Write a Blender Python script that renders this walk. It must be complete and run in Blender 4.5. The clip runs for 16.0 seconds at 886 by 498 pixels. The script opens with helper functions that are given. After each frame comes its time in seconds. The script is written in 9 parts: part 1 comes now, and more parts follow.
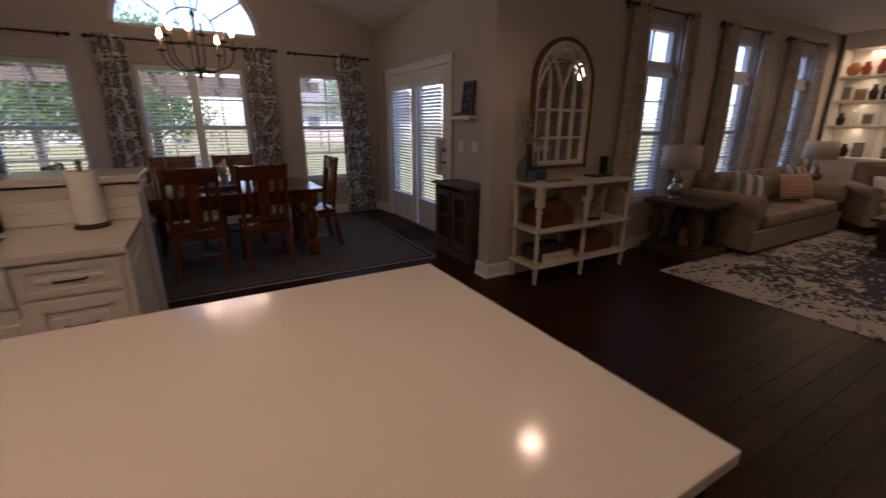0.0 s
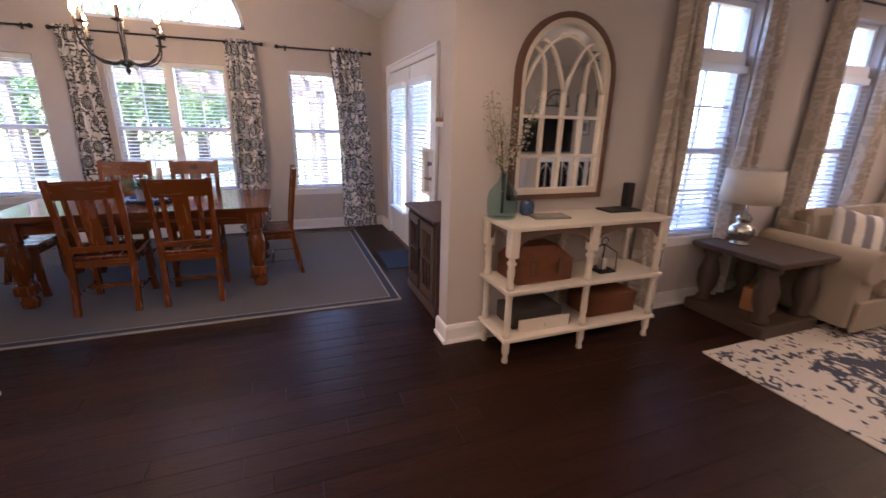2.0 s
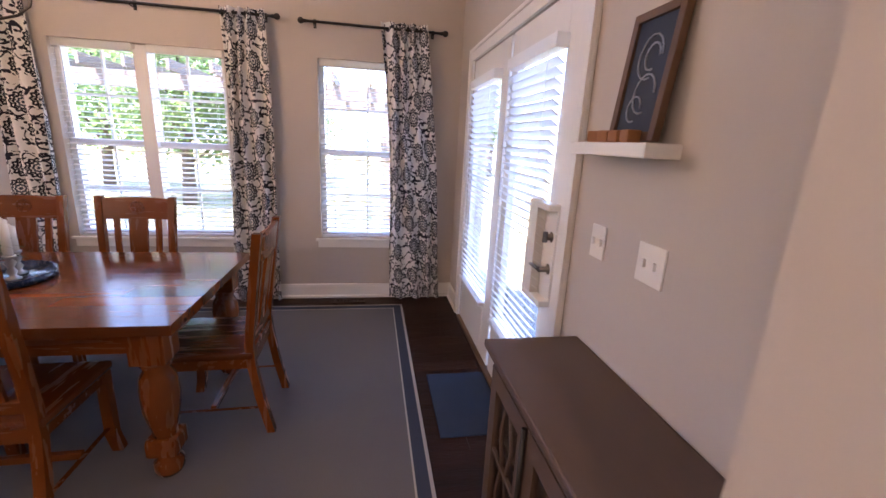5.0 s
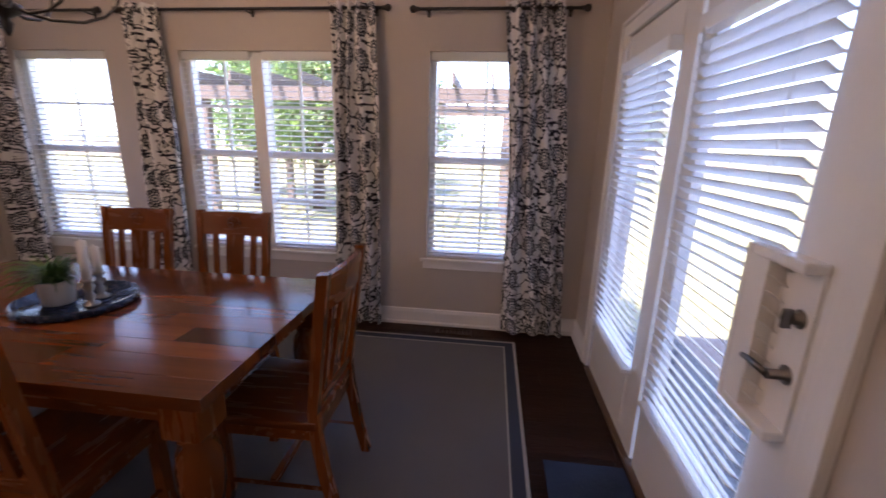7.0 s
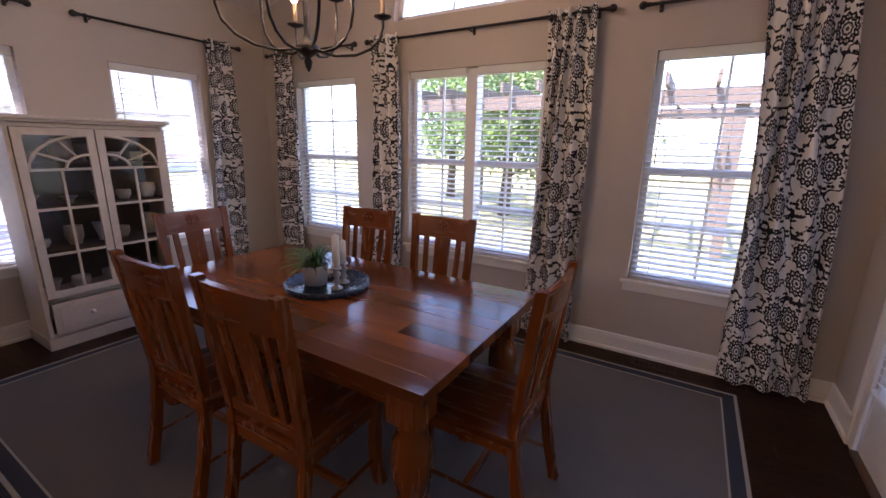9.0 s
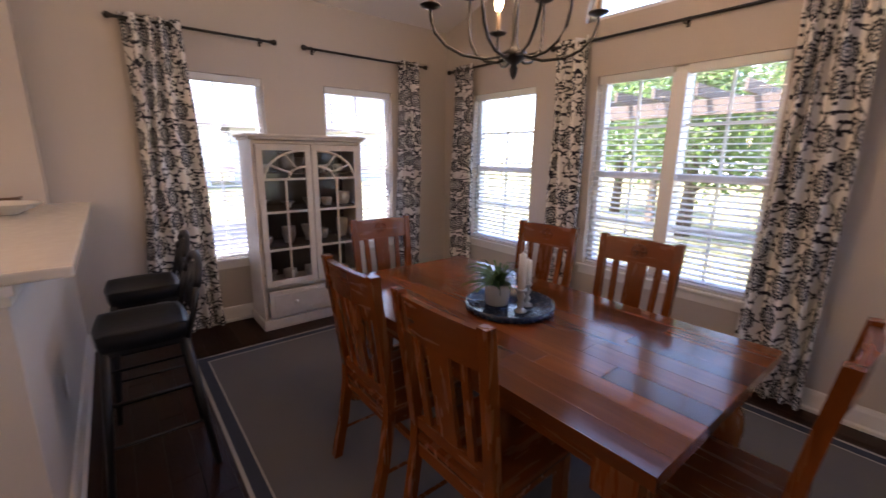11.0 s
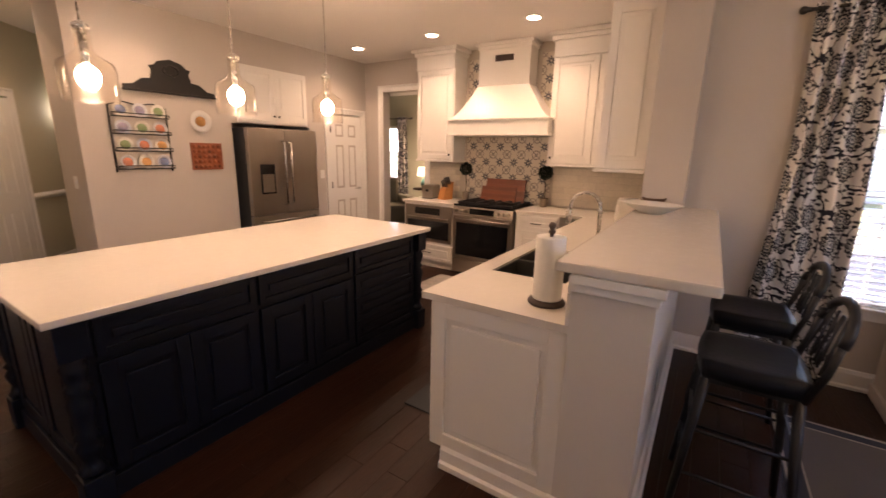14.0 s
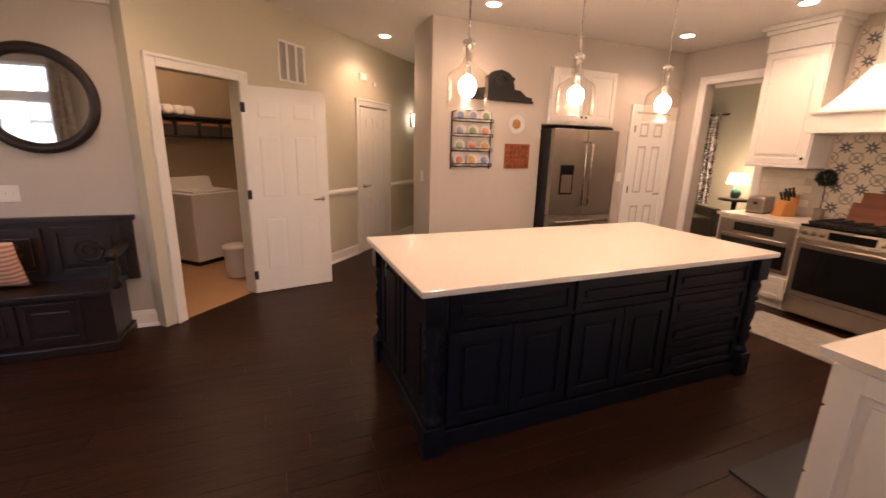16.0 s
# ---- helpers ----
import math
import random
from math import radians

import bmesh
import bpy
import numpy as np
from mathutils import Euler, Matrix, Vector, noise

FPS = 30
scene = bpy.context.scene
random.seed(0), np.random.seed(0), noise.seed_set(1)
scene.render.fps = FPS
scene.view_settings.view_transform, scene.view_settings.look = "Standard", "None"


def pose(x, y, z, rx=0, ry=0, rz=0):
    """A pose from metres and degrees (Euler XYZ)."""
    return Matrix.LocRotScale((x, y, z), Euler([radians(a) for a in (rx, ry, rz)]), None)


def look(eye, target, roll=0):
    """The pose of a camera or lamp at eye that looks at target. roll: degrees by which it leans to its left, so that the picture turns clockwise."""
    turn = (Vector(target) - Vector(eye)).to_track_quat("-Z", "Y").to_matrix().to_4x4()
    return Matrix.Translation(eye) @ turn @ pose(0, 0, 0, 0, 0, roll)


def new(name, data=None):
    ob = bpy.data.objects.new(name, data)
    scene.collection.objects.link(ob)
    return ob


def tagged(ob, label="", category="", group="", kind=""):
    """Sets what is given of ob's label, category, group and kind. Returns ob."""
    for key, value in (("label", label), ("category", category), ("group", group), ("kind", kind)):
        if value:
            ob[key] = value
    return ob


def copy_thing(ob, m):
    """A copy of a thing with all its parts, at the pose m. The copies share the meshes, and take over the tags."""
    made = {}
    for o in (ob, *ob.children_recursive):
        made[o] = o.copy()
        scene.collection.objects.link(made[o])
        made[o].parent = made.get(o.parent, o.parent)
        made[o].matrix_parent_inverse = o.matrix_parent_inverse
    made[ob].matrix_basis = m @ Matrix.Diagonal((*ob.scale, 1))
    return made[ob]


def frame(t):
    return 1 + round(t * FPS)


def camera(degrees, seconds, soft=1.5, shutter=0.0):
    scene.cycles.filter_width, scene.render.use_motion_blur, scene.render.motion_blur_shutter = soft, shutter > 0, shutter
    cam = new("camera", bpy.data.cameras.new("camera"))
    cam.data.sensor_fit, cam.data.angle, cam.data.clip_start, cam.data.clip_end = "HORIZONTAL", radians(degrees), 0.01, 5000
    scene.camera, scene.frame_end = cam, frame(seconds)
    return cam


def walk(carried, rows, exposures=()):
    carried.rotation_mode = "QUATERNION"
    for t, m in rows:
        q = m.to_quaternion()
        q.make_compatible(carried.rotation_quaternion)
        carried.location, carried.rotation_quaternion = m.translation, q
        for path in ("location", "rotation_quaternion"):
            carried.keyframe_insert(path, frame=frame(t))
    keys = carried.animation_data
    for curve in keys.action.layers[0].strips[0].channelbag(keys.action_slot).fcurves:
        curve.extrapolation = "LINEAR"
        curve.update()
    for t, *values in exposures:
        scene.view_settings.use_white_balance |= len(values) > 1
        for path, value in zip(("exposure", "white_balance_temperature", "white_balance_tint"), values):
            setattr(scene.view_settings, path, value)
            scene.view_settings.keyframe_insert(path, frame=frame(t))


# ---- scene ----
cam = camera(94.1, 16.0, shutter=0.3)
PATH = [
    (0, (0.78, 0.893, 1.471), (1.736, 2.551, 0.89), 0.3),
    (0.5, (1.166, 0.956, 1.507), (2.319, 2.504, 0.984), 0.1),
    (1, (1.574, 1.021, 1.504), (2.616, 2.652, 1.001), 2.0),
    (1.5, (1.887, 1.148, 1.525), (2.751, 2.858, 0.951), 2.8),
    (2, (2.082, 1.499, 1.54), (2.768, 3.286, 0.961), 1.4),
    (2.5, (2.25, 1.903, 1.534), (2.683, 3.761, 0.935), 1.5),
    (3, (2.354, 2.347, 1.536), (2.695, 4.229, 0.949), 2.4),
    (3.5, (2.486, 2.805, 1.53), (2.889, 4.685, 0.976), 0.9),
    (4, (2.578, 3.209, 1.53), (2.951, 5.111, 1.035), 2.2),
    (6.5, (2.748, 4.432, 1.542), (2.991, 6.35, 1.03), 1.6),
    (7, (2.726, 4.526, 1.539), (2.511, 6.45, 1.038), 1.6),
    (7.5, (2.677, 4.558, 1.555), (2.158, 6.425, 1.058), 1.7),
    (8, (2.634, 4.555, 1.562), (1.877, 6.34, 1.073), 1.2),
    (8.5, (2.596, 4.543, 1.556), (1.682, 6.253, 1.067), 1.2),
    (11, (2.251, 4.553, 1.55), (0.726, 5.768, 1.103), 0.6),
    (11.5, (2.175, 4.633, 1.584), (0.372, 5.355, 1.106), 0.8),
    (12, (2.081, 4.632, 1.569), (0.146, 4.81, 1.096), 1.4),
    (12.5, (2.04, 4.585, 1.549), (0.112, 4.45, 1.037), 0.1),
    (13, (2.045, 4.47, 1.557), (0.121, 4.17, 1.1), 0.2),
    (13.5, (1.996, 4.371, 1.558), (0.189, 3.656, 1.083), 0.8),
    (14, (1.935, 4.332, 1.566), (0.293, 3.288, 1.104), 1.3),
    (14.5, (1.937, 4.292, 1.563), (0.475, 3.007, 1.102), 1.6),
    (15, (1.99, 4.215, 1.551), (0.789, 2.694, 1.057), 1.8),
    (15.5, (2.051, 4.052, 1.542), (1.095, 2.366, 1.046), 1.4),
    (16, (2.118, 3.964, 1.548), (1.382, 2.168, 1.063), 1.6),
]
# seconds, stops, kelvin, tint
EXPOSURES = [(0.0, 1.75, 6000, 25), (0.5, 2.0, 6000, 25), (1.0, 2.6, 5800, 26), (1.5, 3.3, 5450, 25), (2.0, 3.85, 5450, 25), (2.5, 4.1, 5700, 26),
    (3.0, 4.3, 5700, 26), (3.5, 4.2, 5700, 26), (4.2, 4.1, 5700, 26), (6.5, 3.5, 5850, 30), (7.0, 3.15, 5900, 30), (7.5, 2.85, 5850, 30),
    (8.5, 3.05, 5850, 30), (11.0, 3.4, 6100, 25), (12.0, 3.45, 6300, 23), (12.5, 3.5, 6400, 22), (13.0, 3.6, 6550, 23), (14.5, 3.5, 6600, 25), (16.0, 3.7, 6550, 26)]
walk(cam, [(t, look(eye, target, roll)) for t, eye, target, roll in PATH], EXPOSURES)

# ---- plan ----
N, W, E = 7.82, -1.83, 3.49           # dining walls
EAVE, RIDGE_X, RIDGE_Z = 2.92, 0.83, 3.63
LIV, LIV_N = 4.02, 4.18               # living window wall
KX, PY = -3.2, -0.45                  # kitchen hood wall and pantry wall
CEIL = 2.86
EAST = 9.75

# ---- world and light ----
world = bpy.data.worlds.new("sky")
scene.world = world
world.use_nodes = True
wn = world.node_tree.nodes
sky = wn.new("ShaderNodeTexSky")
sky.sky_type, sky.sun_disc = "NISHITA", False
sky.sun_elevation, sky.sun_rotation = radians(66), radians(212)
wn["Background"].inputs["Strength"].default_value = 0.15
world.node_tree.links.new(sky.outputs["Color"], wn["Background"].inputs["Color"])


def lamp(name, kind, m, energy, color=(1, 1, 1), **props):
    data = bpy.data.lights.new(name, kind)
    data.energy, data.color = energy, color
    if "size" in props:
        data.shape, data.size, data.size_y = "RECTANGLE", props["size"][0], props["size"][1]
    if "radius" in props:
        data.shadow_soft_size = props["radius"]
    if "angle" in props:
        data.angle = radians(props["angle"])
    if "spot" in props:
        data.spot_size, data.spot_blend = radians(props["spot"]), 0.6
    ob = new(name, data)
    ob.matrix_world = m
    return ob


lamp("sun", "SUN", look((-5, -8, 21), (0, 0, 0)), 3.6, (1, 0.95, 0.87), angle=0.5)
WARM = (1.0, 0.67, 0.40)
SHELFLIGHT = (1.0, 0.76, 0.44)

# ---- materials ----
MATS = {}


def material(name, color, rough=0.5, metal=0.0, vary=0.12, scale=6.0, grain=60.0, bump=0.05, dark=None, stretch=(1, 1, 1), island=0.0, spec=0.5, coat=0.0):
    """A surface with broad tone variation, fine grain and relief."""
    m = bpy.data.materials.new(name)
    m.use_nodes = True
    nt = m.node_tree
    n, l = nt.nodes, nt.links
    b = n["Principled BSDF"]
    b.inputs["Metallic"].default_value = metal
    b.inputs["Specular IOR Level"].default_value = spec
    b.inputs["Coat Weight"].default_value = coat
    co = n.new("ShaderNodeTexCoord")
    mp = n.new("ShaderNodeMapping")
    mp.inputs["Scale"].default_value = stretch
    l.new(co.outputs["Object"], mp.inputs["Vector"])
    if island:
        own, far = n.new("ShaderNodeObjectInfo"), n.new("ShaderNodeVectorMath")
        far.operation = "SCALE"
        far.inputs[0].default_value = (31.0, 17.0, 23.0)
        l.new(own.outputs["Random"], far.inputs["Scale"])
        l.new(far.outputs["Vector"], mp.inputs["Location"])
    big = n.new("ShaderNodeTexNoise")
    big.inputs["Scale"].default_value, big.inputs["Detail"].default_value = scale, 4
    fine = n.new("ShaderNodeTexNoise")
    fine.inputs["Scale"].default_value, fine.inputs["Detail"].default_value = grain, 3
    for t in (big, fine):
        l.new(mp.outputs["Vector"], t.inputs["Vector"])
    mix = n.new("ShaderNodeMix")
    mix.data_type = "RGBA"
    d = dark or tuple(c * (1 - vary * 2) for c in color)
    e = tuple(min(1, c * (1 + vary * 0.6)) for c in color)
    mix.inputs["A"].default_value, mix.inputs["B"].default_value = (*d, 1), (*e, 1)
    add = n.new("ShaderNodeMath")
    add.operation = "MULTIPLY_ADD"
    l.new(fine.outputs["Fac"], add.inputs[0])
    add.inputs[1].default_value = 0.5
    sub = n.new("ShaderNodeMath")
    sub.operation = "MULTIPLY"
    l.new(big.outputs["Fac"], sub.inputs[0])
    sub.inputs[1].default_value = 0.6
    l.new(sub.outputs[0], add.inputs[2])
    l.new(add.outputs[0], mix.inputs["Factor"])
    out = mix.outputs["Result"]
    if island:
        oi, hs = n.new("ShaderNodeObjectInfo"), n.new("ShaderNodeHueSaturation")
        geo = n.new("ShaderNodeNewGeometry")
        sm = n.new("ShaderNodeMath")
        l.new(oi.outputs["Random"], sm.inputs[0])
        l.new(geo.outputs["Random Per Island"], sm.inputs[1])
        fr = n.new("ShaderNodeMath")
        fr.operation = "FRACT"
        l.new(sm.outputs[0], fr.inputs[0])
        mr = n.new("ShaderNodeMapRange")
        mr.inputs["To Min"].default_value, mr.inputs["To Max"].default_value = 1 - island, 1 + island
        l.new(fr.outputs[0], mr.inputs["Value"])
        l.new(mr.outputs["Result"], hs.inputs["Value"])
        l.new(out, hs.inputs["Color"])
        out = hs.outputs["Color"]
    l.new(out, b.inputs["Base Color"])
    rr = n.new("ShaderNodeMapRange")
    rr.inputs["To Min"].default_value, rr.inputs["To Max"].default_value = max(0.02, rough - 0.08), min(1, rough + 0.1)
    l.new(fine.outputs["Fac"], rr.inputs["Value"])
    l.new(rr.outputs["Result"], b.inputs["Roughness"])
    if bump:
        bp = n.new("ShaderNodeBump")
        bp.inputs["Strength"].default_value, bp.inputs["Distance"].default_value = bump, 0.01
        l.new(add.outputs[0], bp.inputs["Height"])
        l.new(bp.outputs["Normal"], b.inputs["Normal"])
    MATS[name] = m
    return m


def glass(name, color=(1, 1, 1), rough=0.0, edge=0.6):
    """Thin pane: mostly clear, with gloss."""
    m = bpy.data.materials.new(name)
    m.use_nodes = True
    n, l = m.node_tree.nodes, m.node_tree.links
    n.remove(n["Principled BSDF"])
    tr, gl, lw, mx = n.new("ShaderNodeBsdfTransparent"), n.new("ShaderNodeBsdfGlossy"), n.new("ShaderNodeLayerWeight"), n.new("ShaderNodeMixShader")
    pw, fr = n.new("ShaderNodeMath"), n.new("ShaderNodeMath")
    tr.inputs["Color"].default_value = (*color, 1)
    gl.inputs["Roughness"].default_value = rough
    lw.inputs["Blend"].default_value = 0.5
    pw.operation, fr.operation = "POWER", "MULTIPLY_ADD"
    pw.inputs[1].default_value, fr.inputs[1].default_value, fr.inputs[2].default_value = 4.0, edge, 0.03
    l.new(lw.outputs["Facing"], pw.inputs[0])
    l.new(pw.outputs[0], fr.inputs[0])
    l.new(fr.outputs[0], mx.inputs[0])
    l.new(tr.outputs[0], mx.inputs[1])
    l.new(gl.outputs[0], mx.inputs[2])
    l.new(mx.outputs[0], n["Material Output"].inputs["Surface"])
    return m


def glow(name, color, strength):
    m = bpy.data.materials.new(name)
    m.use_nodes = True
    n, l = m.node_tree.nodes, m.node_tree.links
    b = n["Principled BSDF"]
    b.inputs["Emission Color"].default_value = (*color, 1)
    b.inputs["Emission Strength"].default_value = strength
    return m


WALL = material("greige_paint", (0.515, 0.465, 0.42), 0.75, vary=0.03, scale=1.5, grain=180, bump=0.04)
WHITE = material("white_paint", (0.78, 0.76, 0.73), 0.35, vary=0.03, scale=3, grain=90, bump=0.02)
CEILING = material("ceiling_paint", (0.74, 0.71, 0.68), 0.9, vary=0.02, scale=2, grain=200, bump=0.08)
HALL = material("cream_hall_paint", (0.57, 0.53, 0.415), 0.7, vary=0.03, scale=2, grain=180, bump=0.04)
FLOORWOOD = material("dark_plank", (0.031, 0.0116, 0.0064), 0.36, vary=0.48, scale=3.0, grain=16, bump=0.40, spec=0.16, stretch=(1.0, 6, 6), island=0.24)
SUBFLOOR = material("plank_joint", (0.012, 0.007, 0.005), 0.6)
QUARTZ = material("white_quartz", (0.67, 0.625, 0.57), 0.12, vary=0.03, scale=5, grain=25, bump=0.0)
CABWHITE = material("white_cabinet_paint", (0.77, 0.74, 0.70), 0.35, vary=0.02, scale=3, grain=60, bump=0.02)
NAVY = material("navy_black_paint", (0.0040, 0.0068, 0.0155), 0.38, vary=0.15, scale=4, grain=60, bump=0.03, spec=0.28)
WOOD = material("honey_brown_wood", (0.168, 0.045, 0.0066), 0.25, spec=0.48, vary=0.28, scale=5, grain=30, bump=0.06, stretch=(1, 1, 0.10), island=0.16)
SEATWOOD = material("honey_seat_wood", (0.14, 0.036, 0.0058), 0.25, spec=0.48, vary=0.28, scale=5, grain=30, bump=0.06, stretch=(1, 0.10, 1), island=0.16)
RAILWOOD = material("honey_rail_wood", (0.168, 0.045, 0.0066), 0.25, spec=0.48, vary=0.28, scale=5, grain=30, bump=0.06, stretch=(0.10, 1, 1), island=0.16)
TABLEWOOD = material("table_plank_wood", (0.165, 0.047, 0.0105), 0.13, vary=0.42, scale=4.5, grain=30, bump=0.03, stretch=(0.09, 1.6, 1), island=0.66)
SOFA = material("taupe_linen", (0.33, 0.27, 0.20), 0.95, vary=0.08, scale=4, grain=300, bump=0.2)
LAWN = material("lawn", (0.17, 0.148, 0.06), 0.95, vary=0.3, scale=0.3, grain=12, bump=0.3, dark=(0.085, 0.10, 0.035))

# ---- mesh helpers ----


def box(bm, x0, y0, z0, x1, y1, z1, bevel=0.0, m=None):
    r = bmesh.ops.create_cube(bm, size=1.0)
    vs = r["verts"]
    t = Matrix.LocRotScale(((x0 + x1) / 2, (y0 + y1) / 2, (z0 + z1) / 2), None, (abs(x1 - x0), abs(y1 - y0), abs(z1 - z0)))
    bmesh.ops.transform(bm, matrix=t, verts=vs)
    if bevel:
        es = list({e for v in vs for e in v.link_edges})
        r = bmesh.ops.bevel(bm, geom=es, offset=bevel, segments=2, affect="EDGES", profile=0.6)
        vs = list({v for f in r["faces"] for v in f.verts} | {v for v in vs if v.is_valid})
    if m is not None:
        bmesh.ops.transform(bm, matrix=m, verts=vs)
    return vs


def hexa(bm, pts):
    """A solid from four bottom and four top corners."""
    v = [bm.verts.new(p) for p in pts]
    for f in ((3, 2, 1, 0), (4, 5, 6, 7), (0, 1, 5, 4), (1, 2, 6, 5), (2, 3, 7, 6), (3, 0, 4, 7)):
        bm.faces.new([v[i] for i in f])
    return v


def lathe(bm, profile, segs=24, m=None):
    """Rings of (radius, z) turned about z, closed at both ends."""
    rings, made = [], []
    for r, z in profile:
        ring = [bm.verts.new((r * math.cos(2 * math.pi * k / segs), r * math.sin(2 * math.pi * k / segs), z)) for k in range(segs)]
        rings.append(ring)
        made += ring
    for a, b in zip(rings, rings[1:]):
        for k in range(segs):
            bm.faces.new((a[k], a[(k + 1) % segs], b[(k + 1) % segs], b[k])).smooth = True
    bm.faces.new(rings[0][::-1])
    bm.faces.new(rings[-1])
    if m is not None:
        bmesh.ops.transform(bm, matrix=m, verts=made)
    return made


def tube(bm, points, radius, segs=8):
    """A round bar along points; radius may be a list."""
    pts = [Vector(p) for p in points]
    rings = []
    ref = Vector((0.13, 0.21, 0.97))
    for i, p in enumerate(pts):
        d = (pts[min(i + 1, len(pts) - 1)] - pts[max(i - 1, 0)]).normalized()
        if abs(d.dot(ref)) > 0.95:
            u = d.cross(Vector((1, 0.1, 0))).normalized()
        else:
            u = d.cross(ref).normalized()
        v = d.cross(u)
        r = radius[i] if isinstance(radius, (list, tuple)) else radius
        rings.append([bm.verts.new(p + r * (u * math.cos(2 * math.pi * k / segs) + v * math.sin(2 * math.pi * k / segs))) for k in range(segs)])
    for a, b in zip(rings, rings[1:]):
        for k in range(segs):
            bm.faces.new((a[k], a[(k + 1) % segs], b[(k + 1) % segs], b[k])).smooth = True
    bm.faces.new(rings[0][::-1])
    bm.faces.new(rings[-1])


def prism(bm, outline, z0, z1, m=None):
    """An outline in x and y, raised from z0 to z1."""
    a = [bm.verts.new((x, y, z0)) for x, y in outline]
    b = [bm.verts.new((x, y, z1)) for x, y in outline]
    k = len(a)
    bm.faces.new(a[::-1])
    bm.faces.new(b)
    for i in range(k):
        bm.faces.new((a[i], a[(i + 1) % k], b[(i + 1) % k], b[i]))
    if m is not None:
        bmesh.ops.transform(bm, matrix=m, verts=a + b)
    return a + b


def mesh_of(name, bm, mat):
    bmesh.ops.recalc_face_normals(bm, faces=bm.faces)
    me = bpy.data.meshes.new(name)
    bm.to_mesh(me)
    bm.free()
    if mat:
        me.materials.append(mat)
    return me


FIELDS = []      # raised fields of the next front, each a part under it


def part(name, bm, mat, parent, label=""):
    ob = new(name, mesh_of(name, bm, mat))
    ob.parent = parent
    while FIELDS:
        inset = new("panel", mesh_of("panel", FIELDS.pop(), mat))
        inset.parent = parent if parent.parent else ob
    return tagged(ob, label)


def thing(name, label, category, m=None, group=""):
    ob = new(name)
    ob.empty_display_size = 0.1
    ob.matrix_world = m or Matrix()
    return tagged(ob, label, category, group)


def single(name, bm, mat, label, category, m=None, group=""):
    ob = new(name, mesh_of(name, bm, mat))
    ob.matrix_world = m or Matrix()
    return tagged(ob, label, category, group)


def structure(name, bm, mat, label=""):
    return tagged(new(name, mesh_of(name, bm, mat)), label, "", "", "structure")


def cells(bm, a0, a1, z0, z1, holes, put):
    """Cuts a rectangle into solid cells round its holes (a0, a1, z0, z1)."""
    xs = sorted({a0, a1, *[v for h in holes for v in h[:2] if a0 < v < a1]})
    zs = sorted({z0, z1, *[v for h in holes for v in h[2:] if z0 < v < z1]})
    for p, q in zip(xs, xs[1:]):
        run = None
        for r, s in [*zip(zs, zs[1:]), (None, None)]:
            solid = r is not None and not any(h[0] <= (p + q) / 2 <= h[1] and h[2] <= (r + s) / 2 <= h[3] for h in holes)
            if solid:
                run = (run[0], s) if run else (r, s)
            elif run:
                put(p, q, *run)
                run = None


def wall_x(name, y0, y1, x0, x1, z0, z1, holes=(), mat=None, label=""):
    """A wall along x, from y0 to y1 thick."""
    bm = bmesh.new()
    cells(bm, x0, x1, z0, z1, holes, lambda a, b, c, d: box(bm, a, y0, c, b, y1, d))
    return structure(name, bm, mat or WALL, label)


def wall_y(name, x0, x1, y0, y1, z0, z1, holes=(), mat=None, label=""):
    bm = bmesh.new()
    cells(bm, y0, y1, z0, z1, holes, lambda a, b, c, d: box(bm, x0, a, c, x1, b, d))
    return structure(name, bm, mat or WALL, label)


# ---- structure ----
SILL, HEAD = 0.60, 2.19
NWIN = [(-1.32, -0.46), (0.19, 1.47), (2.22, 3.08)]
WWIN = [(4.95, 5.72), (6.29, 7.06)]
LWIN = [(4.95, 5.70), (6.66, 7.41), (8.36, 9.11)]
ARCH_X, ARCH_R, ARCH_Z = 0.89, 0.86, 2.62


def roof_z(x):
    return RIDGE_Z - abs(x - RIDGE_X) * (RIDGE_Z - EAVE) / (E - RIDGE_X)


bm = bmesh.new()
cells(bm, W - 0.15, E + 0.15, 0, ARCH_Z, [(a, b, SILL, HEAD) for a, b in NWIN], lambda a, b, c, d: box(bm, a, N, c, b, N + 0.15, d))
xs = sorted({W - 0.15, E + 0.15, RIDGE_X, *[ARCH_X + ARCH_R * math.cos(math.pi * k / 40) for k in range(41)]})
for a, b in zip(xs, xs[1:]):
    low = [ARCH_Z + math.sqrt(max(0, ARCH_R ** 2 - (x - ARCH_X) ** 2)) * 0.93 for x in (a, b)]
    top = [roof_z(x) + 0.1 for x in (a, b)]
    if top[0] - low[0] > 0.01:
        hexa(bm, [(a, N, low[0]), (b, N, low[1]), (b, N + 0.15, low[1]), (a, N + 0.15, low[0]), (a, N, top[0]), (b, N, top[1]), (b, N + 0.15, top[1]), (a, N + 0.15, top[0])])
structure("wall_north", bm, WALL, "greige gable wall with windows and an arched top light")
wall_y("wall_west", W - 0.15, W, 4.18, N, 0, EAVE, [(a, b, SILL, HEAD) for a, b in WWIN])
FD = (5.45, 7.29, 2.17)
wall_y("wall_east", E, E + 0.15, LIV_N, N, 0, EAVE, [(FD[0], FD[1], 0, FD[2])])
wall_x("wall_living", LIV, LIV_N, 3.09, EAST + 0.6, 0, CEIL + 0.1, [(a, b, 0.66, 2.52) for a, b in LWIN])
wall_y("wall_living_east", EAST + 0.45, EAST + 0.6, -2.0, LIV, 0, CEIL)
wall_x("wall_living_south", -2.0, -1.85, 5.2, EAST + 0.6, 0, CEIL)
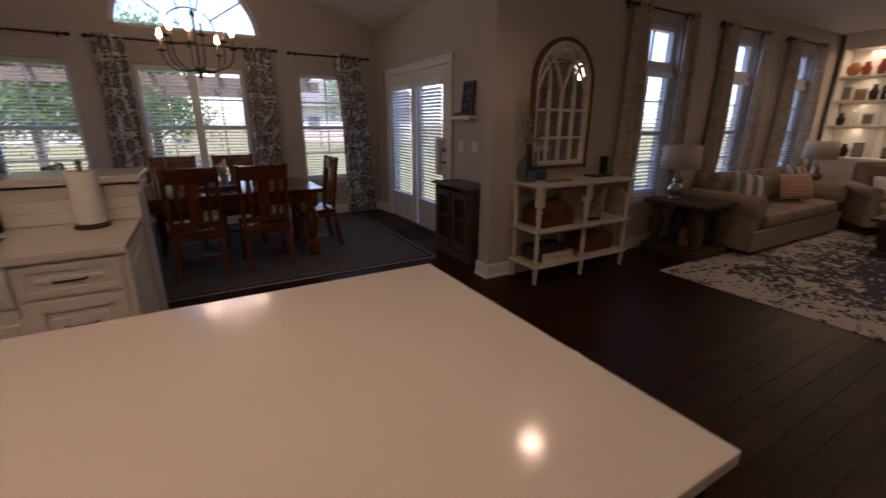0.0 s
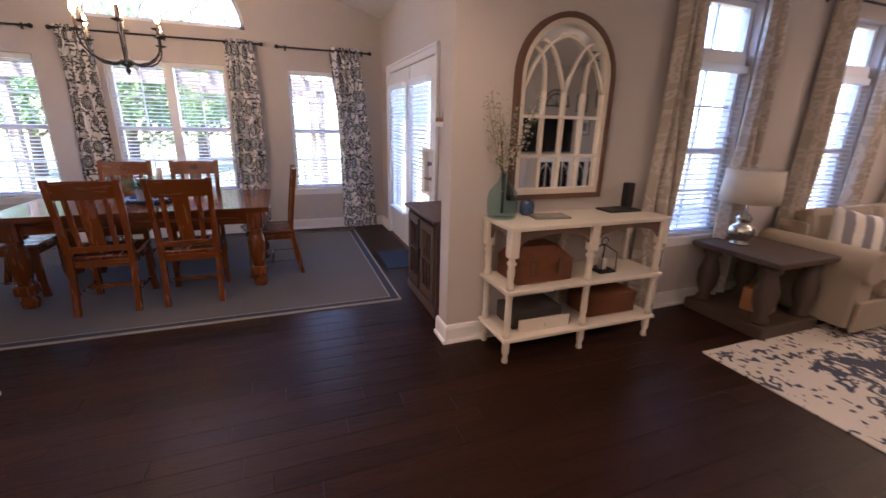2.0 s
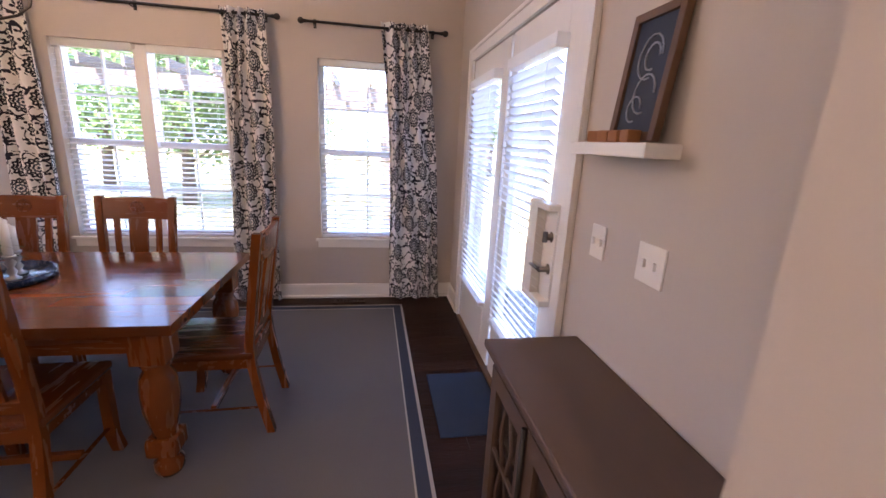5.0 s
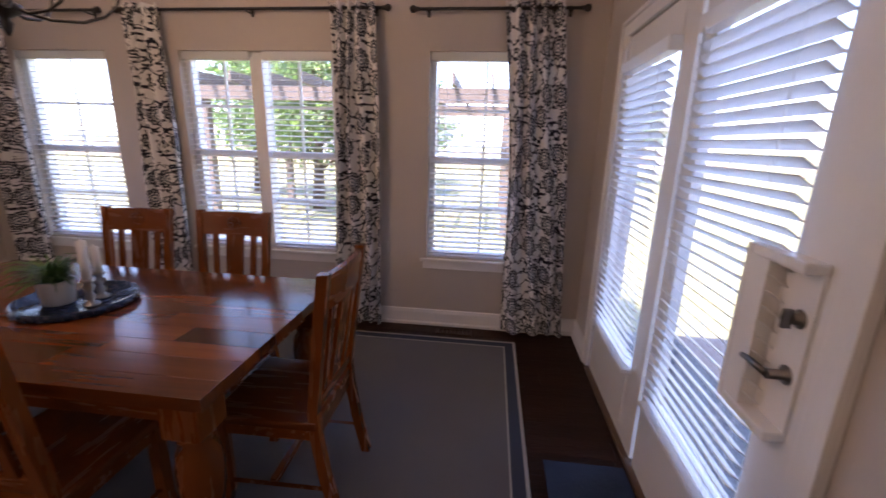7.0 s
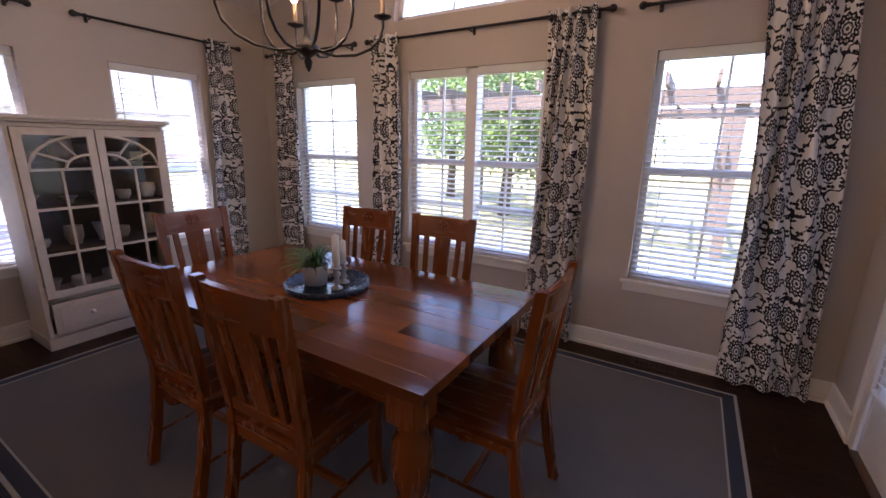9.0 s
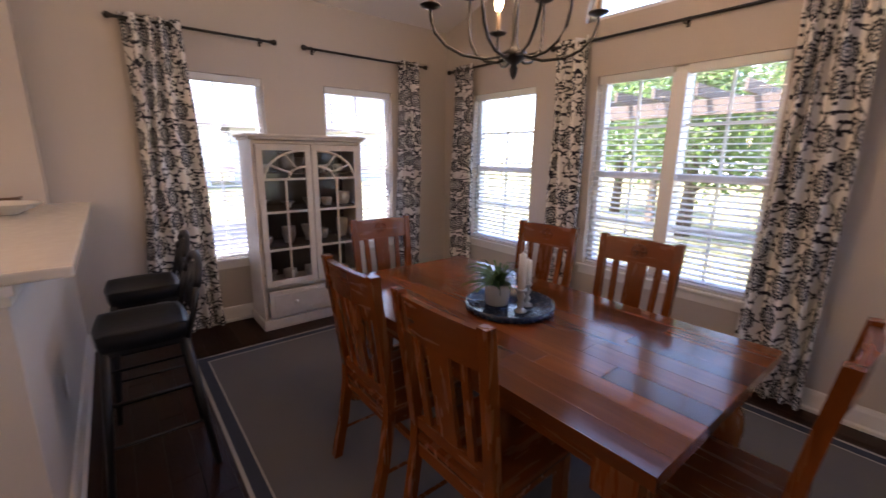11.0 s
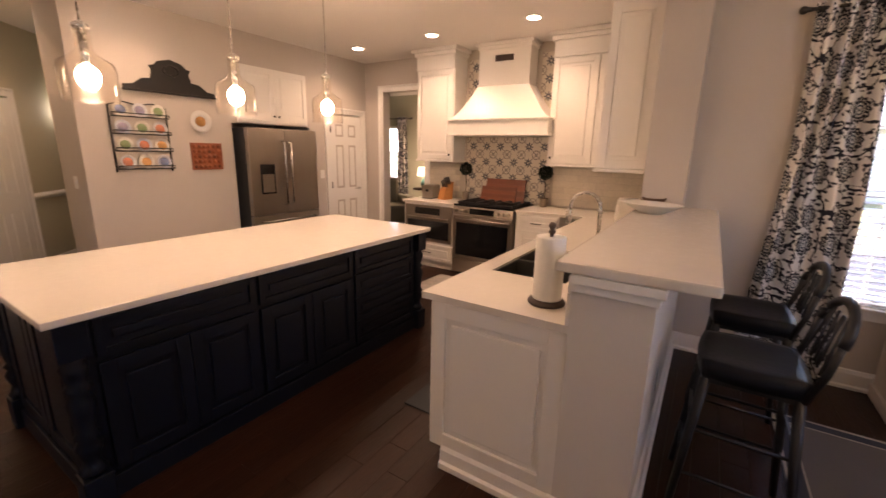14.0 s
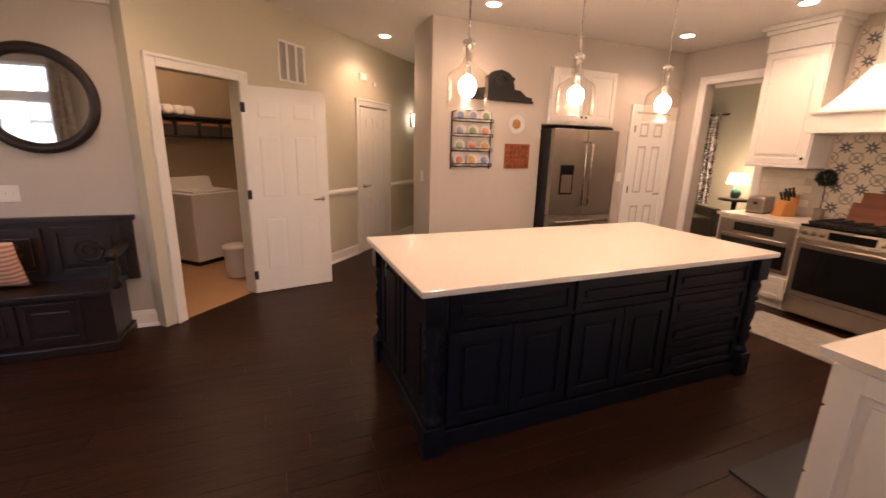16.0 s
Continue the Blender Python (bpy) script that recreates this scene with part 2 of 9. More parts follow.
wall_x("wall_bench", -0.12, 0.03, 3.0, 5.35, 0, CEIL)
wall_y("wall_living_return", 5.2, 5.35, -1.85, -0.12, 0, CEIL)
wall_x("wall_stub", 3.88, 4.18, KX - 0.15, -1.72, 0, CEIL, mat=WALL)
DOORWAY = (-0.08, 0.72, 2.42)
wall_y("wall_hood", KX - 0.15, KX, PY - 0.15, 3.88, 0, CEIL, [(DOORWAY[0], DOORWAY[1], 0, DOORWAY[2])])
wall_x("wall_pantry", PY - 0.15, PY, KX, 0.49, 0, CEIL, [(-2.06, -0.94, 0, 1.84)])

# dining vault, gable over the kitchen side, flat ceilings
bm = bmesh.new()
for a, b in ((W - 0.15, RIDGE_X), (RIDGE_X, E + 0.15)):
    za, zb = roof_z(a), roof_z(b)
    hexa(bm, [(a, 4.12, za), (b, 4.12, zb), (b, N + 0.15, zb), (a, N + 0.15, za), (a, 4.12, za + 0.1), (b, 4.12, zb + 0.1), (b, N + 0.15, zb + 0.1), (a, N + 0.15, za + 0.1)])
structure("ceiling_dining", bm, CEILING, "white vaulted ceiling")
bm = bmesh.new()
for a, b in ((W - 0.15, RIDGE_X), (RIDGE_X, E)):
    hexa(bm, [(a, 4.0, CEIL), (b, 4.0, CEIL), (b, 4.12, CEIL), (a, 4.12, CEIL), (a, 4.0, roof_z(a) + 0.1), (b, 4.0, roof_z(b) + 0.1), (b, 4.12, roof_z(b) + 0.1), (a, 4.12, roof_z(a) + 0.1)])
structure("wall_gable", bm, WALL)
bm = bmesh.new()
box(bm, KX - 0.15, -6.0, CEIL, EAST + 0.6, 4.0, CEIL + 0.1)
box(bm, E, 4.0, CEIL, EAST + 0.6, LIV, CEIL + 0.1)
structure("ceiling_main", bm, CEILING, "flat white ceiling")

bm = bmesh.new()
box(bm, -8.0, -6.0, -0.1, EAST + 0.6, N + 0.15, -0.004)
structure("floor", bm, SUBFLOOR, "dark hand-scraped hardwood floor")

# hall and laundry behind the angled wall: the line x - y = 2.92
D = math.sqrt(0.5)


def along(s, off=0.0):
    """A place on the angled wall, s metres from the bench corner, off metres behind it."""
    return (3.0 - s * D + off * D, 0.08 - s * D - off * D)


def diag_box(bm, s0, s1, o0, o1, z0, z1):
    pts = [along(s0, o0), along(s1, o0), along(s1, o1), along(s0, o1)]
    hexa(bm, [(x, y, z0) for x, y in pts] + [(x, y, z1) for x, y in pts])


LAU = (0.12, 0.88, 2.08)
HDOOR = (2.83, 3.55, 2.05)
bm = bmesh.new()
cells(bm, -0.06, 5.5, 0, CEIL, [(LAU[0], LAU[1], 0, LAU[2]), (HDOOR[0], HDOOR[1], 0, HDOOR[2])], lambda a, b, c, d: diag_box(bm, a, b, 0, 0.12, c, d))
structure("wall_angled", bm, HALL, "cream painted angled hall wall")
wall_y("wall_pantry_end", 0.34, 0.49, -1.05, PY - 0.15, 0, CEIL)
# unseen closing walls, added to stop daylight leaking in from the south
wall_y("wall_hall_west", KX - 0.15, KX, -6.0, PY - 0.15, 0, CEIL)
wall_x("wall_hall_south", -6.0, -5.85, KX, 5.35, 0, CEIL, mat=HALL)
wall_y("wall_laundry_east", 5.2, 5.35, -5.85, -2.0, 0, CEIL)
bm = bmesh.new()
prism(bm, [(0.49, -1.05), (-1.6, -3.14), (-1.7, -3.04), (0.36, -0.98)], 0, CEIL)
structure("wall_hall_inner", bm, HALL)
# side room beyond the kitchen doorway
SAGE = material("sage_room_paint", (0.46, 0.47, 0.38), 0.75, vary=0.03, scale=2, grain=180, bump=0.04)
wall_y("wall_side_west", -6.65, -6.5, -4.2, 3.0, 0, CEIL, [(-3.4, -2.4, 0.85, 2.15)], mat=SAGE)
# south and north walls are unseen, added to shut daylight out of the room
wall_x("wall_side_south", -4.35, -4.2, -6.65, KX - 0.15, 0, CEIL, mat=SAGE)
wall_x("wall_side_north", 3.0, 3.15, -6.5, KX - 0.15, 0, CEIL, mat=SAGE)
bm = bmesh.new()
box(bm, -6.65, -4.35, CEIL, KX - 0.15, 3.15, CEIL + 0.1)
structure("ceiling_side", bm, CEILING)

# laundry tile floor, a little proud of the boards
TILE = material("tan_vinyl_tile", (0.42, 0.24, 0.12), 0.4, vary=0.1, scale=4, grain=40, bump=0.05)
bm = bmesh.new()
prism(bm, [along(-0.05, 0.0), along(2.7, 0.12), along(2.7, 2.2), along(-0.05, 2.2)], -0.003, 0.006)
structure("floor_laundry", bm, TILE, "tan tiled laundry floor")
LAUWALL = material("tan_laundry_paint", (0.42, 0.33, 0.22), 0.8, vary=0.03)
bm = bmesh.new()
diag_box(bm, -0.2, 2.7, 2.0, 2.1, 0, CEIL)
diag_box(bm, -0.3, -0.2, 0.4, 2.1, 0, CEIL)
diag_box(bm, 2.6, 2.7, 0.12, 2.0, 0, CEIL)
structure("wall_laundry", bm, LAUWALL)

# ---- trim ----


def run(bm, m, length, profile):
    """A moulding: profile of (out, z) pushed along local x."""
    a = [bm.verts.new(m @ Vector((0, -o, z))) for o, z in profile]
    b = [bm.verts.new(m @ Vector((length, -o, z))) for o, z in profile]
    k = len(a)
    bm.faces.new(a[::-1])
    bm.faces.new(b)
    for i in range(k):
        bm.faces.new((a[i], a[(i + 1) % k], b[(i + 1) % k], b[i]))


BASE = [(0, 0), (0.032, 0), (0.032, 0.02), (0.018, 0.03), (0.018, 0.11), (0.012, 0.135), (0, 0.14)]
RAIL = [(0, 0.88), (0.015, 0.885), (0.03, 0.91), (0.03, 0.93), (0.012, 0.96), (0, 0.96)]


def trim(name, x, y, turn, length, profile=BASE, mat=WHITE):
    """A moulding on a wall whose room side lies to the right of its run."""
    bm = bmesh.new()
    run(bm, pose(x, y, 0, 0, 0, turn), length, profile)
    return structure(name, bm, mat)


trim("baseboard", W, N, 0, E - W)
trim("baseboard", W, 4.18, 90, N - 4.18)
trim("baseboard", E, N, -90, N - FD[1] - 0.09)
trim("baseboard", E, FD[0] - 0.09, -90, FD[0] - 0.09 - LIV_N)
trim("baseboard", 3.09, LIV, 0, EAST - 3.09)
trim("baseboard", 3.09, LIV_N + 0.02, -90, LIV_N - LIV + 0.05)
trim("baseboard", 5.2, 0.03, 180, 2.18)
trim("baseboard", *along(0.98), 225, 2.74 - 0.98)
trim("baseboard", *along(3.64), 225, 1.8)
trim("chair_rail", *along(0.98), 225, 2.74 - 0.98, RAIL)
trim("chair_rail", *along(3.64), 225, 1.8, RAIL)
trim("baseboard", 0.49, PY, 180, 1.42)
trim("baseboard", 0.49, -1.05, 90, 0.6)


def casing(name, m, a0, a1, top, wide=0.09, deep=0.02, legs=True):
    """Door trim on the room side of a wall; local y points out of the room."""
    bm = bmesh.new()
    for u0, u1, z0, z1 in ((a0 - wide, a0, 0, top + wide), (a1, a1 + wide, 0, top + wide), (a0, a1, top, top + wide)):
        box(bm, u0, -deep, z0, u1, 0, z1, 0.006)
    for u0, u1, z0, z1 in ((a0 - wide, a0 - wide + 0.025, 0, top + wide), (a1 + wide - 0.025, a1 + wide, 0, top + wide), (a0 - wide, a1 + wide, top + wide - 0.025, top + wide)):
        box(bm, u0, -deep - 0.012, z0, u1, -deep + 0.002, z1, 0.004)
    bmesh.ops.transform(bm, matrix=m, verts=bm.verts)
    return structure(name, bm, WHITE, "white painted door casing")


MN, MW, ML = pose(0, N, 0), pose(W, 0, 0, 0, 0, 90), pose(0, LIV, 0)
ME = pose(E, 0, 0, 0, 0, -90)
MK = pose(KX, 0, 0, 0, 0, 90)
MP = pose(0, PY, 0, 0, 0, 180)
MA = pose(*along(0), 0, 0, 0, 225)
casing("trim_french", ME, -FD[1], -FD[0], FD[2])
casing("trim_doorway", MK, DOORWAY[0], DOORWAY[1], DOORWAY[2])
casing("trim_laundry", MA, LAU[0], LAU[1], LAU[2])
casing("trim_hall", MA, HDOOR[0], HDOOR[1], HDOOR[2])
casing("trim_pantry", MP, 2.42, 3.06, 2.06)

# ---- windows ----
VINYL = material("white_vinyl", (0.8, 0.8, 0.8), 0.3, vary=0.02, scale=4, grain=50, bump=0.0)
SLAT = material("white_blind_slat", (0.84, 0.83, 0.82), 0.4, vary=0.02, scale=8, grain=60, bump=0.0)
tl, mxs, pb = SLAT.node_tree.nodes.new("ShaderNodeBsdfTranslucent"), SLAT.node_tree.nodes.new("ShaderNodeMixShader"), SLAT.node_tree.nodes["Principled BSDF"]
tl.inputs["Color"].default_value = (0.90, 0.89, 0.88, 1)
mxs.inputs[0].default_value = 0.45
SLAT.node_tree.links.new(pb.outputs[0], mxs.inputs[1])
SLAT.node_tree.links.new(tl.outputs[0], mxs.inputs[2])
SLAT.node_tree.links.new(mxs.outputs[0], SLAT.node_tree.nodes["Material Output"].inputs["Surface"])
PANE = glass("window_glass")


def slats_mesh(width, tilt, deep=0.05):
    bm = bmesh.new()
    box(bm, 0, -deep / 2, -0.0015, width, deep / 2, 0.0015)
    bmesh.ops.transform(bm, matrix=Matrix.Rotation(radians(tilt), 4, "X"), verts=bm.verts)
    return mesh_of("slat", bm, SLAT)


def blind(parent, u0, u1, z0, z1, v, tilt=-8, pitch=0.043, deep=0.05):
    bm = bmesh.new()
    box(bm, u0, v - 0.03, z1 - 0.06, u1, v + 0.03, z1, 0.004)
    part("headrail", bm, SLAT, parent)
    bm = bmesh.new()
    box(bm, u0, v - 0.026, z0, u1, v + 0.026, z0 + 0.018, 0.004)
    part("bottom_rail", bm, SLAT, parent)
    me = slats_mesh(u1 - u0, tilt, deep)
    z = z0 + 0.045
    while z < z1 - 0.07:
        o = new("slat", me)
        o.parent = parent
        o.location = (u0, v, z)
        z += pitch
    bm = bmesh.new()
    k = 3 if u1 - u0 > 0.9 else 2
    for i in range(k):
        u = u0 + (u1 - u0) * (0.14 + 0.72 * i / (k - 1))
        for dv in (-deep / 2, deep / 2):
            tube(bm, [(u, v + dv, z0), (u, v + dv, z1 - 0.03)], 0.0012, 4)
    part("ladder_cord", bm, SLAT, parent)
    bm = bmesh.new()
    tube(bm, [(u0 + 0.06, v - 0.034, z1 - 0.05), (u0 + 0.06, v - 0.036, z1 - 0.75)], 0.004, 6)
    part("tilt_wand", bm, SLAT, parent)


def sash_window(name, m, u0, u1, z0, z1, units=1, transom=0.0, tilt=9, label="white double-hung window with open white blinds"):
    w = tagged(new(name), label, "window", "", "structure")
    w.matrix_world = m
    bm = bmesh.new()
    f = 0.045
    top = z1 - transom
    edges = [u0 + (u1 - u0) * k / units for k in range(units + 1)]
    box(bm, u0, 0.075, z0, u0 + f, 0.15, z1)
    box(bm, u1 - f, 0.075, z0, u1, 0.15, z1)
    box(bm, u0 + f, 0.075, z1 - f, u1 - f, 0.15, z1)
    box(bm, u0 + f, 0.075, z0, u1 - f, 0.15, z0 + f)
    for e in edges[1:-1]:
        box(bm, e - 0.05, 0.02, z0 + f, e + 0.05, 0.15, z1 - f)
    if transom:
        box(bm, u0 + f, 0.03, top - 0.05, u1 - f, 0.15, top + 0.05)
    part("window_frame", bm, VINYL, w)
    mid = (z0 + top) / 2
    for a, b in zip(edges, edges[1:]):
        bm = bmesh.new()
        box(bm, a + f, 0.08, mid - 0.025, b - f, 0.125, mid + 0.025)
        part("meeting_rail", bm, VINYL, w)
        for lo, hi in ((z0 + f, mid - 0.025), (mid + 0.025, top - f)):
            bm = bmesh.new()
            box(bm, (a + b) / 2 - 0.009, 0.094, lo, (a + b) / 2 + 0.009, 0.112, hi)
            zm = (lo + hi) / 2
            box(bm, a + f, 0.096, zm - 0.009, b - f, 0.110, zm + 0.009)
            part("muntin", bm, VINYL, w)
            bm = bmesh.new()
            box(bm, a + f, 0.101, lo, b - f, 0.105, hi)
            g = part("pane", bm, PANE, w)
            g.visible_shadow = False
    if transom:
        bm = bmesh.new()
        box(bm, u0 + f, 0.101, top + 0.05, u1 - f, 0.105, z1 - f)
        g = part("pane", bm, PANE, w)
        g.visible_shadow = False
        bm = bmesh.new()
        um = (u0 + u1) / 2
        box(bm, um - 0.008, 0.09, top + 0.05, um + 0.008, 0.115, z1 - f)
        part("muntin", bm, VINYL, w)
    bm = bmesh.new()
    box(bm, u0 - 0.05, -0.035, z0 - 0.025, u1 + 0.05, 0.0, z0 - 0.002, 0.006)
    box(bm, u0 + 0.001, -0.002, z0 - 0.025, u1 - 0.001, 0.075, z0 - 0.001)
    box(bm, u0 - 0.03, -0.014, z0 - 0.09, u1 + 0.03, 0.0, z0 - 0.025, 0.003)
    part("window_sill", bm, WHITE, w)
    for a, b in ((u0, u1),) if units == 1 else ((u0, edges[1]), (edges[1], u1)):
        blind(w, a + (0.012 if a == u0 else 0.055), b - (0.012 if b == u1 else 0.055), z0 + 0.005, top - (0.05 if transom else 0.002), 0.042, tilt)
    return w


k = 0
for a, b in NWIN:
    k += 1
    sash_window("window_%d" % k, MN, a, b, SILL, HEAD, 2 if b - a > 1 else 1)
for a, b in WWIN:
    k += 1
    sash_window("window_%d" % k, MW, a, b, SILL, HEAD)
for a, b in LWIN:
    k += 1
    sash_window("window_%d" % k, ML, a, b, 0.66, 2.52, transom=0.42, tilt=9, label="tall white window with transom and half-closed blinds")
sash_window("window_side", pose(-6.5, 0, 0, 0, 0, 90), -3.4, -2.4, 0.85, 2.15)
# arched top light
w = tagged(new("window_arch"), "half-round white top window with spoke bars", "window", "", "structure")
w.matrix_world = pose(ARCH_X, N, ARCH_Z)
bm = bmesh.new()
for k in range(32):
    c = [(r * math.cos(t), r * math.sin(t) * 0.93) for r in (ARCH_R - 0.05, ARCH_R) for t in (math.pi * k / 32, math.pi * (k + 1) / 32)]
    o = [c[0], c[2], c[3], c[1]]
    hexa(bm, [(x, 0.06, z) for x, z in o] + [(x, 0.14, z) for x, z in o])
box(bm, -ARCH_R, 0.06, -0.001, ARCH_R, 0.14, 0.045)
part("window_frame", bm, VINYL, w)
bm = bmesh.new()
for t in (36, 72, 108, 144):
    c, s_ = math.cos(radians(t)), math.sin(radians(t)) * 0.93
    tube(bm, [(0.3 * c, 0.1, 0.3 * s_), (0.83 * c, 0.1, 0.83 * s_)], 0.01, 6)
tube(bm, [(0.3 * math.cos(math.pi * j / 16), 0.1, 0.28 * math.sin(math.pi * j / 16) + 0.03) for j in range(17)], 0.01, 6)
part("muntin", bm, VINYL, w)
bm = bmesh.new()
vs = [bm.verts.new(((ARCH_R - 0.03) * math.cos(math.pi * j / 32), 0.1, (ARCH_R - 0.03) * 0.93 * math.sin(math.pi * j / 32) + 0.02)) for j in range(33)]
f = bm.faces.new(vs)
r = bmesh.ops.extrude_face_region(bm, geom=[f])
bmesh.ops.translate(bm, vec=(0, 0.004, 0), verts=[v for v in r["geom"] if isinstance(v, bmesh.types.BMVert)])
part("pane", bm, PANE, w).visible_shadow = False

# ---- doors ----
CHROME = material("brushed_nickel", (0.62, 0.6, 0.57), 0.25, metal=1.0, vary=0.05)
DARKNICKEL = material("dark_nickel", (0.20, 0.19, 0.18), 0.3, metal=1.0, vary=0.1)
BLACK = material("black_iron", (0.02, 0.018, 0.017), 0.45, metal=0.3, vary=0.2)


def panel_door(name, m, width, height, hand=1, label="white six-panel door", handles=True):
    """Local x from the hinge along the leaf, local -y the seen face."""
    d = tagged(new(name), label, "door", "", "structure")
    d.matrix_world = m
    bm = bmesh.new()
    st = 0.115
    mid = width / 2
    rows = [(0.22, 0.80), (0.98, 1.62), (1.74, height - 0.12)]
    box(bm, 0, 0.006, 0.008, width, 0.034, height)
    for u0, u1 in ((0, st), (width - st, width), (mid - 0.05, mid + 0.05)):
        box(bm, u0, 0, 0.008, u1, 0.04, height)
    zs = [0.008] + [v for r in rows for v in r] + [height]
    for z0, z1 in zip(zs[::2], zs[1::2]):
        for a, b in ((st, mid - 0.05), (mid + 0.05, width - st)):
            box(bm, a, 0, z0, b, 0.04, z1)
    part("leaf", bm, WHITE, d)
    for z0, z1 in rows:
        for a, b in ((st, mid - 0.05), (mid + 0.05, width - st)):
            bm = bmesh.new()
            vs = box(bm, a + 0.025, 0.0, z0 + 0.025, b - 0.025, 0.04, z1 - 0.025, 0.012)
            part("panel", bm, WHITE, d)
    if handles:
        bm = bmesh.new()
        for s in (-1, 1):
            y = 0.02 + s * 0.02
            lathe(bm, [(0.027, 0), (0.027, 0.006), (0.012, 0.012), (0.012, 0.045)], 16, pose(width - 0.065, y, 0.96, 90 * s, 0, 0) if s < 0 else pose(width - 0.065, y, 0.96, -90, 0, 0))
            tube(bm, [(width - 0.065, y + s * 0.045, 0.96), (width - 0.12, y + s * 0.047, 0.963), (width - 0.175, y + s * 0.04, 0.958)], 0.009)
        part("door_handle", bm, CHROME, d, "brushed nickel lever handle")
        for z in (0.2, 1.03, height - 0.2):
            bm = bmesh.new()
            tube(bm, [(-0.004, -0.006, z - 0.045), (-0.004, -0.006, z + 0.045)], 0.007)
            box(bm, -0.003, -0.004, z - 0.045, 0.03, -0.001, z + 0.045)
            part("hinge", bm, BLACK, d, "dark hinge")
    return d


hx, hy = along(0.86)
panel_door("door_laundry", pose(hx - 0.03, hy + 0.02, 0, 0, 0, 192), 0.80, 2.05, label="white six-panel laundry door standing open")
hx, hy = along(HDOOR[1] - 0.005, 0.02)
d = panel_door("door_hall", pose(hx, hy, 0, 0, 0, 45), HDOOR[1] - HDOOR[0] - 0.01, 2.03, label="white six-panel hall door, closed")
panel_door("door_pantry", pose(-2.42, PY + 0.005, 0, 0, 0, 180), 0.64, 2.04, label="white six-panel pantry door, closed")
# french doors
for name, ya, yb, lock in (("door_french_fixed", FD[1] - 0.02, 6.38, False), ("door_french_active", 6.34, FD[0] + 0.02, True)):
    d = tagged(new(name), "white french door leaf with full-height blinds", "door", "", "structure")
    d.matrix_world = ME
    a, b = -ya, -yb
    bm = bmesh.new()
    st = 0.15
    for u0, u1, z0, z1 in ((a, a + 0.11, 0.02, 2.16), (b - st, b, 0.02, 2.16), (a + 0.11, b - st, 1.98, 2.16), (a + 0.11, b - st, 0.02, 0.44)):
        box(bm, u0, 0.0, z0, u1, 0.045, z1, 0.004)
    box(bm, a + 0.14, -0.006, 0.1, b - 0.18, 0.002, 0.38, 0.005)
    part("leaf", bm, WHITE, d)
    bm = bmesh.new()
    box(bm, a + 0.11, 0.022, 0.44, b - st, 0.026, 1.98)
    part("pane", bm, PANE, d).visible_shadow = False
    blind(d, a + 0.09, b - st + 0.02, 0.42, 2.0, -0.028, tilt=-35, pitch=0.042, deep=0.046)
    if lock:
        bm = bmesh.new()
        for u0, u1, z0, z1 in ((b - 0.25, b - 0.225, 0.83, 1.30), (b - 0.225, b - 0.03, 0.83, 0.86), (b - 0.225, b - 0.03, 1.27, 1.30)):
            box(bm, u0, -0.055, z0, u1, 0.002, z1, 0.008)
        box(bm, b - 0.226, -0.053, 0.859, b - 0.15, 0.004, 1.271)
        box(bm, b - 0.151, -0.010, 0.859, b - 0.03, 0.004, 1.271)
        part("blind_cutout", bm, WHITE, d)
        bm = bmesh.new()
        lathe(bm, [(0.03, 0), (0.03, 0.008), (0.014, 0.014), (0.014, 0.03)], 16, pose(b - 0.07, 0, 1.15, 90, 0, 0))
        box(bm, b - 0.075, -0.05, 1.125, b - 0.065, -0.028, 1.175, 0.003)
        part("deadbolt", bm, DARKNICKEL, d, "dark nickel deadbolt")
        bm = bmesh.new()
        lathe(bm, [(0.032, 0), (0.032, 0.008), (0.013, 0.014), (0.013, 0.055)], 16, pose(b - 0.07, 0, 1.0, 90, 0, 0))
        tube(bm, [(b - 0.07, -0.055, 1.0), (b - 0.12, -0.058, 1.004), (b - 0.175, -0.05, 0.996)], 0.009)
        part("door_handle", bm, DARKNICKEL, d, "dark nickel lever handle")
bm = bmesh.new()
box(bm, E - 0.03, FD[0], -0.002, E + 0.15, FD[1], 0.018, 0.004)
structure("threshold", bm, material("bronze_threshold", (0.12, 0.07, 0.04), 0.5), "brown wooden door threshold")

# ---- outside ----
bm = bmesh.new()
box(bm, -400, -400, -0.4, 400, 400, -0.15)
structure("ground", bm, LAWN, "dry sunlit lawn")
TIMBER = material("cedar_timber", (0.15, 0.11, 0.08), 0.7, vary=0.2, scale=3, grain=20, bump=0.2, stretch=(1, 1, 0.2))
pg = thing("pergola", "weathered cedar pergola standing on the lawn", "pergola", pose(0.1, 12.4, -0.15))
for x in (-2.85, 2.9):
    for y in (-0.2, 3.0):
        bm = bmesh.new()
        box(bm, x - 0.08, y - 0.08, 0, x + 0.08, y + 0.08, 2.5, 0.008)
        part("post", bm, TIMBER, pg)
for y in (-0.3, 3.1):
    bm = bmesh.new()
    box(bm, -3.5, y - 0.03, 2.35, 3.5, y + 0.03, 2.6, 0.006)
    part("beam", bm, TIMBER, pg)
for k in range(11):
    bm = bmesh.new()
    x = -3.2 + 0.64 * k
    box(bm, x - 0.025, -0.8, 2.6, x + 0.025, 3.6, 2.78, 0.005)
    part("rafter", bm, TIMBER, pg)
BARK = material("bark", (0.10, 0.07, 0.05), 0.9, vary=0.3, scale=5, grain=30, bump=0.6)
LEAF = material("leaf", (0.10, 0.15, 0.055), 0.6, vary=0.35, scale=3, grain=20, bump=0.0, island=0.4)

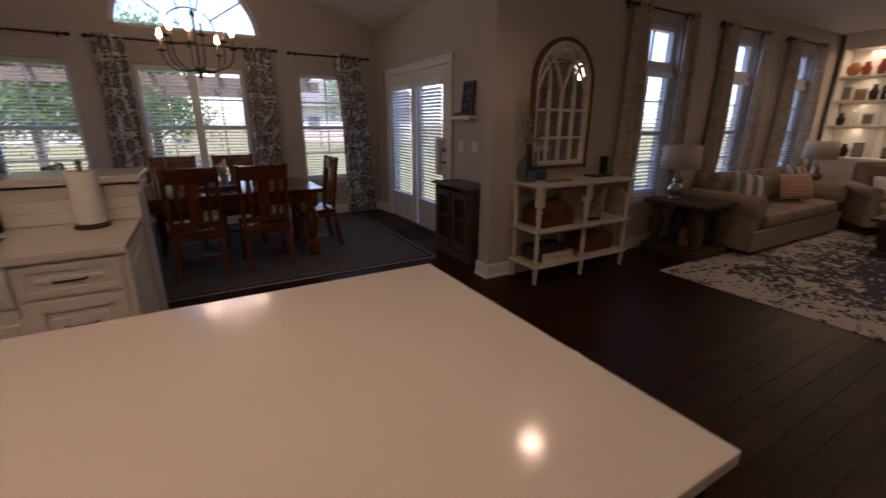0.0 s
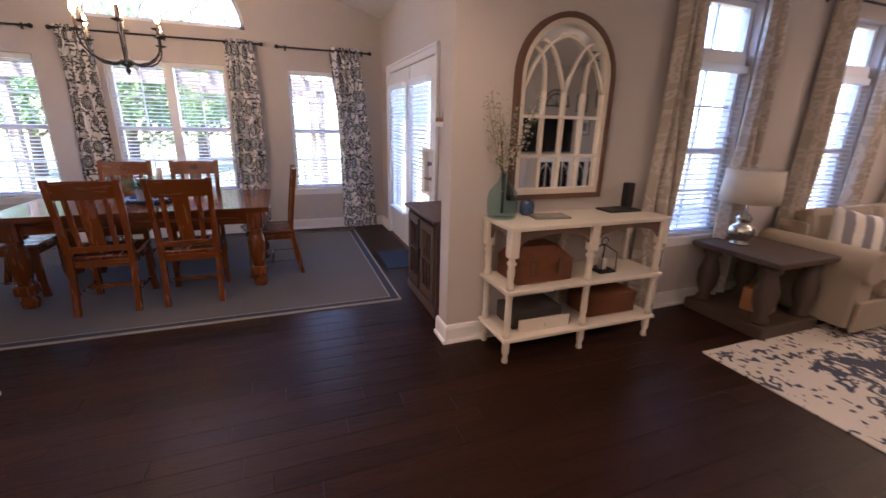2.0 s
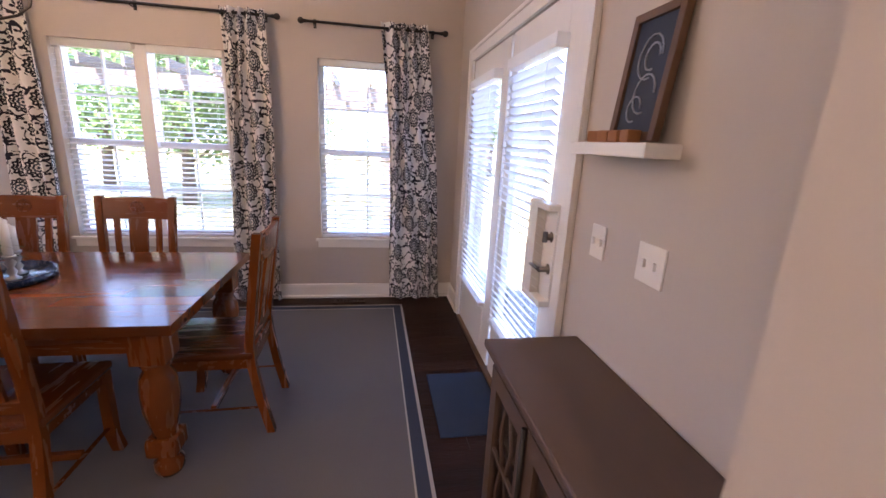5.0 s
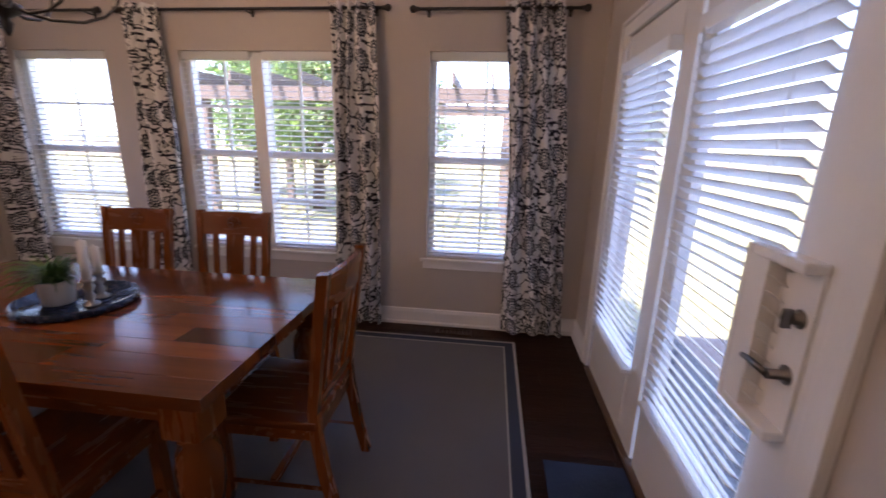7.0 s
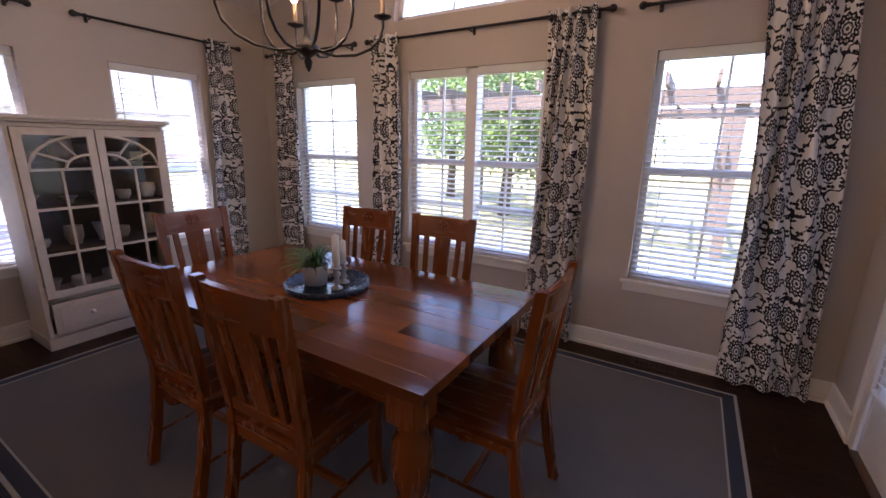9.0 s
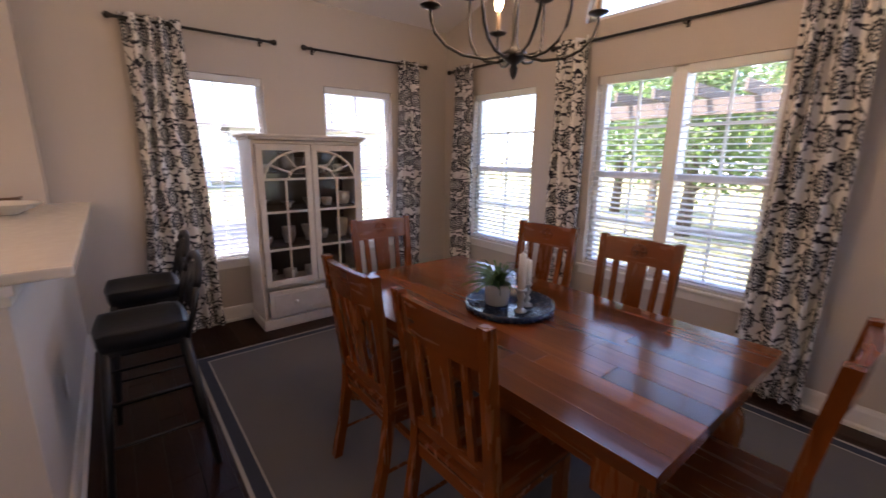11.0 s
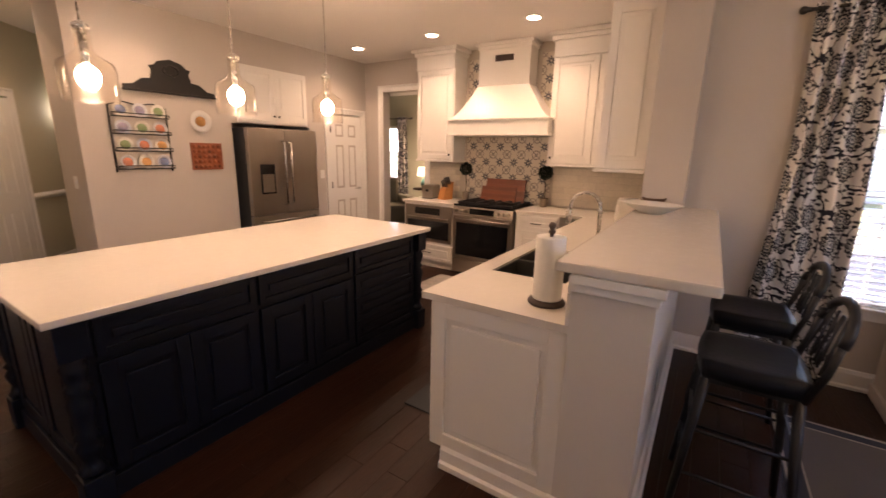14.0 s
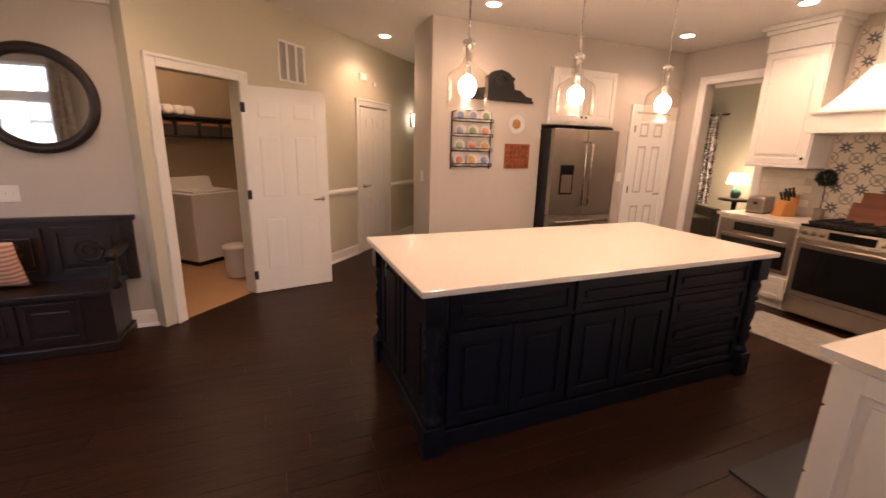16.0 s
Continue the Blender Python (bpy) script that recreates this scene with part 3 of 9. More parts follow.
through_leaf, leaf_mix = LEAF.node_tree.nodes.new("ShaderNodeBsdfTranslucent"), LEAF.node_tree.nodes.new("ShaderNodeMixShader")
through_leaf.inputs["Color"].default_value, leaf_mix.inputs[0].default_value = (0.22, 0.34, 0.09, 1), 0.45
LEAF.node_tree.links.new(LEAF.node_tree.nodes["Principled BSDF"].outputs[0], leaf_mix.inputs[1])
LEAF.node_tree.links.new(through_leaf.outputs[0], leaf_mix.inputs[2])
LEAF.node_tree.links.new(leaf_mix.outputs[0], LEAF.node_tree.nodes["Material Output"].inputs["Surface"])


def tree(name, x, y, height, spread, seed, label):
    rng = random.Random(seed)
    t = thing(name, label, "tree", pose(x, y, -0.15))
    bm = bmesh.new()
    tube(bm, [(0, 0, 0), (0.05, 0.02, height * 0.3), (0, 0.06, height * 0.6), (0.04, 0, height * 0.85)], [0.16, 0.12, 0.07, 0.02], 8)
    ends = []
    for k in range(14):
        z = height * (0.22 + 0.045 * k)
        a = k * 2.4
        r = spread * (0.9 - 0.5 * (k / 14)) * rng.uniform(0.7, 1.05)
        e = (r * math.cos(a), r * math.sin(a), z + r * 0.5)
        tube(bm, [(0, 0.03, z), (e[0] * 0.5, e[1] * 0.5, z + r * 0.32), e], [0.05, 0.03, 0.012], 5)
        ends += [Vector(e), Vector((e[0] * 0.6, e[1] * 0.6, z + r * 0.36))]
    part("trunk", bm, BARK, t)
    ends.append(Vector((0, 0, height * 0.88)))
    vs, fs = [], []
    for c in ends:
        for k in range(240):
            p = c + Vector((rng.gauss(0, 1), rng.gauss(0, 1), rng.gauss(0, 0.8))) * spread * 0.2
            u = Vector((rng.uniform(-1, 1), rng.uniform(-1, 1), rng.uniform(-1, 1))).normalized()
            v = u.orthogonal().normalized()
            q = 0.05 + 0.035 * rng.random()
            i = len(vs)
            vs += [p - u * q, p + v * q * 0.5, p + u * q, p - v * q * 0.5 + Vector((0, 0, 0.015))]
            fs += [(i, i + 1, i + 2), (i, i + 2, i + 3)]
    me = bpy.data.meshes.new("crown")
    me.from_pydata(vs, [], fs)
    me.materials.append(LEAF)
    o = new("crown", me)
    o.parent = t


tree("tree", -1.5, 14.3, 4.2, 1.7, 1, "leafy green tree behind the pergola")
tree("tree", -0.4, 17.8, 4.8, 1.7, 7, "leafy green tree beyond the pergola")
tree("tree", -4.4, 16.6, 4.6, 1.9, 9, "broad green tree beside the pergola")
tree("tree", -1.0, 21.0, 5.6, 2.2, 2, "leafy green garden tree on the lawn")
tree("tree", 9.0, 26.0, 6.0, 2.4, 4, "tall green tree far across the lawn")
tree("tree", -34, 16, 5.0, 2.6, 5, "green tree beside a neighbouring house")
SIDING = material("pale_siding", (0.62, 0.58, 0.52), 0.8, vary=0.05)
ROOF = material("grey_shingle", (0.16, 0.15, 0.15), 0.9, vary=0.2)
for x, y, wd, turn in ((-26, 16, 11, 80), (-8, 46, 13, 10), (14, 44, 12, -5), (-24, 2, 12, 95)):
    hs = thing("house", "pale neighbouring house with a grey roof", "house", pose(x, y, -0.15, 0, 0, turn), "neighbouring houses")
    bm = bmesh.new()
    box(bm, -wd / 2, -4, 0, wd / 2, 4, 3.0)
    part("wall", bm, SIDING, hs)
    bm = bmesh.new()
    prism(bm, [(-4.5, 0), (4.5, 0), (0, 2.6)], -wd / 2 - 0.4, wd / 2 + 0.4, pose(0, 0, 3.0) @ Matrix(((0, 0, 1, 0), (1, 0, 0, 0), (0, 1, 0, 0), (0, 0, 0, 1))))
    part("roof", bm, ROOF, hs)
    for u in (-0.3, 0.05, 0.32):
        for s in (-1, 1):
            bm = bmesh.new()
            box(bm, u * wd - 0.5, s * 4.0 - 0.03, 0.9, u * wd + 0.5, s * 4.0 + 0.03, 2.2, 0.01)
            part("window", bm, ROOF, hs)
PLANK_FENCE = material("fence_wood", (0.36, 0.28, 0.2), 0.9, vary=0.2)
fence = thing("fence", "low weathered wooden fence across the lawn", "fence", pose(0, 30, -0.15))
for k in range(28):
    bm = bmesh.new()
    box(bm, -28 + 2 * k - 0.06, -0.06, 0, -28 + 2 * k + 0.06, 0.06, 1.2, 0.01)
    part("post", bm, PLANK_FENCE, fence)
for z in (0.4, 0.75, 1.1):
    bm = bmesh.new()
    box(bm, -28, -0.1, z - 0.07, 26, -0.06, z + 0.07, 0.01)
    part("rail", bm, PLANK_FENCE, fence)

# ---- dining room ----


def cloth_pattern(name, ground, ink, second, scale=5.0):
    """Printed cloth: ringed flowers, vines and small leaves, in the cloth's own metres."""
    m = bpy.data.materials.new(name)
    m.use_nodes = True
    n, l = m.node_tree.nodes, m.node_tree.links
    b = n["Principled BSDF"]
    b.inputs["Roughness"].default_value = 0.9
    uv = n.new("ShaderNodeTexCoord")

    def math_(op, a, b_=None, c=None):
        x = n.new("ShaderNodeMath")
        x.operation = op
        for i, v in enumerate((a, b_, c)):
            if v is None:
                continue
            if isinstance(v, (int, float)):
                x.inputs[i].default_value = v
            else:
                l.new(v, x.inputs[i])
        return x.outputs[0]

    def cellular(size, rand):
        v = n.new("ShaderNodeTexVoronoi")
        v.voronoi_dimensions = "2D"
        v.inputs["Scale"].default_value, v.inputs["Randomness"].default_value = size, rand
        l.new(uv.outputs["UV"], v.inputs["Vector"])
        off, sp2 = n.new("ShaderNodeVectorMath"), n.new("ShaderNodeSeparateXYZ")
        off.operation = "SUBTRACT"
        l.new(uv.outputs["UV"], off.inputs[0])
        l.new(v.outputs["Position"], off.inputs[1])
        l.new(off.outputs["Vector"], sp2.inputs[0])
        r = math_("MULTIPLY", v.outputs["Distance"], 1.0)
        return r, math_("ARCTAN2", sp2.outputs["Y"], sp2.outputs["X"]), v

    def band(r, ang, radius, lobe, count, half):
        edge = math_("MULTIPLY_ADD", math_("COSINE", math_("MULTIPLY", ang, count)), lobe, radius)
        return math_("LESS_THAN", math_("ABSOLUTE", math_("SUBTRACT", r, edge)), half)

    d, turn, vor = cellular(scale, 0.45)
    rings = math_("LESS_THAN", d, 0.05)
    for radius, lobe, count, half in ((0.125, 0.012, 8.0, 0.028), (0.215, 0.018, 10.0, 0.030), (0.31, 0.026, 12.0, 0.036)):
        rings = math_("MAXIMUM", rings, band(d, turn, radius, lobe, count, half))
    spokes = math_("MULTIPLY", math_("GREATER_THAN", math_("COSINE", math_("MULTIPLY", turn, 20.0)), 0.35), math_("MULTIPLY", math_("GREATER_THAN", d, 0.21), math_("LESS_THAN", d, 0.29)))
    flower = math_("MAXIMUM", rings, spokes)
    vn = n.new("ShaderNodeTexNoise")
    vn.inputs["Scale"].default_value, vn.inputs["Detail"].default_value = scale * 2.2, 0.3
    l.new(uv.outputs["UV"], vn.inputs["Vector"])
    vine = math_("LESS_THAN", math_("ABSOLUTE", math_("SUBTRACT", vn.outputs["Fac"], 0.5)), 0.028)
    lr, la_, lv = cellular(scale * 4.2, 0.8)
    leaf = math_("LESS_THAN", lr, math_("MULTIPLY_ADD", math_("COSINE", math_("MULTIPLY", la_, 2.0)), 0.18, 0.27))
    leafy = math_("MULTIPLY", leaf, math_("LESS_THAN", math_("ABSOLUTE", math_("SUBTRACT", vn.outputs["Fac"], 0.5)), 0.14))
    outside = math_("GREATER_THAN", d, 0.39)
    extra = math_("MULTIPLY", outside, math_("MAXIMUM", vine, leafy))
    dark = math_("MAXIMUM", flower, extra)
    core = n.new("ShaderNodeMix")
    core.data_type = "RGBA"
    core.inputs["A"].default_value, core.inputs["B"].default_value = (*ink, 1), (*second, 1)
    l.new(math_("LESS_THAN", d, 0.17), core.inputs["Factor"])
    mix = n.new("ShaderNodeMix")
    mix.data_type = "RGBA"
    mix.inputs["A"].default_value = (*ground, 1)
    l.new(core.outputs["Result"], mix.inputs["B"])
    l.new(dark, mix.inputs["Factor"])
    l.new(mix.outputs["Result"], b.inputs["Base Color"])
    wv = n.new("ShaderNodeTexNoise")
    wv.inputs["Scale"].default_value = 500
    l.new(uv.outputs["UV"], wv.inputs["Vector"])
    bp = n.new("ShaderNodeBump")
    bp.inputs["Strength"].default_value, bp.inputs["Distance"].default_value = 0.15, 0.002
    l.new(wv.outputs["Fac"], bp.inputs["Height"])
    l.new(bp.outputs["Normal"], b.inputs["Normal"])
    return m


FLORAL = cloth_pattern("navy_floral_cotton", (0.76, 0.75, 0.74), (0.008, 0.010, 0.022), (0.035, 0.05, 0.085), 4.3)
TAUPE = cloth_pattern("taupe_medallion_cotton", (0.43, 0.375, 0.31), (0.55, 0.50, 0.44), (0.51, 0.45, 0.39), 2.6)


def curtain(m, width, top, seed, mat=FLORAL, folds=4, bottom=0.015, flare=1.12, skew=0.0, label="white cotton curtain with navy flowers, drawn aside", group="dining curtains"):
    """A gathered panel hung from z = top, centred on local x = 0, local -y into the room."""
    rng = random.Random(seed)
    c = thing("curtain", label, "curtain", m, group)
    bm = bmesh.new()
    uv = bm.loops.layers.uv.new("UVMap")
    nu, nv = folds * 12, 30
    grid = []
    ph = [rng.uniform(-0.5, 0.5) for _ in range(4)]
    for j in range(nv + 1):
        f = j / nv
        z = top + (bottom - top) * f
        row = []
        for i in range(nu + 1):
            s = i / nu
            amp = 0.035 + 0.012 * math.sin(3 * f + ph[0])
            x = (s - 0.5) * width * (0.92 + (flare - 0.92) * f * f) + skew * (f - 0.5) + 0.02 * math.sin(5 * f + 6 * s + ph[1])
            y = amp * math.sin(2 * math.pi * folds * s + ph[2] + 0.9 * math.sin(2.2 * f + 4 * s)) + 0.012 * math.sin(9 * f + 7 * s + ph[3]) * f
            row.append((x, y, z))
        grid.append(row)
    verts = [[bm.verts.new(p) for p in r] for r in grid]
    back = [[bm.verts.new((p[0], p[1] + 0.003, p[2])) for p in r] for r in grid]
    real = width * 2.2

    def quad(vs, ij):
        fc = bm.faces.new(vs)
        fc.smooth = True
        for lp, (a, b) in zip(fc.loops, ij):
            lp[uv].uv = (a / nu * real + seed * 0.37, (1 - b / nv) * top)

    for j in range(nv):
        for i in range(nu):
            ij = [(i, j), (i + 1, j), (i + 1, j + 1), (i, j + 1)]
            quad([verts[b][a] for a, b in ij], ij)
            quad([back[b][a] for a, b in ij[::-1]], ij[::-1])
    for j in range(nv):
        for i, d in ((0, 1), (nu, -1)):
            ij = [(i, j), (i, j + 1)]
            vs = [verts[j][i], verts[j + 1][i], back[j + 1][i], back[j][i]]
            fc = bm.faces.new(vs)
            for lp in fc.loops:
                lp[uv].uv = (i / nu * real, 0)
    me = bpy.data.meshes.new("cloth")
    bm.to_mesh(me)
    bm.free()
    me.materials.append(mat)
    o = new("cloth", me)
    o.parent = c
    for k in range(folds * 2):
        bm = bmesh.new()
        s = (k + 0.5) / (folds * 2)
        x = (s - 0.5) * width * 0.92 - skew * 0.5
        pts = [(x, 0.026 * math.cos(a), top - 0.05 + 0.026 * math.sin(a)) for a in [2 * math.pi * q / 12 for q in range(13)]]
        tube(bm, pts, 0.004, 6)
        part("grommet", bm, BLACK, c, "dark metal grommet")
    return c


def rod(m, u0, u1, z, v=-0.08, label="black iron curtain rod with ball ends"):
    r = thing("curtain_rod", label, "curtain rod", m)
    bm = bmesh.new()
    tube(bm, [(u0, v, z), (u1, v, z)], 0.011, 10)
    part("pole", bm, BLACK, r)
    for u in (u0, u1):
        bm = bmesh.new()
        s = -1 if u == u0 else 1
        lathe(bm, [(0.013, 0), (0.016, 0.01), (0.012, 0.016), (0.022, 0.03), (0.026, 0.045), (0.02, 0.06), (0.006, 0.068)], 14, pose(u, v, z, 0, 90 * s, 0))
        part("finial", bm, BLACK, r)
    for u in [u0 + 0.06, u1 - 0.06] + ([(u0 + u1) / 2] if u1 - u0 > 1.4 else []):
        bm = bmesh.new()
        box(bm, u - 0.012, -0.008, z - 0.035, u + 0.012, 0.0, z + 0.035, 0.003)
        tube(bm, [(u, -0.004, z - 0.02), (u, v, z - 0.018), (u, v - 0.012, z - 0.006)], 0.005, 6)
        part("bracket", bm, BLACK, r)
    return r


rod(MN, -1.62, -0.42, 2.46)
rod(MN, -0.18, 1.88, 2.46)
rod(MN, 2.15, 3.27, 2.45)
rod(MW, 4.72, 5.78, 2.49)
rod(MW, 6.13, 7.42, 2.49)
for j, (u, wd) in enumerate(((-1.42, 0.36), (-0.02, 0.36), (1.66, 0.38), (3.05, 0.44))):
    curtain(pose(u, N - 0.08, 0), wd, 2.50, j + 1, skew=0.17 if j == 3 else 0.0)
curtain(pose(W + 0.08, 4.94, 0, 0, 0, 90), 0.42, 2.53, 7, flare=1.35)
curtain(pose(W + 0.08, 7.22, 0, 0, 0, 90), 0.28, 2.53, 8, folds=3)

# rug
WEAVE = material("grey_flatweave", (0.118, 0.112, 0.114), 0.95, vary=0.12, scale=2.5, grain=160, bump=0.4)
NAVYBAND = material("navy_rug_band", (0.028, 0.036, 0.062), 0.95, vary=0.12, grain=160, bump=0.4)
CORD = material("cream_rug_cord", (0.36, 0.34, 0.31), 0.95, vary=0.1, grain=160, bump=0.4)
RX0, RY0, RX1, RY1 = -1.15, 4.86, 2.98, 7.57


def frame_boxes(bm, x0, y0, x1, y1, wd, z0, z1):
    box(bm, x0, y0, z0, x1, y0 + wd, z1)
    box(bm, x0, y1 - wd, z0, x1, y1, z1)
    box(bm, x0, y0 + wd, z0, x0 + wd, y1 - wd, z1)
    box(bm, x1 - wd, y0 + wd, z0, x1, y1 - wd, z1)


rug = thing("dining_rug", "grey flatweave rug with navy border band under the table", "rug")
bm = bmesh.new()
box(bm, RX0 + 0.092, RY0 + 0.092, 0, RX1 - 0.092, RY1 - 0.092, 0.009)
part("field", bm, WEAVE, rug)
bm = bmesh.new()
frame_boxes(bm, RX0 + 0.018, RY0 + 0.018, RX1 - 0.018, RY1 - 0.018, 0.064, 0, 0.010)
part("band", bm, NAVYBAND, rug, "navy border band")
bm = bmesh.new()
frame_boxes(bm, RX0, RY0, RX1, RY1, 0.018, 0, 0.011)
frame_boxes(bm, RX0 + 0.082, RY0 + 0.082, RX1 - 0.082, RY1 - 0.082, 0.010, 0, 0.0098)
part("edge", bm, CORD, rug, "cream edge cord")

# table
TX0, TY0, TX1, TY1, TZ = -0.10, 5.50, 1.91, 6.60, 0.785
tb = thing("dining_table", "honey brown plank dining table with turned legs", "table", pose((TX0 + TX1) / 2, (TY0 + TY1) / 2, 0.010))
L2, W2 = (TX1 - TX0) / 2, (TY1 - TY0) / 2
ys = [-W2, -0.45, -0.33, -0.23, -0.11, 0.01, 0.12, 0.21, 0.33, 0.44, W2]
for row, (a, b) in enumerate(zip(ys, ys[1:])):
    cuts = [-L2, L2] if row in (0, 9) else [-L2, (-0.62, 0.35, -0.1, 0.66, -0.42)[row % 5], L2] if row % 2 else [-L2, -0.35 - 0.04 * row, 0.38 + 0.03 * row, L2]
    for c, d_ in zip(cuts, cuts[1:]):
        bm = bmesh.new()
        box(bm, c + 0.0002, a + 0.0002, TZ - 0.055, d_ - 0.0002, b - 0.0002, TZ - 0.010, 0.0012)
        part("plank", bm, TABLEWOOD, tb)
bm = bmesh.new()
for s in (-1, 1):
    box(bm, -L2 + 0.16, s * (W2 - 0.10) - 0.014, TZ - 0.17, L2 - 0.16, s * (W2 - 0.10) + 0.014, TZ - 0.055)
    box(bm, s * (L2 - 0.12) - 0.014, -W2 + 0.14, TZ - 0.17, s * (L2 - 0.12) + 0.014, W2 - 0.14, TZ - 0.055)
part("apron", bm, RAILWOOD, tb)
for sx in (-1, 1):
    for sy in (-1, 1):
        bm = bmesh.new()
        cx, cy = sx * (L2 - 0.13), sy * (W2 - 0.12)
        box(bm, cx - 0.07, cy - 0.07, 0.57, cx + 0.07, cy + 0.07, TZ - 0.055, 0.006)
        box(bm, cx - 0.066, cy - 0.066, 0.11, cx + 0.066, cy + 0.066, 0.20, 0.02)
        lathe(bm, [(0.05, 0), (0.06, 0.02), (0.062, 0.06), (0.045, 0.09), (0.05, 0.11)], 20, pose(cx, cy, 0))
        lathe(bm, [(0.05, 0.20), (0.048, 0.22), (0.062, 0.27), (0.074, 0.34), (0.078, 0.42), (0.07, 0.49), (0.05, 0.53), (0.062, 0.55), (0.05, 0.57)], 20, pose(cx, cy, 0))
        part("leg", bm, WOOD, tb)

# chairs
ch = thing("dining_chair", "honey brown wooden dining chair with slatted back", "chair", None, "chairs round the dining table")


def bent(bm, pts, wx, wy):
    """A square bar through points."""
    rings = []
    for x, y, z in pts:
        rings.append([bm.verts.new((x + a * wx / 2, y + b * wy / 2, z)) for a, b in ((-1, -1), (1, -1), (1, 1), (-1, 1))])
    for a, b in zip(rings, rings[1:]):
        for k in range(4):
            bm.faces.new((a[k], a[(k + 1) % 4], b[(k + 1) % 4], b[k]))
    bm.faces.new(rings[0][::-1])
    bm.faces.new(rings[-1])


def back_y(z):
    return -0.19 - 0.13 * max(0, z - 0.46) ** 1.2


for s in (-1, 1):
    bm = bmesh.new()
    bent(bm, [(s * 0.205, -0.27, 0), (s * 0.205, -0.225, 0.2), (s * 0.205, -0.195, 0.4), (s * 0.205, -0.19, 0.5), (s * 0.21, back_y(0.7), 0.7), (s * 0.215, back_y(0.9), 0.9), (s * 0.22, back_y(1.075), 1.075)], 0.042, 0.04)
    part("back_leg", bm, WOOD, ch)
    bm = bmesh.new()
    bent(bm, [(s * 0.215, 0.22, 0), (s * 0.205, 0.20, 0.1), (s * 0.205, 0.20, 0.43)], 0.045, 0.045)
    part("front_leg", bm, WOOD, ch)
    bm = bmesh.new()
    bent(bm, [(s * 0.205, -0.215, 0.145), (s * 0.205, 0.19, 0.145)], 0.022, 0.03)
    part("side_stretcher", bm, WOOD, ch)
bm = bmesh.new()
box(bm, -0.195, -0.005, 0.13, 0.195, 0.02, 0.16)
part("stretcher", bm, RAILWOOD, ch)
bm = bmesh.new()
box(bm, -0.235, -0.205, 0.435, 0.235, 0.235, 0.47, 0.012)
part("seat", bm, SEATWOOD, ch)
bm = bmesh.new()
for s in (-1, 1):
    box(bm, s * 0.2 - 0.01, -0.18, 0.375, s * 0.2 + 0.01, 0.19, 0.435)
box(bm, -0.19, 0.19, 0.375, 0.19, 0.212, 0.435)
box(bm, -0.19, -0.2, 0.375, 0.19, -0.18, 0.435)
part("seat_rail", bm, RAILWOOD, ch)
bm = bmesh.new()
for a, b in zip(range(8), range(1, 9)):
    x0, x1 = -0.2 + 0.05 * a, -0.2 + 0.05 * b
    c0, c1 = 0.02 * (1 - (x0 / 0.2) ** 2), 0.02 * (1 - (x1 / 0.2) ** 2)
    y0, y1 = back_y(0.93), back_y(1.06)
    hexa(bm, [(x0, y0 - 0.014 - c0, 0.925), (x1, y0 - 0.014 - c1, 0.925), (x1, y0 + 0.012 - c1, 0.925), (x0, y0 + 0.012 - c0, 0.925), (x0, y1 - 0.014 - c0, 1.062 + c0 * 0.25), (x1, y1 - 0.014 - c1, 1.062 + c1 * 0.25), (x1, y1 + 0.012 - c1, 1.062 + c1 * 0.25), (x0, y1 + 0.012 - c0, 1.062 + c0 * 0.25)])
bmesh.ops.remove_doubles(bm, verts=bm.verts, dist=0.0005)
crest = part("crest_rail", bm, RAILWOOD, ch)
bm = bmesh.new()
tube(bm, [(0.04 * math.cos(a), back_y(1.0) + 0.012 - 0.02, 1.0 + 0.04 * math.sin(a)) for a in [2 * math.pi * q / 16 for q in range(17)]], 0.006, 6)
for a in range(3):
    t = a * math.pi / 3
    tube(bm, [(0.04 * math.cos(t), back_y(1.0) - 0.006, 1.0 + 0.04 * math.sin(t)), (-0.04 * math.cos(t), back_y(1.0) - 0.006, 1.0 - 0.04 * math.sin(t))], 0.004, 5)
part("carved_star", bm, WOOD, crest, "carved star in a ring")
bm = bmesh.new()
box(bm, -0.19, back_y(0.52) - 0.012, 0.5, 0.19, back_y(0.52) + 0.012, 0.55, 0.004)
part("lower_rail", bm, RAILWOOD, ch)
bm = bmesh.new()
hexa(bm, [(-0.052, back_y(0.55) - 0.008, 0.55), (0.052, back_y(0.55) - 0.008, 0.55), (0.052, back_y(0.55) + 0.008, 0.55), (-0.052, back_y(0.55) + 0.008, 0.55), (-0.058, back_y(0.93) - 0.026, 0.935), (0.058, back_y(0.93) - 0.026, 0.935), (0.058, back_y(0.93) - 0.01, 0.935), (-0.058, back_y(0.93) - 0.01, 0.935)])
part("splat", bm, WOOD, ch)
for x in (-0.128, 0.128):
    bm = bmesh.new()
    bent(bm, [(x * 0.92, back_y(0.55), 0.55), (x, back_y(0.93) - 0.012, 0.935)], 0.036, 0.014)
    part("slat", bm, WOOD, ch)
ch.matrix_world = pose(0.66, 5.56, 0.010)
for x, y, turn in ((1.27, 5.57, 1), (0.48, 6.64, 180), (1.13, 6.66, 181), (1.90, 6.05, 91), (-0.17, 6.08, -92)):
    copy_thing(ch, pose(x, y, 0.010, 0, 0, turn))

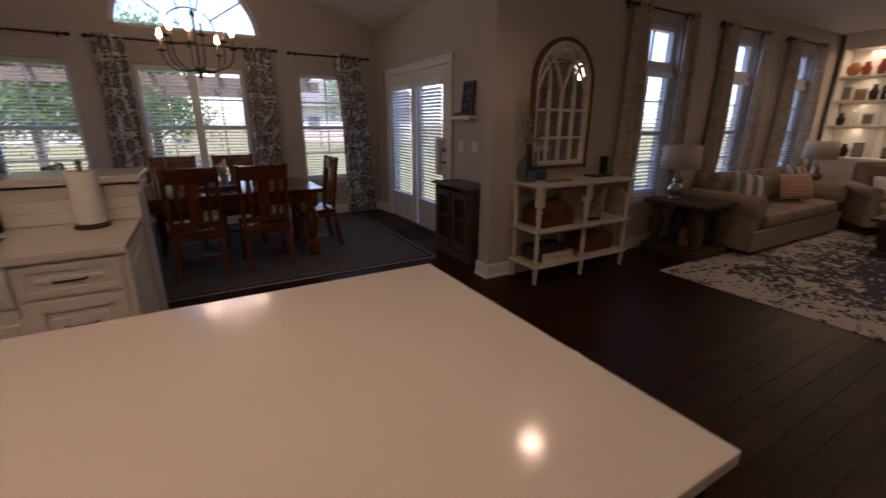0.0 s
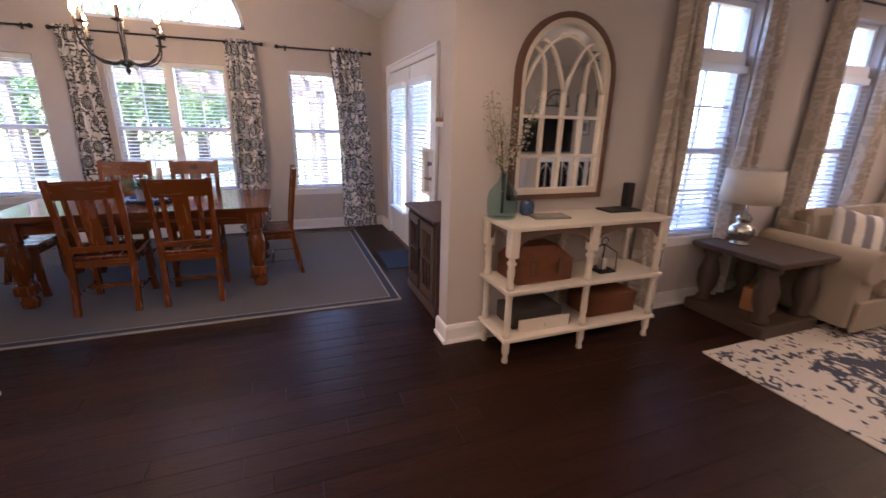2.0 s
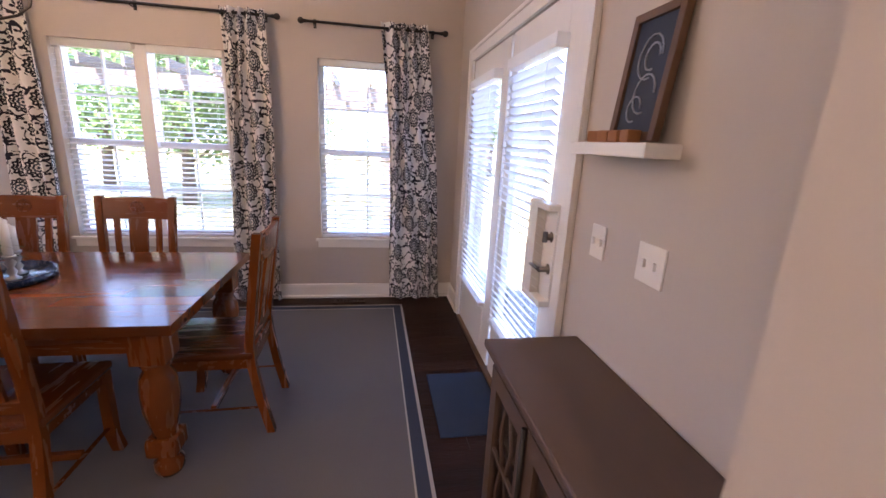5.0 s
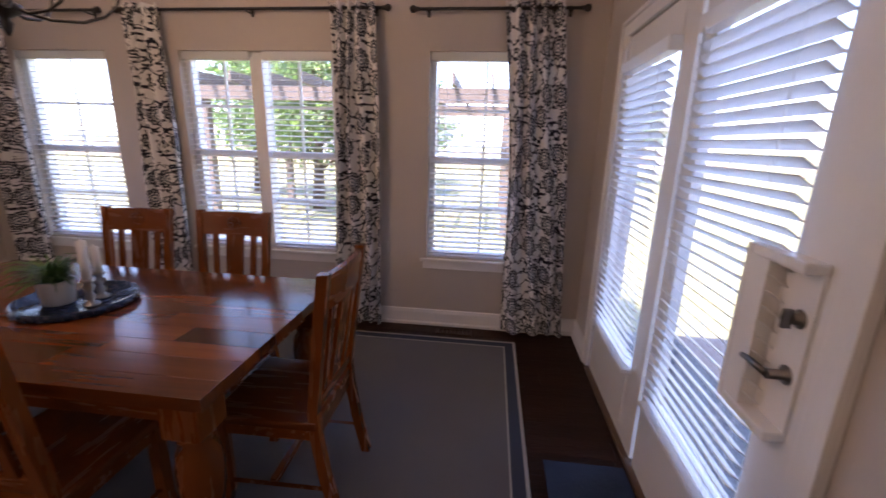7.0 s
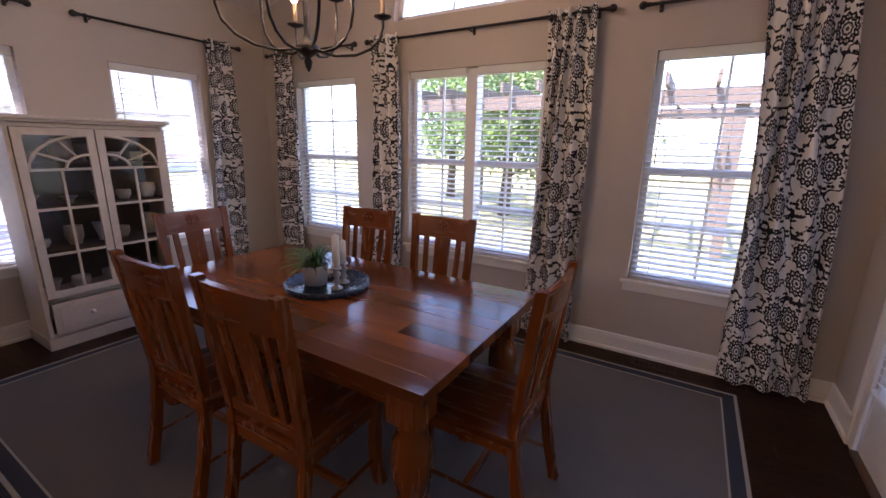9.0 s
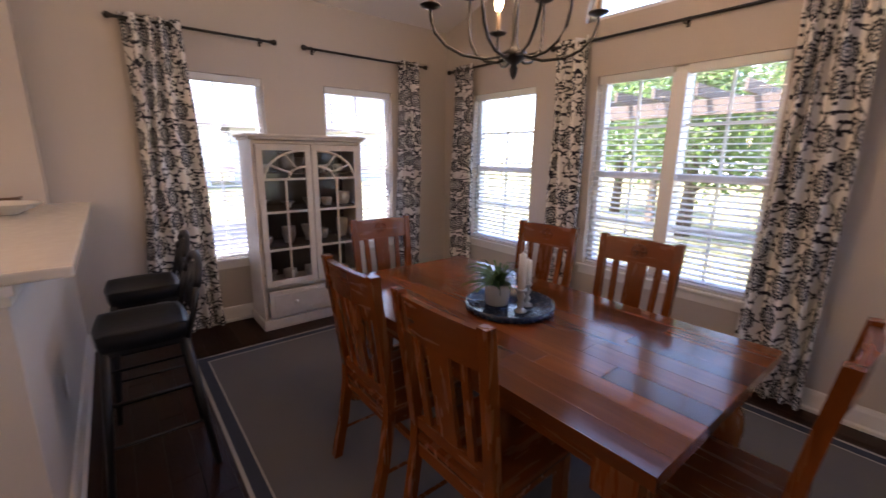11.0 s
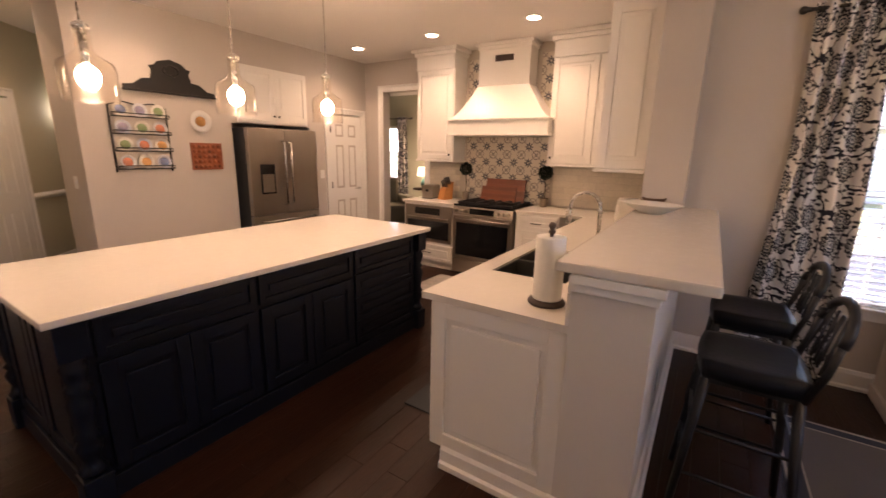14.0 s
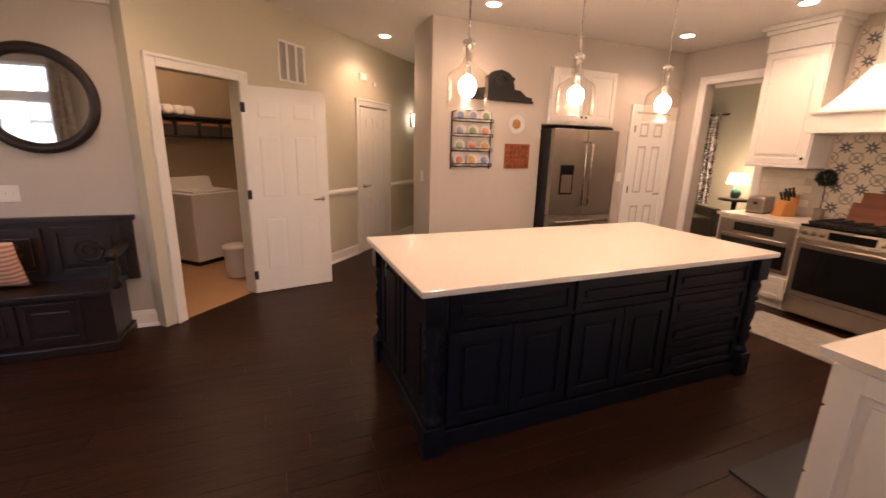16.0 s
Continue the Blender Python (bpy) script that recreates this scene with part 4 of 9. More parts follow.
# chandelier
BULB = glow("candle_bulb", (1.0, 0.66, 0.33), 12)
CANDLE = material("ivory_sleeve", (0.35, 0.26, 0.17), 0.6)
cl = thing("chandelier", "black iron candle chandelier with lit bulbs", "chandelier", pose(0.90, 6.02, 0))
bm = bmesh.new()
lathe(bm, [(0.004, 1.88), (0.014, 1.9), (0.02, 1.925), (0.012, 1.94), (0.05, 1.965), (0.055, 1.99), (0.02, 2.01), (0.012, 2.05), (0.012, 2.45), (0.025, 2.48), (0.012, 2.52)], 16)
part("hub", bm, BLACK, cl)
bm = bmesh.new()
zc = 2.52
while zc < RIDGE_Z - 0.06:
    tube(bm, [(0.012 * math.cos(a) * (1 if int(zc * 25) % 2 else 0), 0.012 * math.cos(a) * (0 if int(zc * 25) % 2 else 1), zc + 0.02 + 0.022 * math.sin(a)) for a in [2 * math.pi * q / 8 for q in range(9)]], 0.003, 5)
    zc += 0.036
part("chain", bm, BLACK, cl)
bm = bmesh.new()
lathe(bm, [(0.06, 3.56), (0.06, 3.58), (0.02, 3.6), (0.02, 3.63)], 16)
part("ceiling_rose", bm, BLACK, cl)
for k in range(8):
    a = 2 * math.pi * k / 8 + 0.2
    c, s_ = math.cos(a), math.sin(a)
    lift = 0.0 if k % 2 else 0.1
    R = 0.37 if k % 2 else 0.25
    bm = bmesh.new()
    tube(bm, [(0.03 * c, 0.03 * s_, 1.98), (R * 0.35 * c, R * 0.35 * s_, 1.962), (R * 0.62 * c, R * 0.62 * s_, 1.975), (R * 0.82 * c, R * 0.82 * s_, 2.01), (R * 0.95 * c, R * 0.95 * s_, 2.06), (R * c, R * s_, 2.12), (R * c, R * s_, 2.15 + lift)], 0.007, 6)
    arm = part("arm", bm, BLACK, cl)
    bm = bmesh.new()
    lathe(bm, [(0.012, 0), (0.042, 0.012), (0.045, 0.018), (0.012, 0.022), (0.012, 0.03)], 14, pose(R * c, R * s_, 2.15 + lift))
    part("drip_cup", bm, BLACK, arm)
    bm = bmesh.new()
    lathe(bm, [(0.011, 0.03), (0.011, 0.12)], 12, pose(R * c, R * s_, 2.15 + lift))
    part("sleeve", bm, CANDLE, arm)
    bm = bmesh.new()
    lathe(bm, [(0.008, 0.12), (0.019, 0.142), (0.021, 0.16), (0.011, 0.195), (0.002, 0.215)], 12, pose(R * c, R * s_, 2.15 + lift))
    part("bulb", bm, BULB, arm, "lit candle bulb")
lamp("chandelier_light", "POINT", pose(0.90, 6.02, 2.36), 1.2, WARM, radius=0.2)

# tray, plant and candlesticks on the table
NAVYLAQ = material("navy_lacquer", (0.012, 0.03, 0.075), 0.25, vary=0.1)
POT = material("white_ceramic", (0.62, 0.6, 0.57), 0.4, vary=0.05)
WAX = material("white_wax", (0.75, 0.72, 0.66), 0.5, vary=0.03)
SILVER = material("silver_bands", (0.5, 0.5, 0.5), 0.3, metal=0.8, vary=0.2)
TRAYX, TRAYY, TRAYZ = 0.90, 6.07, TZ + 0.002
bm = bmesh.new()
lathe(bm, [(0.21, 0), (0.225, 0.004), (0.228, 0.035), (0.22, 0.035), (0.215, 0.01), (0.0005, 0.009)], 40)
single("serving_tray", bm, NAVYLAQ, "round navy lacquer tray on the dining table", "tray", pose(TRAYX, TRAYY, TRAYZ))
pl = thing("potted_plant", "green fern in a white pot on the tray", "plant", pose(TRAYX - 0.06, TRAYY - 0.03, TRAYZ + 0.009))
bm = bmesh.new()
lathe(bm, [(0.045, 0), (0.058, 0.005), (0.068, 0.10), (0.07, 0.11), (0.06, 0.11), (0.055, 0.09), (0.001, 0.088)], 24)
part("pot", bm, POT, pl)
FERN = material("fern_leaf", (0.06, 0.14, 0.03), 0.6, vary=0.3, island=0.3)
rng = random.Random(5)
bm = bmesh.new()
for k in range(150):
    a, l_, up = rng.uniform(0, 6.28), rng.uniform(0.08, 0.2), rng.uniform(0.05, 0.16)
    prev = None
    for j in range(5):
        f = j / 4
        r, z = l_ * f, 0.09 + up * f * (2 - f) - 0.05 * f * f
        w_ = 0.0055 * (1 - f) + 0.0015
        c, s_ = math.cos(a), math.sin(a)
        row = [bm.verts.new((r * c - w_ * s_, r * s_ + w_ * c, z)), bm.verts.new((r * c + w_ * s_, r * s_ - w_ * c, z + 0.003))]
        if prev:
            bm.faces.new((prev[0], prev[1], row[1], row[0]))
        prev = row
part("foliage", bm, FERN, pl)
for dx, dy, hgt in ((0.09, -0.02, 0.17), (0.05, 0.07, 0.12)):
    cs = thing("candlestick", "silver banded candlestick with a white taper candle", "candlestick", pose(TRAYX + dx, TRAYY + dy, TRAYZ + 0.009), "candlesticks on the tray")
    bm = bmesh.new()
    lathe(bm, [(0.03, 0), (0.032, 0.008), (0.012, 0.02), (0.022, 0.04), (0.011, 0.06), (0.024, 0.085), (0.012, 0.1), (0.026, 0.11), (0.026, 0.12)], 18)
    part("stick", bm, SILVER, cs)
    bm = bmesh.new()
    lathe(bm, [(0.019, 0.12), (0.019, 0.12 + hgt), (0.006, 0.125 + hgt), (0.0015, 0.135 + hgt)], 16)
    part("candle", bm, WAX, cs)

# hutch between the west windows
CHALK = material("distressed_white_paint", (0.60, 0.55, 0.50), 0.6, vary=0.08, scale=5, grain=30, bump=0.1, dark=(0.42, 0.36, 0.30))
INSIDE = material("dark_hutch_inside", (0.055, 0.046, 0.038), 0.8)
CLEAR = glass("cabinet_glass")
HW, HD, HH = 0.98, 0.40, 1.655
hu = thing("display_hutch", "distressed white hutch with arched glass doors full of dishes", "cabinet", pose(W + 0.04, 5.95, 0, 0, 0, 90))
# local x along the wall, local -y into the room
bm = bmesh.new()
for x in (-HW / 2, HW / 2 - 0.025):
    box(bm, x, -HD, 0.09, x + 0.025, 0, HH)
box(bm, -HW / 2 + 0.025, -0.02, 0.09, HW / 2 - 0.025, 0, HH)
for z in (0.09, 0.36, HH - 0.03):
    box(bm, -HW / 2 + 0.025, -HD + 0.02, z, HW / 2 - 0.025, -0.02, z + 0.025)
part("body", bm, CHALK, hu)
bm = bmesh.new()
for k, (o, z0, z1) in enumerate(((0.02, HH, HH + 0.02), (0.04, HH + 0.02, HH + 0.045))):
    box(bm, -HW / 2 - o, -HD - o, z0, HW / 2 + o, 0, z1, 0.006)
part("cornice", bm, CHALK, hu)
bm = bmesh.new()
box(bm, -HW / 2 - 0.015, -HD - 0.015, 0, HW / 2 + 0.015, 0, 0.09, 0.006)
part("plinth", bm, CHALK, hu)
bm = bmesh.new()
box(bm, -HW / 2 + 0.04, -HD - 0.018, 0.115, HW / 2 - 0.04, -HD, 0.355, 0.006)
box(bm, -HW / 2 + 0.08, -HD - 0.022, 0.155, HW / 2 - 0.08, -HD - 0.014, 0.315, 0.004)
dr = part("drawer", bm, CHALK, hu)
for x in (-0.22, 0.22):
    bm = bmesh.new()
    lathe(bm, [(0.008, 0), (0.008, 0.012), (0.018, 0.02), (0.016, 0.03), (0.004, 0.034)], 14, pose(x, -HD - 0.018, 0.235, 90, 0, 0))
    part("knob", bm, POT, dr, "white ceramic knob")
# dark inside is put into the colour: near-black shelves and back, white body
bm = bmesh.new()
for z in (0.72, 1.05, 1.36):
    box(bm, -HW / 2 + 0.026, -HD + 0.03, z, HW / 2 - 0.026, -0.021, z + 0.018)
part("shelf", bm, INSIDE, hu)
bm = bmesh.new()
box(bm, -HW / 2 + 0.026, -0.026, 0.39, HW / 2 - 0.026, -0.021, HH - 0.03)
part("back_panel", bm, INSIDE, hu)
for s in (-1, 1):
    x0, x1 = (-HW / 2 + 0.03, -0.004) if s < 0 else (0.004, HW / 2 - 0.03)
    z0, z1 = 0.40, HH - 0.035
    bm = bmesh.new()
    st = 0.05
    y0, y1 = -HD - 0.02, -HD
    for a, b, c, d_ in ((x0, x0 + st, z0, z1), (x1 - st, x1, z0, z1), (x0 + st, x1 - st, z0, z0 + st), (x0 + st, x1 - st, z1 - st, z1)):
        box(bm, a, y0, c, b, y1, d_)
    door_ = part("door", bm, CHALK, hu)
    bm = bmesh.new()
    gx0, gx1 = x0 + st, x1 - st
    xm = (gx0 + gx1) / 2
    hinge, inner = (gx0, gx1) if s < 0 else (gx1, gx0)
    spring = 1.33
    for z in (0.72, 1.05, spring):
        box(bm, gx0, y0 + 0.003, z - 0.009, gx1, y1 - 0.003, z + 0.009)
    box(bm, xm - 0.008, y0 + 0.003, z0 + st, xm + 0.008, y1 - 0.003, spring)
    R1, R2 = gx1 - gx0 - 0.005, (gx1 - gx0) * 0.42
    for R in (R1, R2):
        hz = (z1 - st - spring) / R1
        pts = [(inner - (1 if s > 0 else -1) * -R * math.cos(t) * 1.0, (y0 + y1) / 2, spring + R * math.sin(t) * hz) for t in [math.pi / 2 * q / 10 for q in range(11)]]
        tube(bm, pts, 0.011, 6)
    for t in (30, 60):
        c, q = math.cos(radians(t)), math.sin(radians(t))
        sg = 1 if s > 0 else -1
        hz = (z1 - st - spring) / R1
        tube(bm, [(inner + sg * R2 * c, (y0 + y1) / 2, spring + R2 * q * hz), (inner + sg * R1 * c, (y0 + y1) / 2, spring + R1 * q * hz)], 0.009, 6)
    part("glazing_bar", bm, CHALK, door_)
    bm = bmesh.new()
    box(bm, gx0, -HD - 0.009, z0 + st, gx1, -HD - 0.006, z1 - st)
    part("pane", bm, CLEAR, door_).visible_shadow = False
DISH = material("stoneware", (0.35, 0.33, 0.31), 0.35, vary=0.2, island=0.4)
rng = random.Random(11)
for z in (0.385, 0.738, 1.068, 1.378):
    for k in range(5):
        bm = bmesh.new()
        r = rng.uniform(0.045, 0.075)
        hh = rng.uniform(0.06, 0.2)
        kind = rng.random()
        prof = [(r * 0.6, 0), (r, hh * 0.5), (r * 0.95, hh), (r * 0.85, hh), (r * 0.8, hh * 0.6), (0.002, hh * 0.2)] if kind < 0.6 else [(r * 0.5, 0), (r * 0.4, 0.02), (r, hh * 0.7), (r * 1.05, hh * 0.75), (0.002, hh * 0.3)]
        lathe(bm, prof, 18)
        u, v = -0.36 + 0.18 * k + rng.uniform(-0.02, 0.02), -0.2 + rng.uniform(-0.06, 0.05)
        single("dish", bm, DISH, "stoneware dish on a hutch shelf", "dish", pose(W + 0.04 - v, 5.95 + u, z, 0, 0, 90), "dishes in the hutch")

# sideboard by the french doors
GREYWOOD = material("grey_brown_wood", (0.11, 0.070, 0.052), 0.55, vary=0.25, scale=3, grain=22, bump=0.15, stretch=(0.3, 1, 1))
sb = thing("sideboard", "grey-brown wooden sideboard with two glazed doors", "cabinet", pose(E - 0.01, 4.80, 0, 0, 0, -90))
SW, SD, SH = 0.78, 0.33, 0.83
bm = bmesh.new()
for x in (-SW / 2, SW / 2 - 0.03):
    box(bm, x, -SD, 0.0, x + 0.03, 0, SH - 0.03)
box(bm, -SW / 2 + 0.03, -0.015, 0.03, SW / 2 - 0.03, 0, SH - 0.03)
for z in (0.08, 0.42):
    box(bm, -SW / 2 + 0.03, -SD + 0.03, z, SW / 2 - 0.03, -0.015, z + 0.02)
box(bm, -SW / 2 - 0.012, -SD - 0.016, 0, SW / 2 + 0.012, 0.0, 0.09, 0.006)
part("body", bm, GREYWOOD, sb)
bm = bmesh.new()
box(bm, -SW / 2 - 0.03, -SD - 0.04, SH - 0.03, SW / 2 + 0.03, 0.005, SH, 0.008)
part("top", bm, GREYWOOD, sb)
for s in (-1, 1):
    x0, x1 = (-SW / 2 + 0.04, -0.004) if s < 0 else (0.004, SW / 2 - 0.04)
    bm = bmesh.new()
    for a, b, c, d_ in ((x0, x0 + 0.06, 0.12, 0.76), (x1 - 0.06, x1, 0.12, 0.76), (x0 + 0.06, x1 - 0.06, 0.12, 0.2), (x0 + 0.06, x1 - 0.06, 0.69, 0.76)):
        box(bm, a, -SD - 0.02, c, b, -SD, d_)
    xm = (x0 + x1) / 2
    box(bm, x0 + 0.06, -SD - 0.016, 0.44, x1 - 0.06, -SD - 0.004, 0.455)
    for q in (-1, 1):
        tube(bm, [(xm + q * 0.02, -SD - 0.01, 0.2), (xm + q * 0.055, -SD - 0.01, 0.32), (xm + q * 0.02, -SD - 0.01, 0.44), (xm + q * 0.055, -SD - 0.01, 0.57), (xm + q * 0.02, -SD - 0.01, 0.69)], 0.007, 6)
    dd = part("door", bm, GREYWOOD, sb)
    bm = bmesh.new()
    box(bm, x0 + 0.06, -SD - 0.008, 0.2, x1 - 0.06, -SD - 0.005, 0.69)
    part("pane", bm, CLEAR, dd).visible_shadow = False
bm = bmesh.new()
tube(bm, [(0.0, -SD - 0.03, 0.12), (0.0, -SD - 0.03, 0.76)], 0.008, 8)
box(bm, -0.02, -SD - 0.04, 0.40, 0.02, -SD - 0.018, 0.5, 0.006)
part("latch_bar", bm, BLACK, sb, "black iron latch bar")

# wall shelf with framed print, switches
sh = thing("wall_shelf", "small white floating wall shelf", "shelf", ME)
bm = bmesh.new()
box(bm, -5.26, -0.11, 1.52, -4.84, 0, 1.56, 0.005)
part("board", bm, WHITE, sh)
FRAMEWOOD = material("rustic_frame_wood", (0.12, 0.06, 0.03), 0.6, vary=0.25)
PRINT = material("navy_print", (0.02, 0.03, 0.06), 0.7, vary=0.3)
INK = material("pale_ink", (0.35, 0.38, 0.45), 0.7)
pf = thing("framed_print", "navy bird print in a wooden frame leaning on the shelf", "picture", pose(E - 0.055, 4.99, 1.565, -6, 0, -90))
bm = bmesh.new()
for a, b, c, d_ in ((-0.11, -0.085, 0, 0.36), (0.085, 0.11, 0, 0.36), (-0.085, 0.085, 0, 0.025), (-0.085, 0.085, 0.335, 0.36)):
    box(bm, a, -0.012, c, b, 0.012, d_, 0.003)
part("frame", bm, FRAMEWOOD, pf)
bm = bmesh.new()
box(bm, -0.085, -0.002, 0.025, 0.085, 0.006, 0.335)
part("print", bm, PRINT, pf)
bm = bmesh.new()
for r, cx, cz in ((0.05, 0.0, 0.23), (0.03, 0.01, 0.23), (0.045, 0.01, 0.13), (0.03, -0.02, 0.09)):
    tube(bm, [(cx + r * math.cos(a), -0.004, cz + r * 1.2 * math.sin(a)) for a in [math.pi * 1.6 * q / 12 for q in range(13)]], 0.003, 5)
part("drawing", bm, INK, pf)
CORK = material("stacked_wood_blocks", (0.33, 0.14, 0.05), 0.7, vary=0.2)
for k in range(4):
    bm = bmesh.new()
    box(bm, -0.022, -0.02, 0, 0.022, 0.02, 0.035, 0.006)
    single("wooden_block", bm, CORK, "small reddish wooden block on the shelf", "block", pose(E - 0.085, 4.95 + 0.062 * k, 1.56, 0, 0, 10 * k), "blocks on the shelf")


def plate(name, m, w_, h_, toggles, label):
    p = thing(name, label, "switch", m)
    bm = bmesh.new()
    box(bm, -w_ / 2, -0.006, -h_ / 2, w_ / 2, 0, h_ / 2, 0.003)
    part("plate", bm, WHITE, p)
    for k in range(toggles):
        bm = bmesh.new()
        u = (k - (toggles - 1) / 2) * 0.046
        box(bm, u - 0.005, -0.014, -0.012, u + 0.005, -0.004, 0.012, 0.002)
        part("toggle", bm, WHITE, p)
    return p


plate("light_switch", pose(E, 5.17, 1.22, 0, 0, -90), 0.09, 0.12, 2, "white double light switch beside the french doors")
plate("light_switch", pose(E, 4.88, 1.22, 0, 0, -90), 0.12, 0.12, 2, "white double light switch above the sideboard")
plate("light_switch", pose(3.9, 0.03, 1.13, 0, 0, 180), 0.12, 0.12, 2, "white double light switch beside the round mirror")
plate("light_switch", pose(0.49, -0.72, 1.2, 0, 0, 90), 0.075, 0.12, 1, "white light switch on the wall end")
plate("light_switch", pose(-2.26, PY, 1.2, 0, 0, 180), 0.075, 0.12, 1, "white light switch beside the pantry door")
plate("wall_outlet", pose(-0.35, 4.24, 0.42, 0, 0, 180), 0.075, 0.12, 0, "white wall outlet on the half wall")
MAT = material("navy_door_mat", (0.018, 0.036, 0.08), 0.95, vary=0.2, grain=120, bump=0.5)
bm = bmesh.new()
box(bm, 3.06, 5.70, 0, 3.45, 6.32, 0.010, 0.004)
single("door_mat", bm, MAT, "navy door mat in front of the french doors", "mat")
VENTBR = material("bronze_vent", (0.06, 0.04, 0.03), 0.5, metal=0.4)
fv = thing("floor_vent", "bronze floor register beneath the window", "vent")
bm = bmesh.new()
frame_boxes(bm, 2.33, 7.64, 2.63, 7.74, 0.015, 0, 0.008)
for k in range(8):
    box(bm, 2.35 + 0.034 * k, 7.655, 0, 2.358 + 0.034 * k, 7.725, 0.006)
part("grille", bm, VENTBR, fv)

# ---- kitchen ----


def raised(bm, u0, u1, z0, z1, y, deep=0.02, rail=0.06):
    """A raised-panel front whose face looks to local -y, from y outwards."""
    for a, b, c, d_ in ((u0, u0 + rail, z0, z1), (u1 - rail, u1, z0, z1), (u0 + rail, u1 - rail, z0, z0 + rail), (u0 + rail, u1 - rail, z1 - rail, z1)):
        box(bm, a, y - deep, c, b, y, d_, 0.003)
    if u1 - u0 > 2.6 * rail and z1 - z0 > 2.6 * rail:
        FIELDS.append(field(u0, u1, z0, z1, y, deep, rail))


def field(u0, u1, z0, z1, y, deep, rail):
    bm = bmesh.new()
    box(bm, u0 + rail - 0.002, y - deep * 0.35, z0 + rail - 0.002, u1 - rail + 0.002, y, z1 - rail + 0.002)
    box(bm, u0 + rail + 0.03, y - deep * 0.85, z0 + rail + 0.03, u1 - rail - 0.03, y, z1 - rail - 0.03, 0.007)
    return bm


def cabinet(name, m, u0, u1, deep, z0, z1, fronts, mat, label, toe=0.0, knobs=True, group=""):
    """A cabinet unit: back on local y = 0, front to local -y; fronts of (kind, u0, u1, z0, z1)."""
    c = thing(name, label, "cabinet", m, group)
    bm = bmesh.new()
    box(bm, u0, -deep, z0 + toe, u1, 0, z1)
    if toe:
        box(bm, u0, -deep + 0.07, z0, u1, 0, z0 + toe)
    part("body", bm, mat, c)
    for kind, a, b, p, q in fronts:
        bm = bmesh.new()
        raised(bm, a + 0.002, b - 0.002, p + 0.002, q - 0.002, -deep, 0.02, 0.06 if q - p > 0.25 else 0.035)
        f = part(kind, bm, mat, c)
        if knobs:
            bm = bmesh.new()
            if kind == "drawer":
                um, zm = (a + b) / 2, (p + q) / 2
                tube(bm, [(um - 0.06, -deep - 0.02, zm), (um - 0.055, -deep - 0.045, zm), (um + 0.055, -deep - 0.045, zm), (um + 0.06, -deep - 0.02, zm)], 0.006, 6)
            else:
                lathe(bm, [(0.006, 0), (0.006, 0.012), (0.014, 0.02), (0.012, 0.028), (0.003, 0.03)], 12, pose(b - 0.035 if kind == "door" else a + 0.035, -deep - 0.02, p + 0.06 if z0 > 1 else q - 0.08, 90, 0, 0))
            part("pull" if kind == "drawer" else "knob", bm, BLACK, f, "dark bronze hardware")
    return c


# island
IX0, IX1, IY0, IY1 = -1.0, 1.545, 1.145, 2.333
isl = thing("kitchen_island", "navy-black island with raised panels and turned corner posts", "island", pose((IX0 + IX1) / 2, (IY0 + IY1) / 2, 0))
hx_, hy_ = 1.24, 0.56
bm = bmesh.new()
box(bm, -hx_ + 0.06, -hy_ + 0.06, 0.10, hx_ - 0.06, hy_ - 0.05, 0.88)
part("body", bm, NAVY, isl)
bm = bmesh.new()
box(bm, -hx_ + 0.03, -hy_ + 0.03, 0, hx_ - 0.03, hy_ - 0.03, 0.11, 0.006)
part("plinth", bm, NAVY, isl)
BACKM = pose(0, hy_ - 0.05, 0, 0, 0, 180)
bays = [(-1.12, -0.36), (-0.36, 0.40), (0.40, 1.12)]
for j, (a, b) in enumerate(bays):
    fr = [("drawer", a + 0.01, b - 0.01, 0.68, 0.86), ("door", a + 0.01, (a + b) / 2, 0.13, 0.66), ("door", (a + b) / 2, b - 0.01, 0.13, 0.66)] if j < 2 else [("drawer", a + 0.01, b - 0.01, 0.13 + 0.183 * q, 0.13 + 0.183 * (q + 1)) for q in range(4)]
    for kind, u0, u1, z0, z1 in fr:
        bm = bmesh.new()
        raised(bm, u0 + 0.003, u1 - 0.003, z0 + 0.003, z1 - 0.003, 0, 0.02, 0.06 if z1 - z0 > 0.25 else 0.035)
        for b_ in [bm] + FIELDS:
            bmesh.ops.transform(b_, matrix=BACKM, verts=b_.verts)
        part(kind, bm, NAVY, isl)
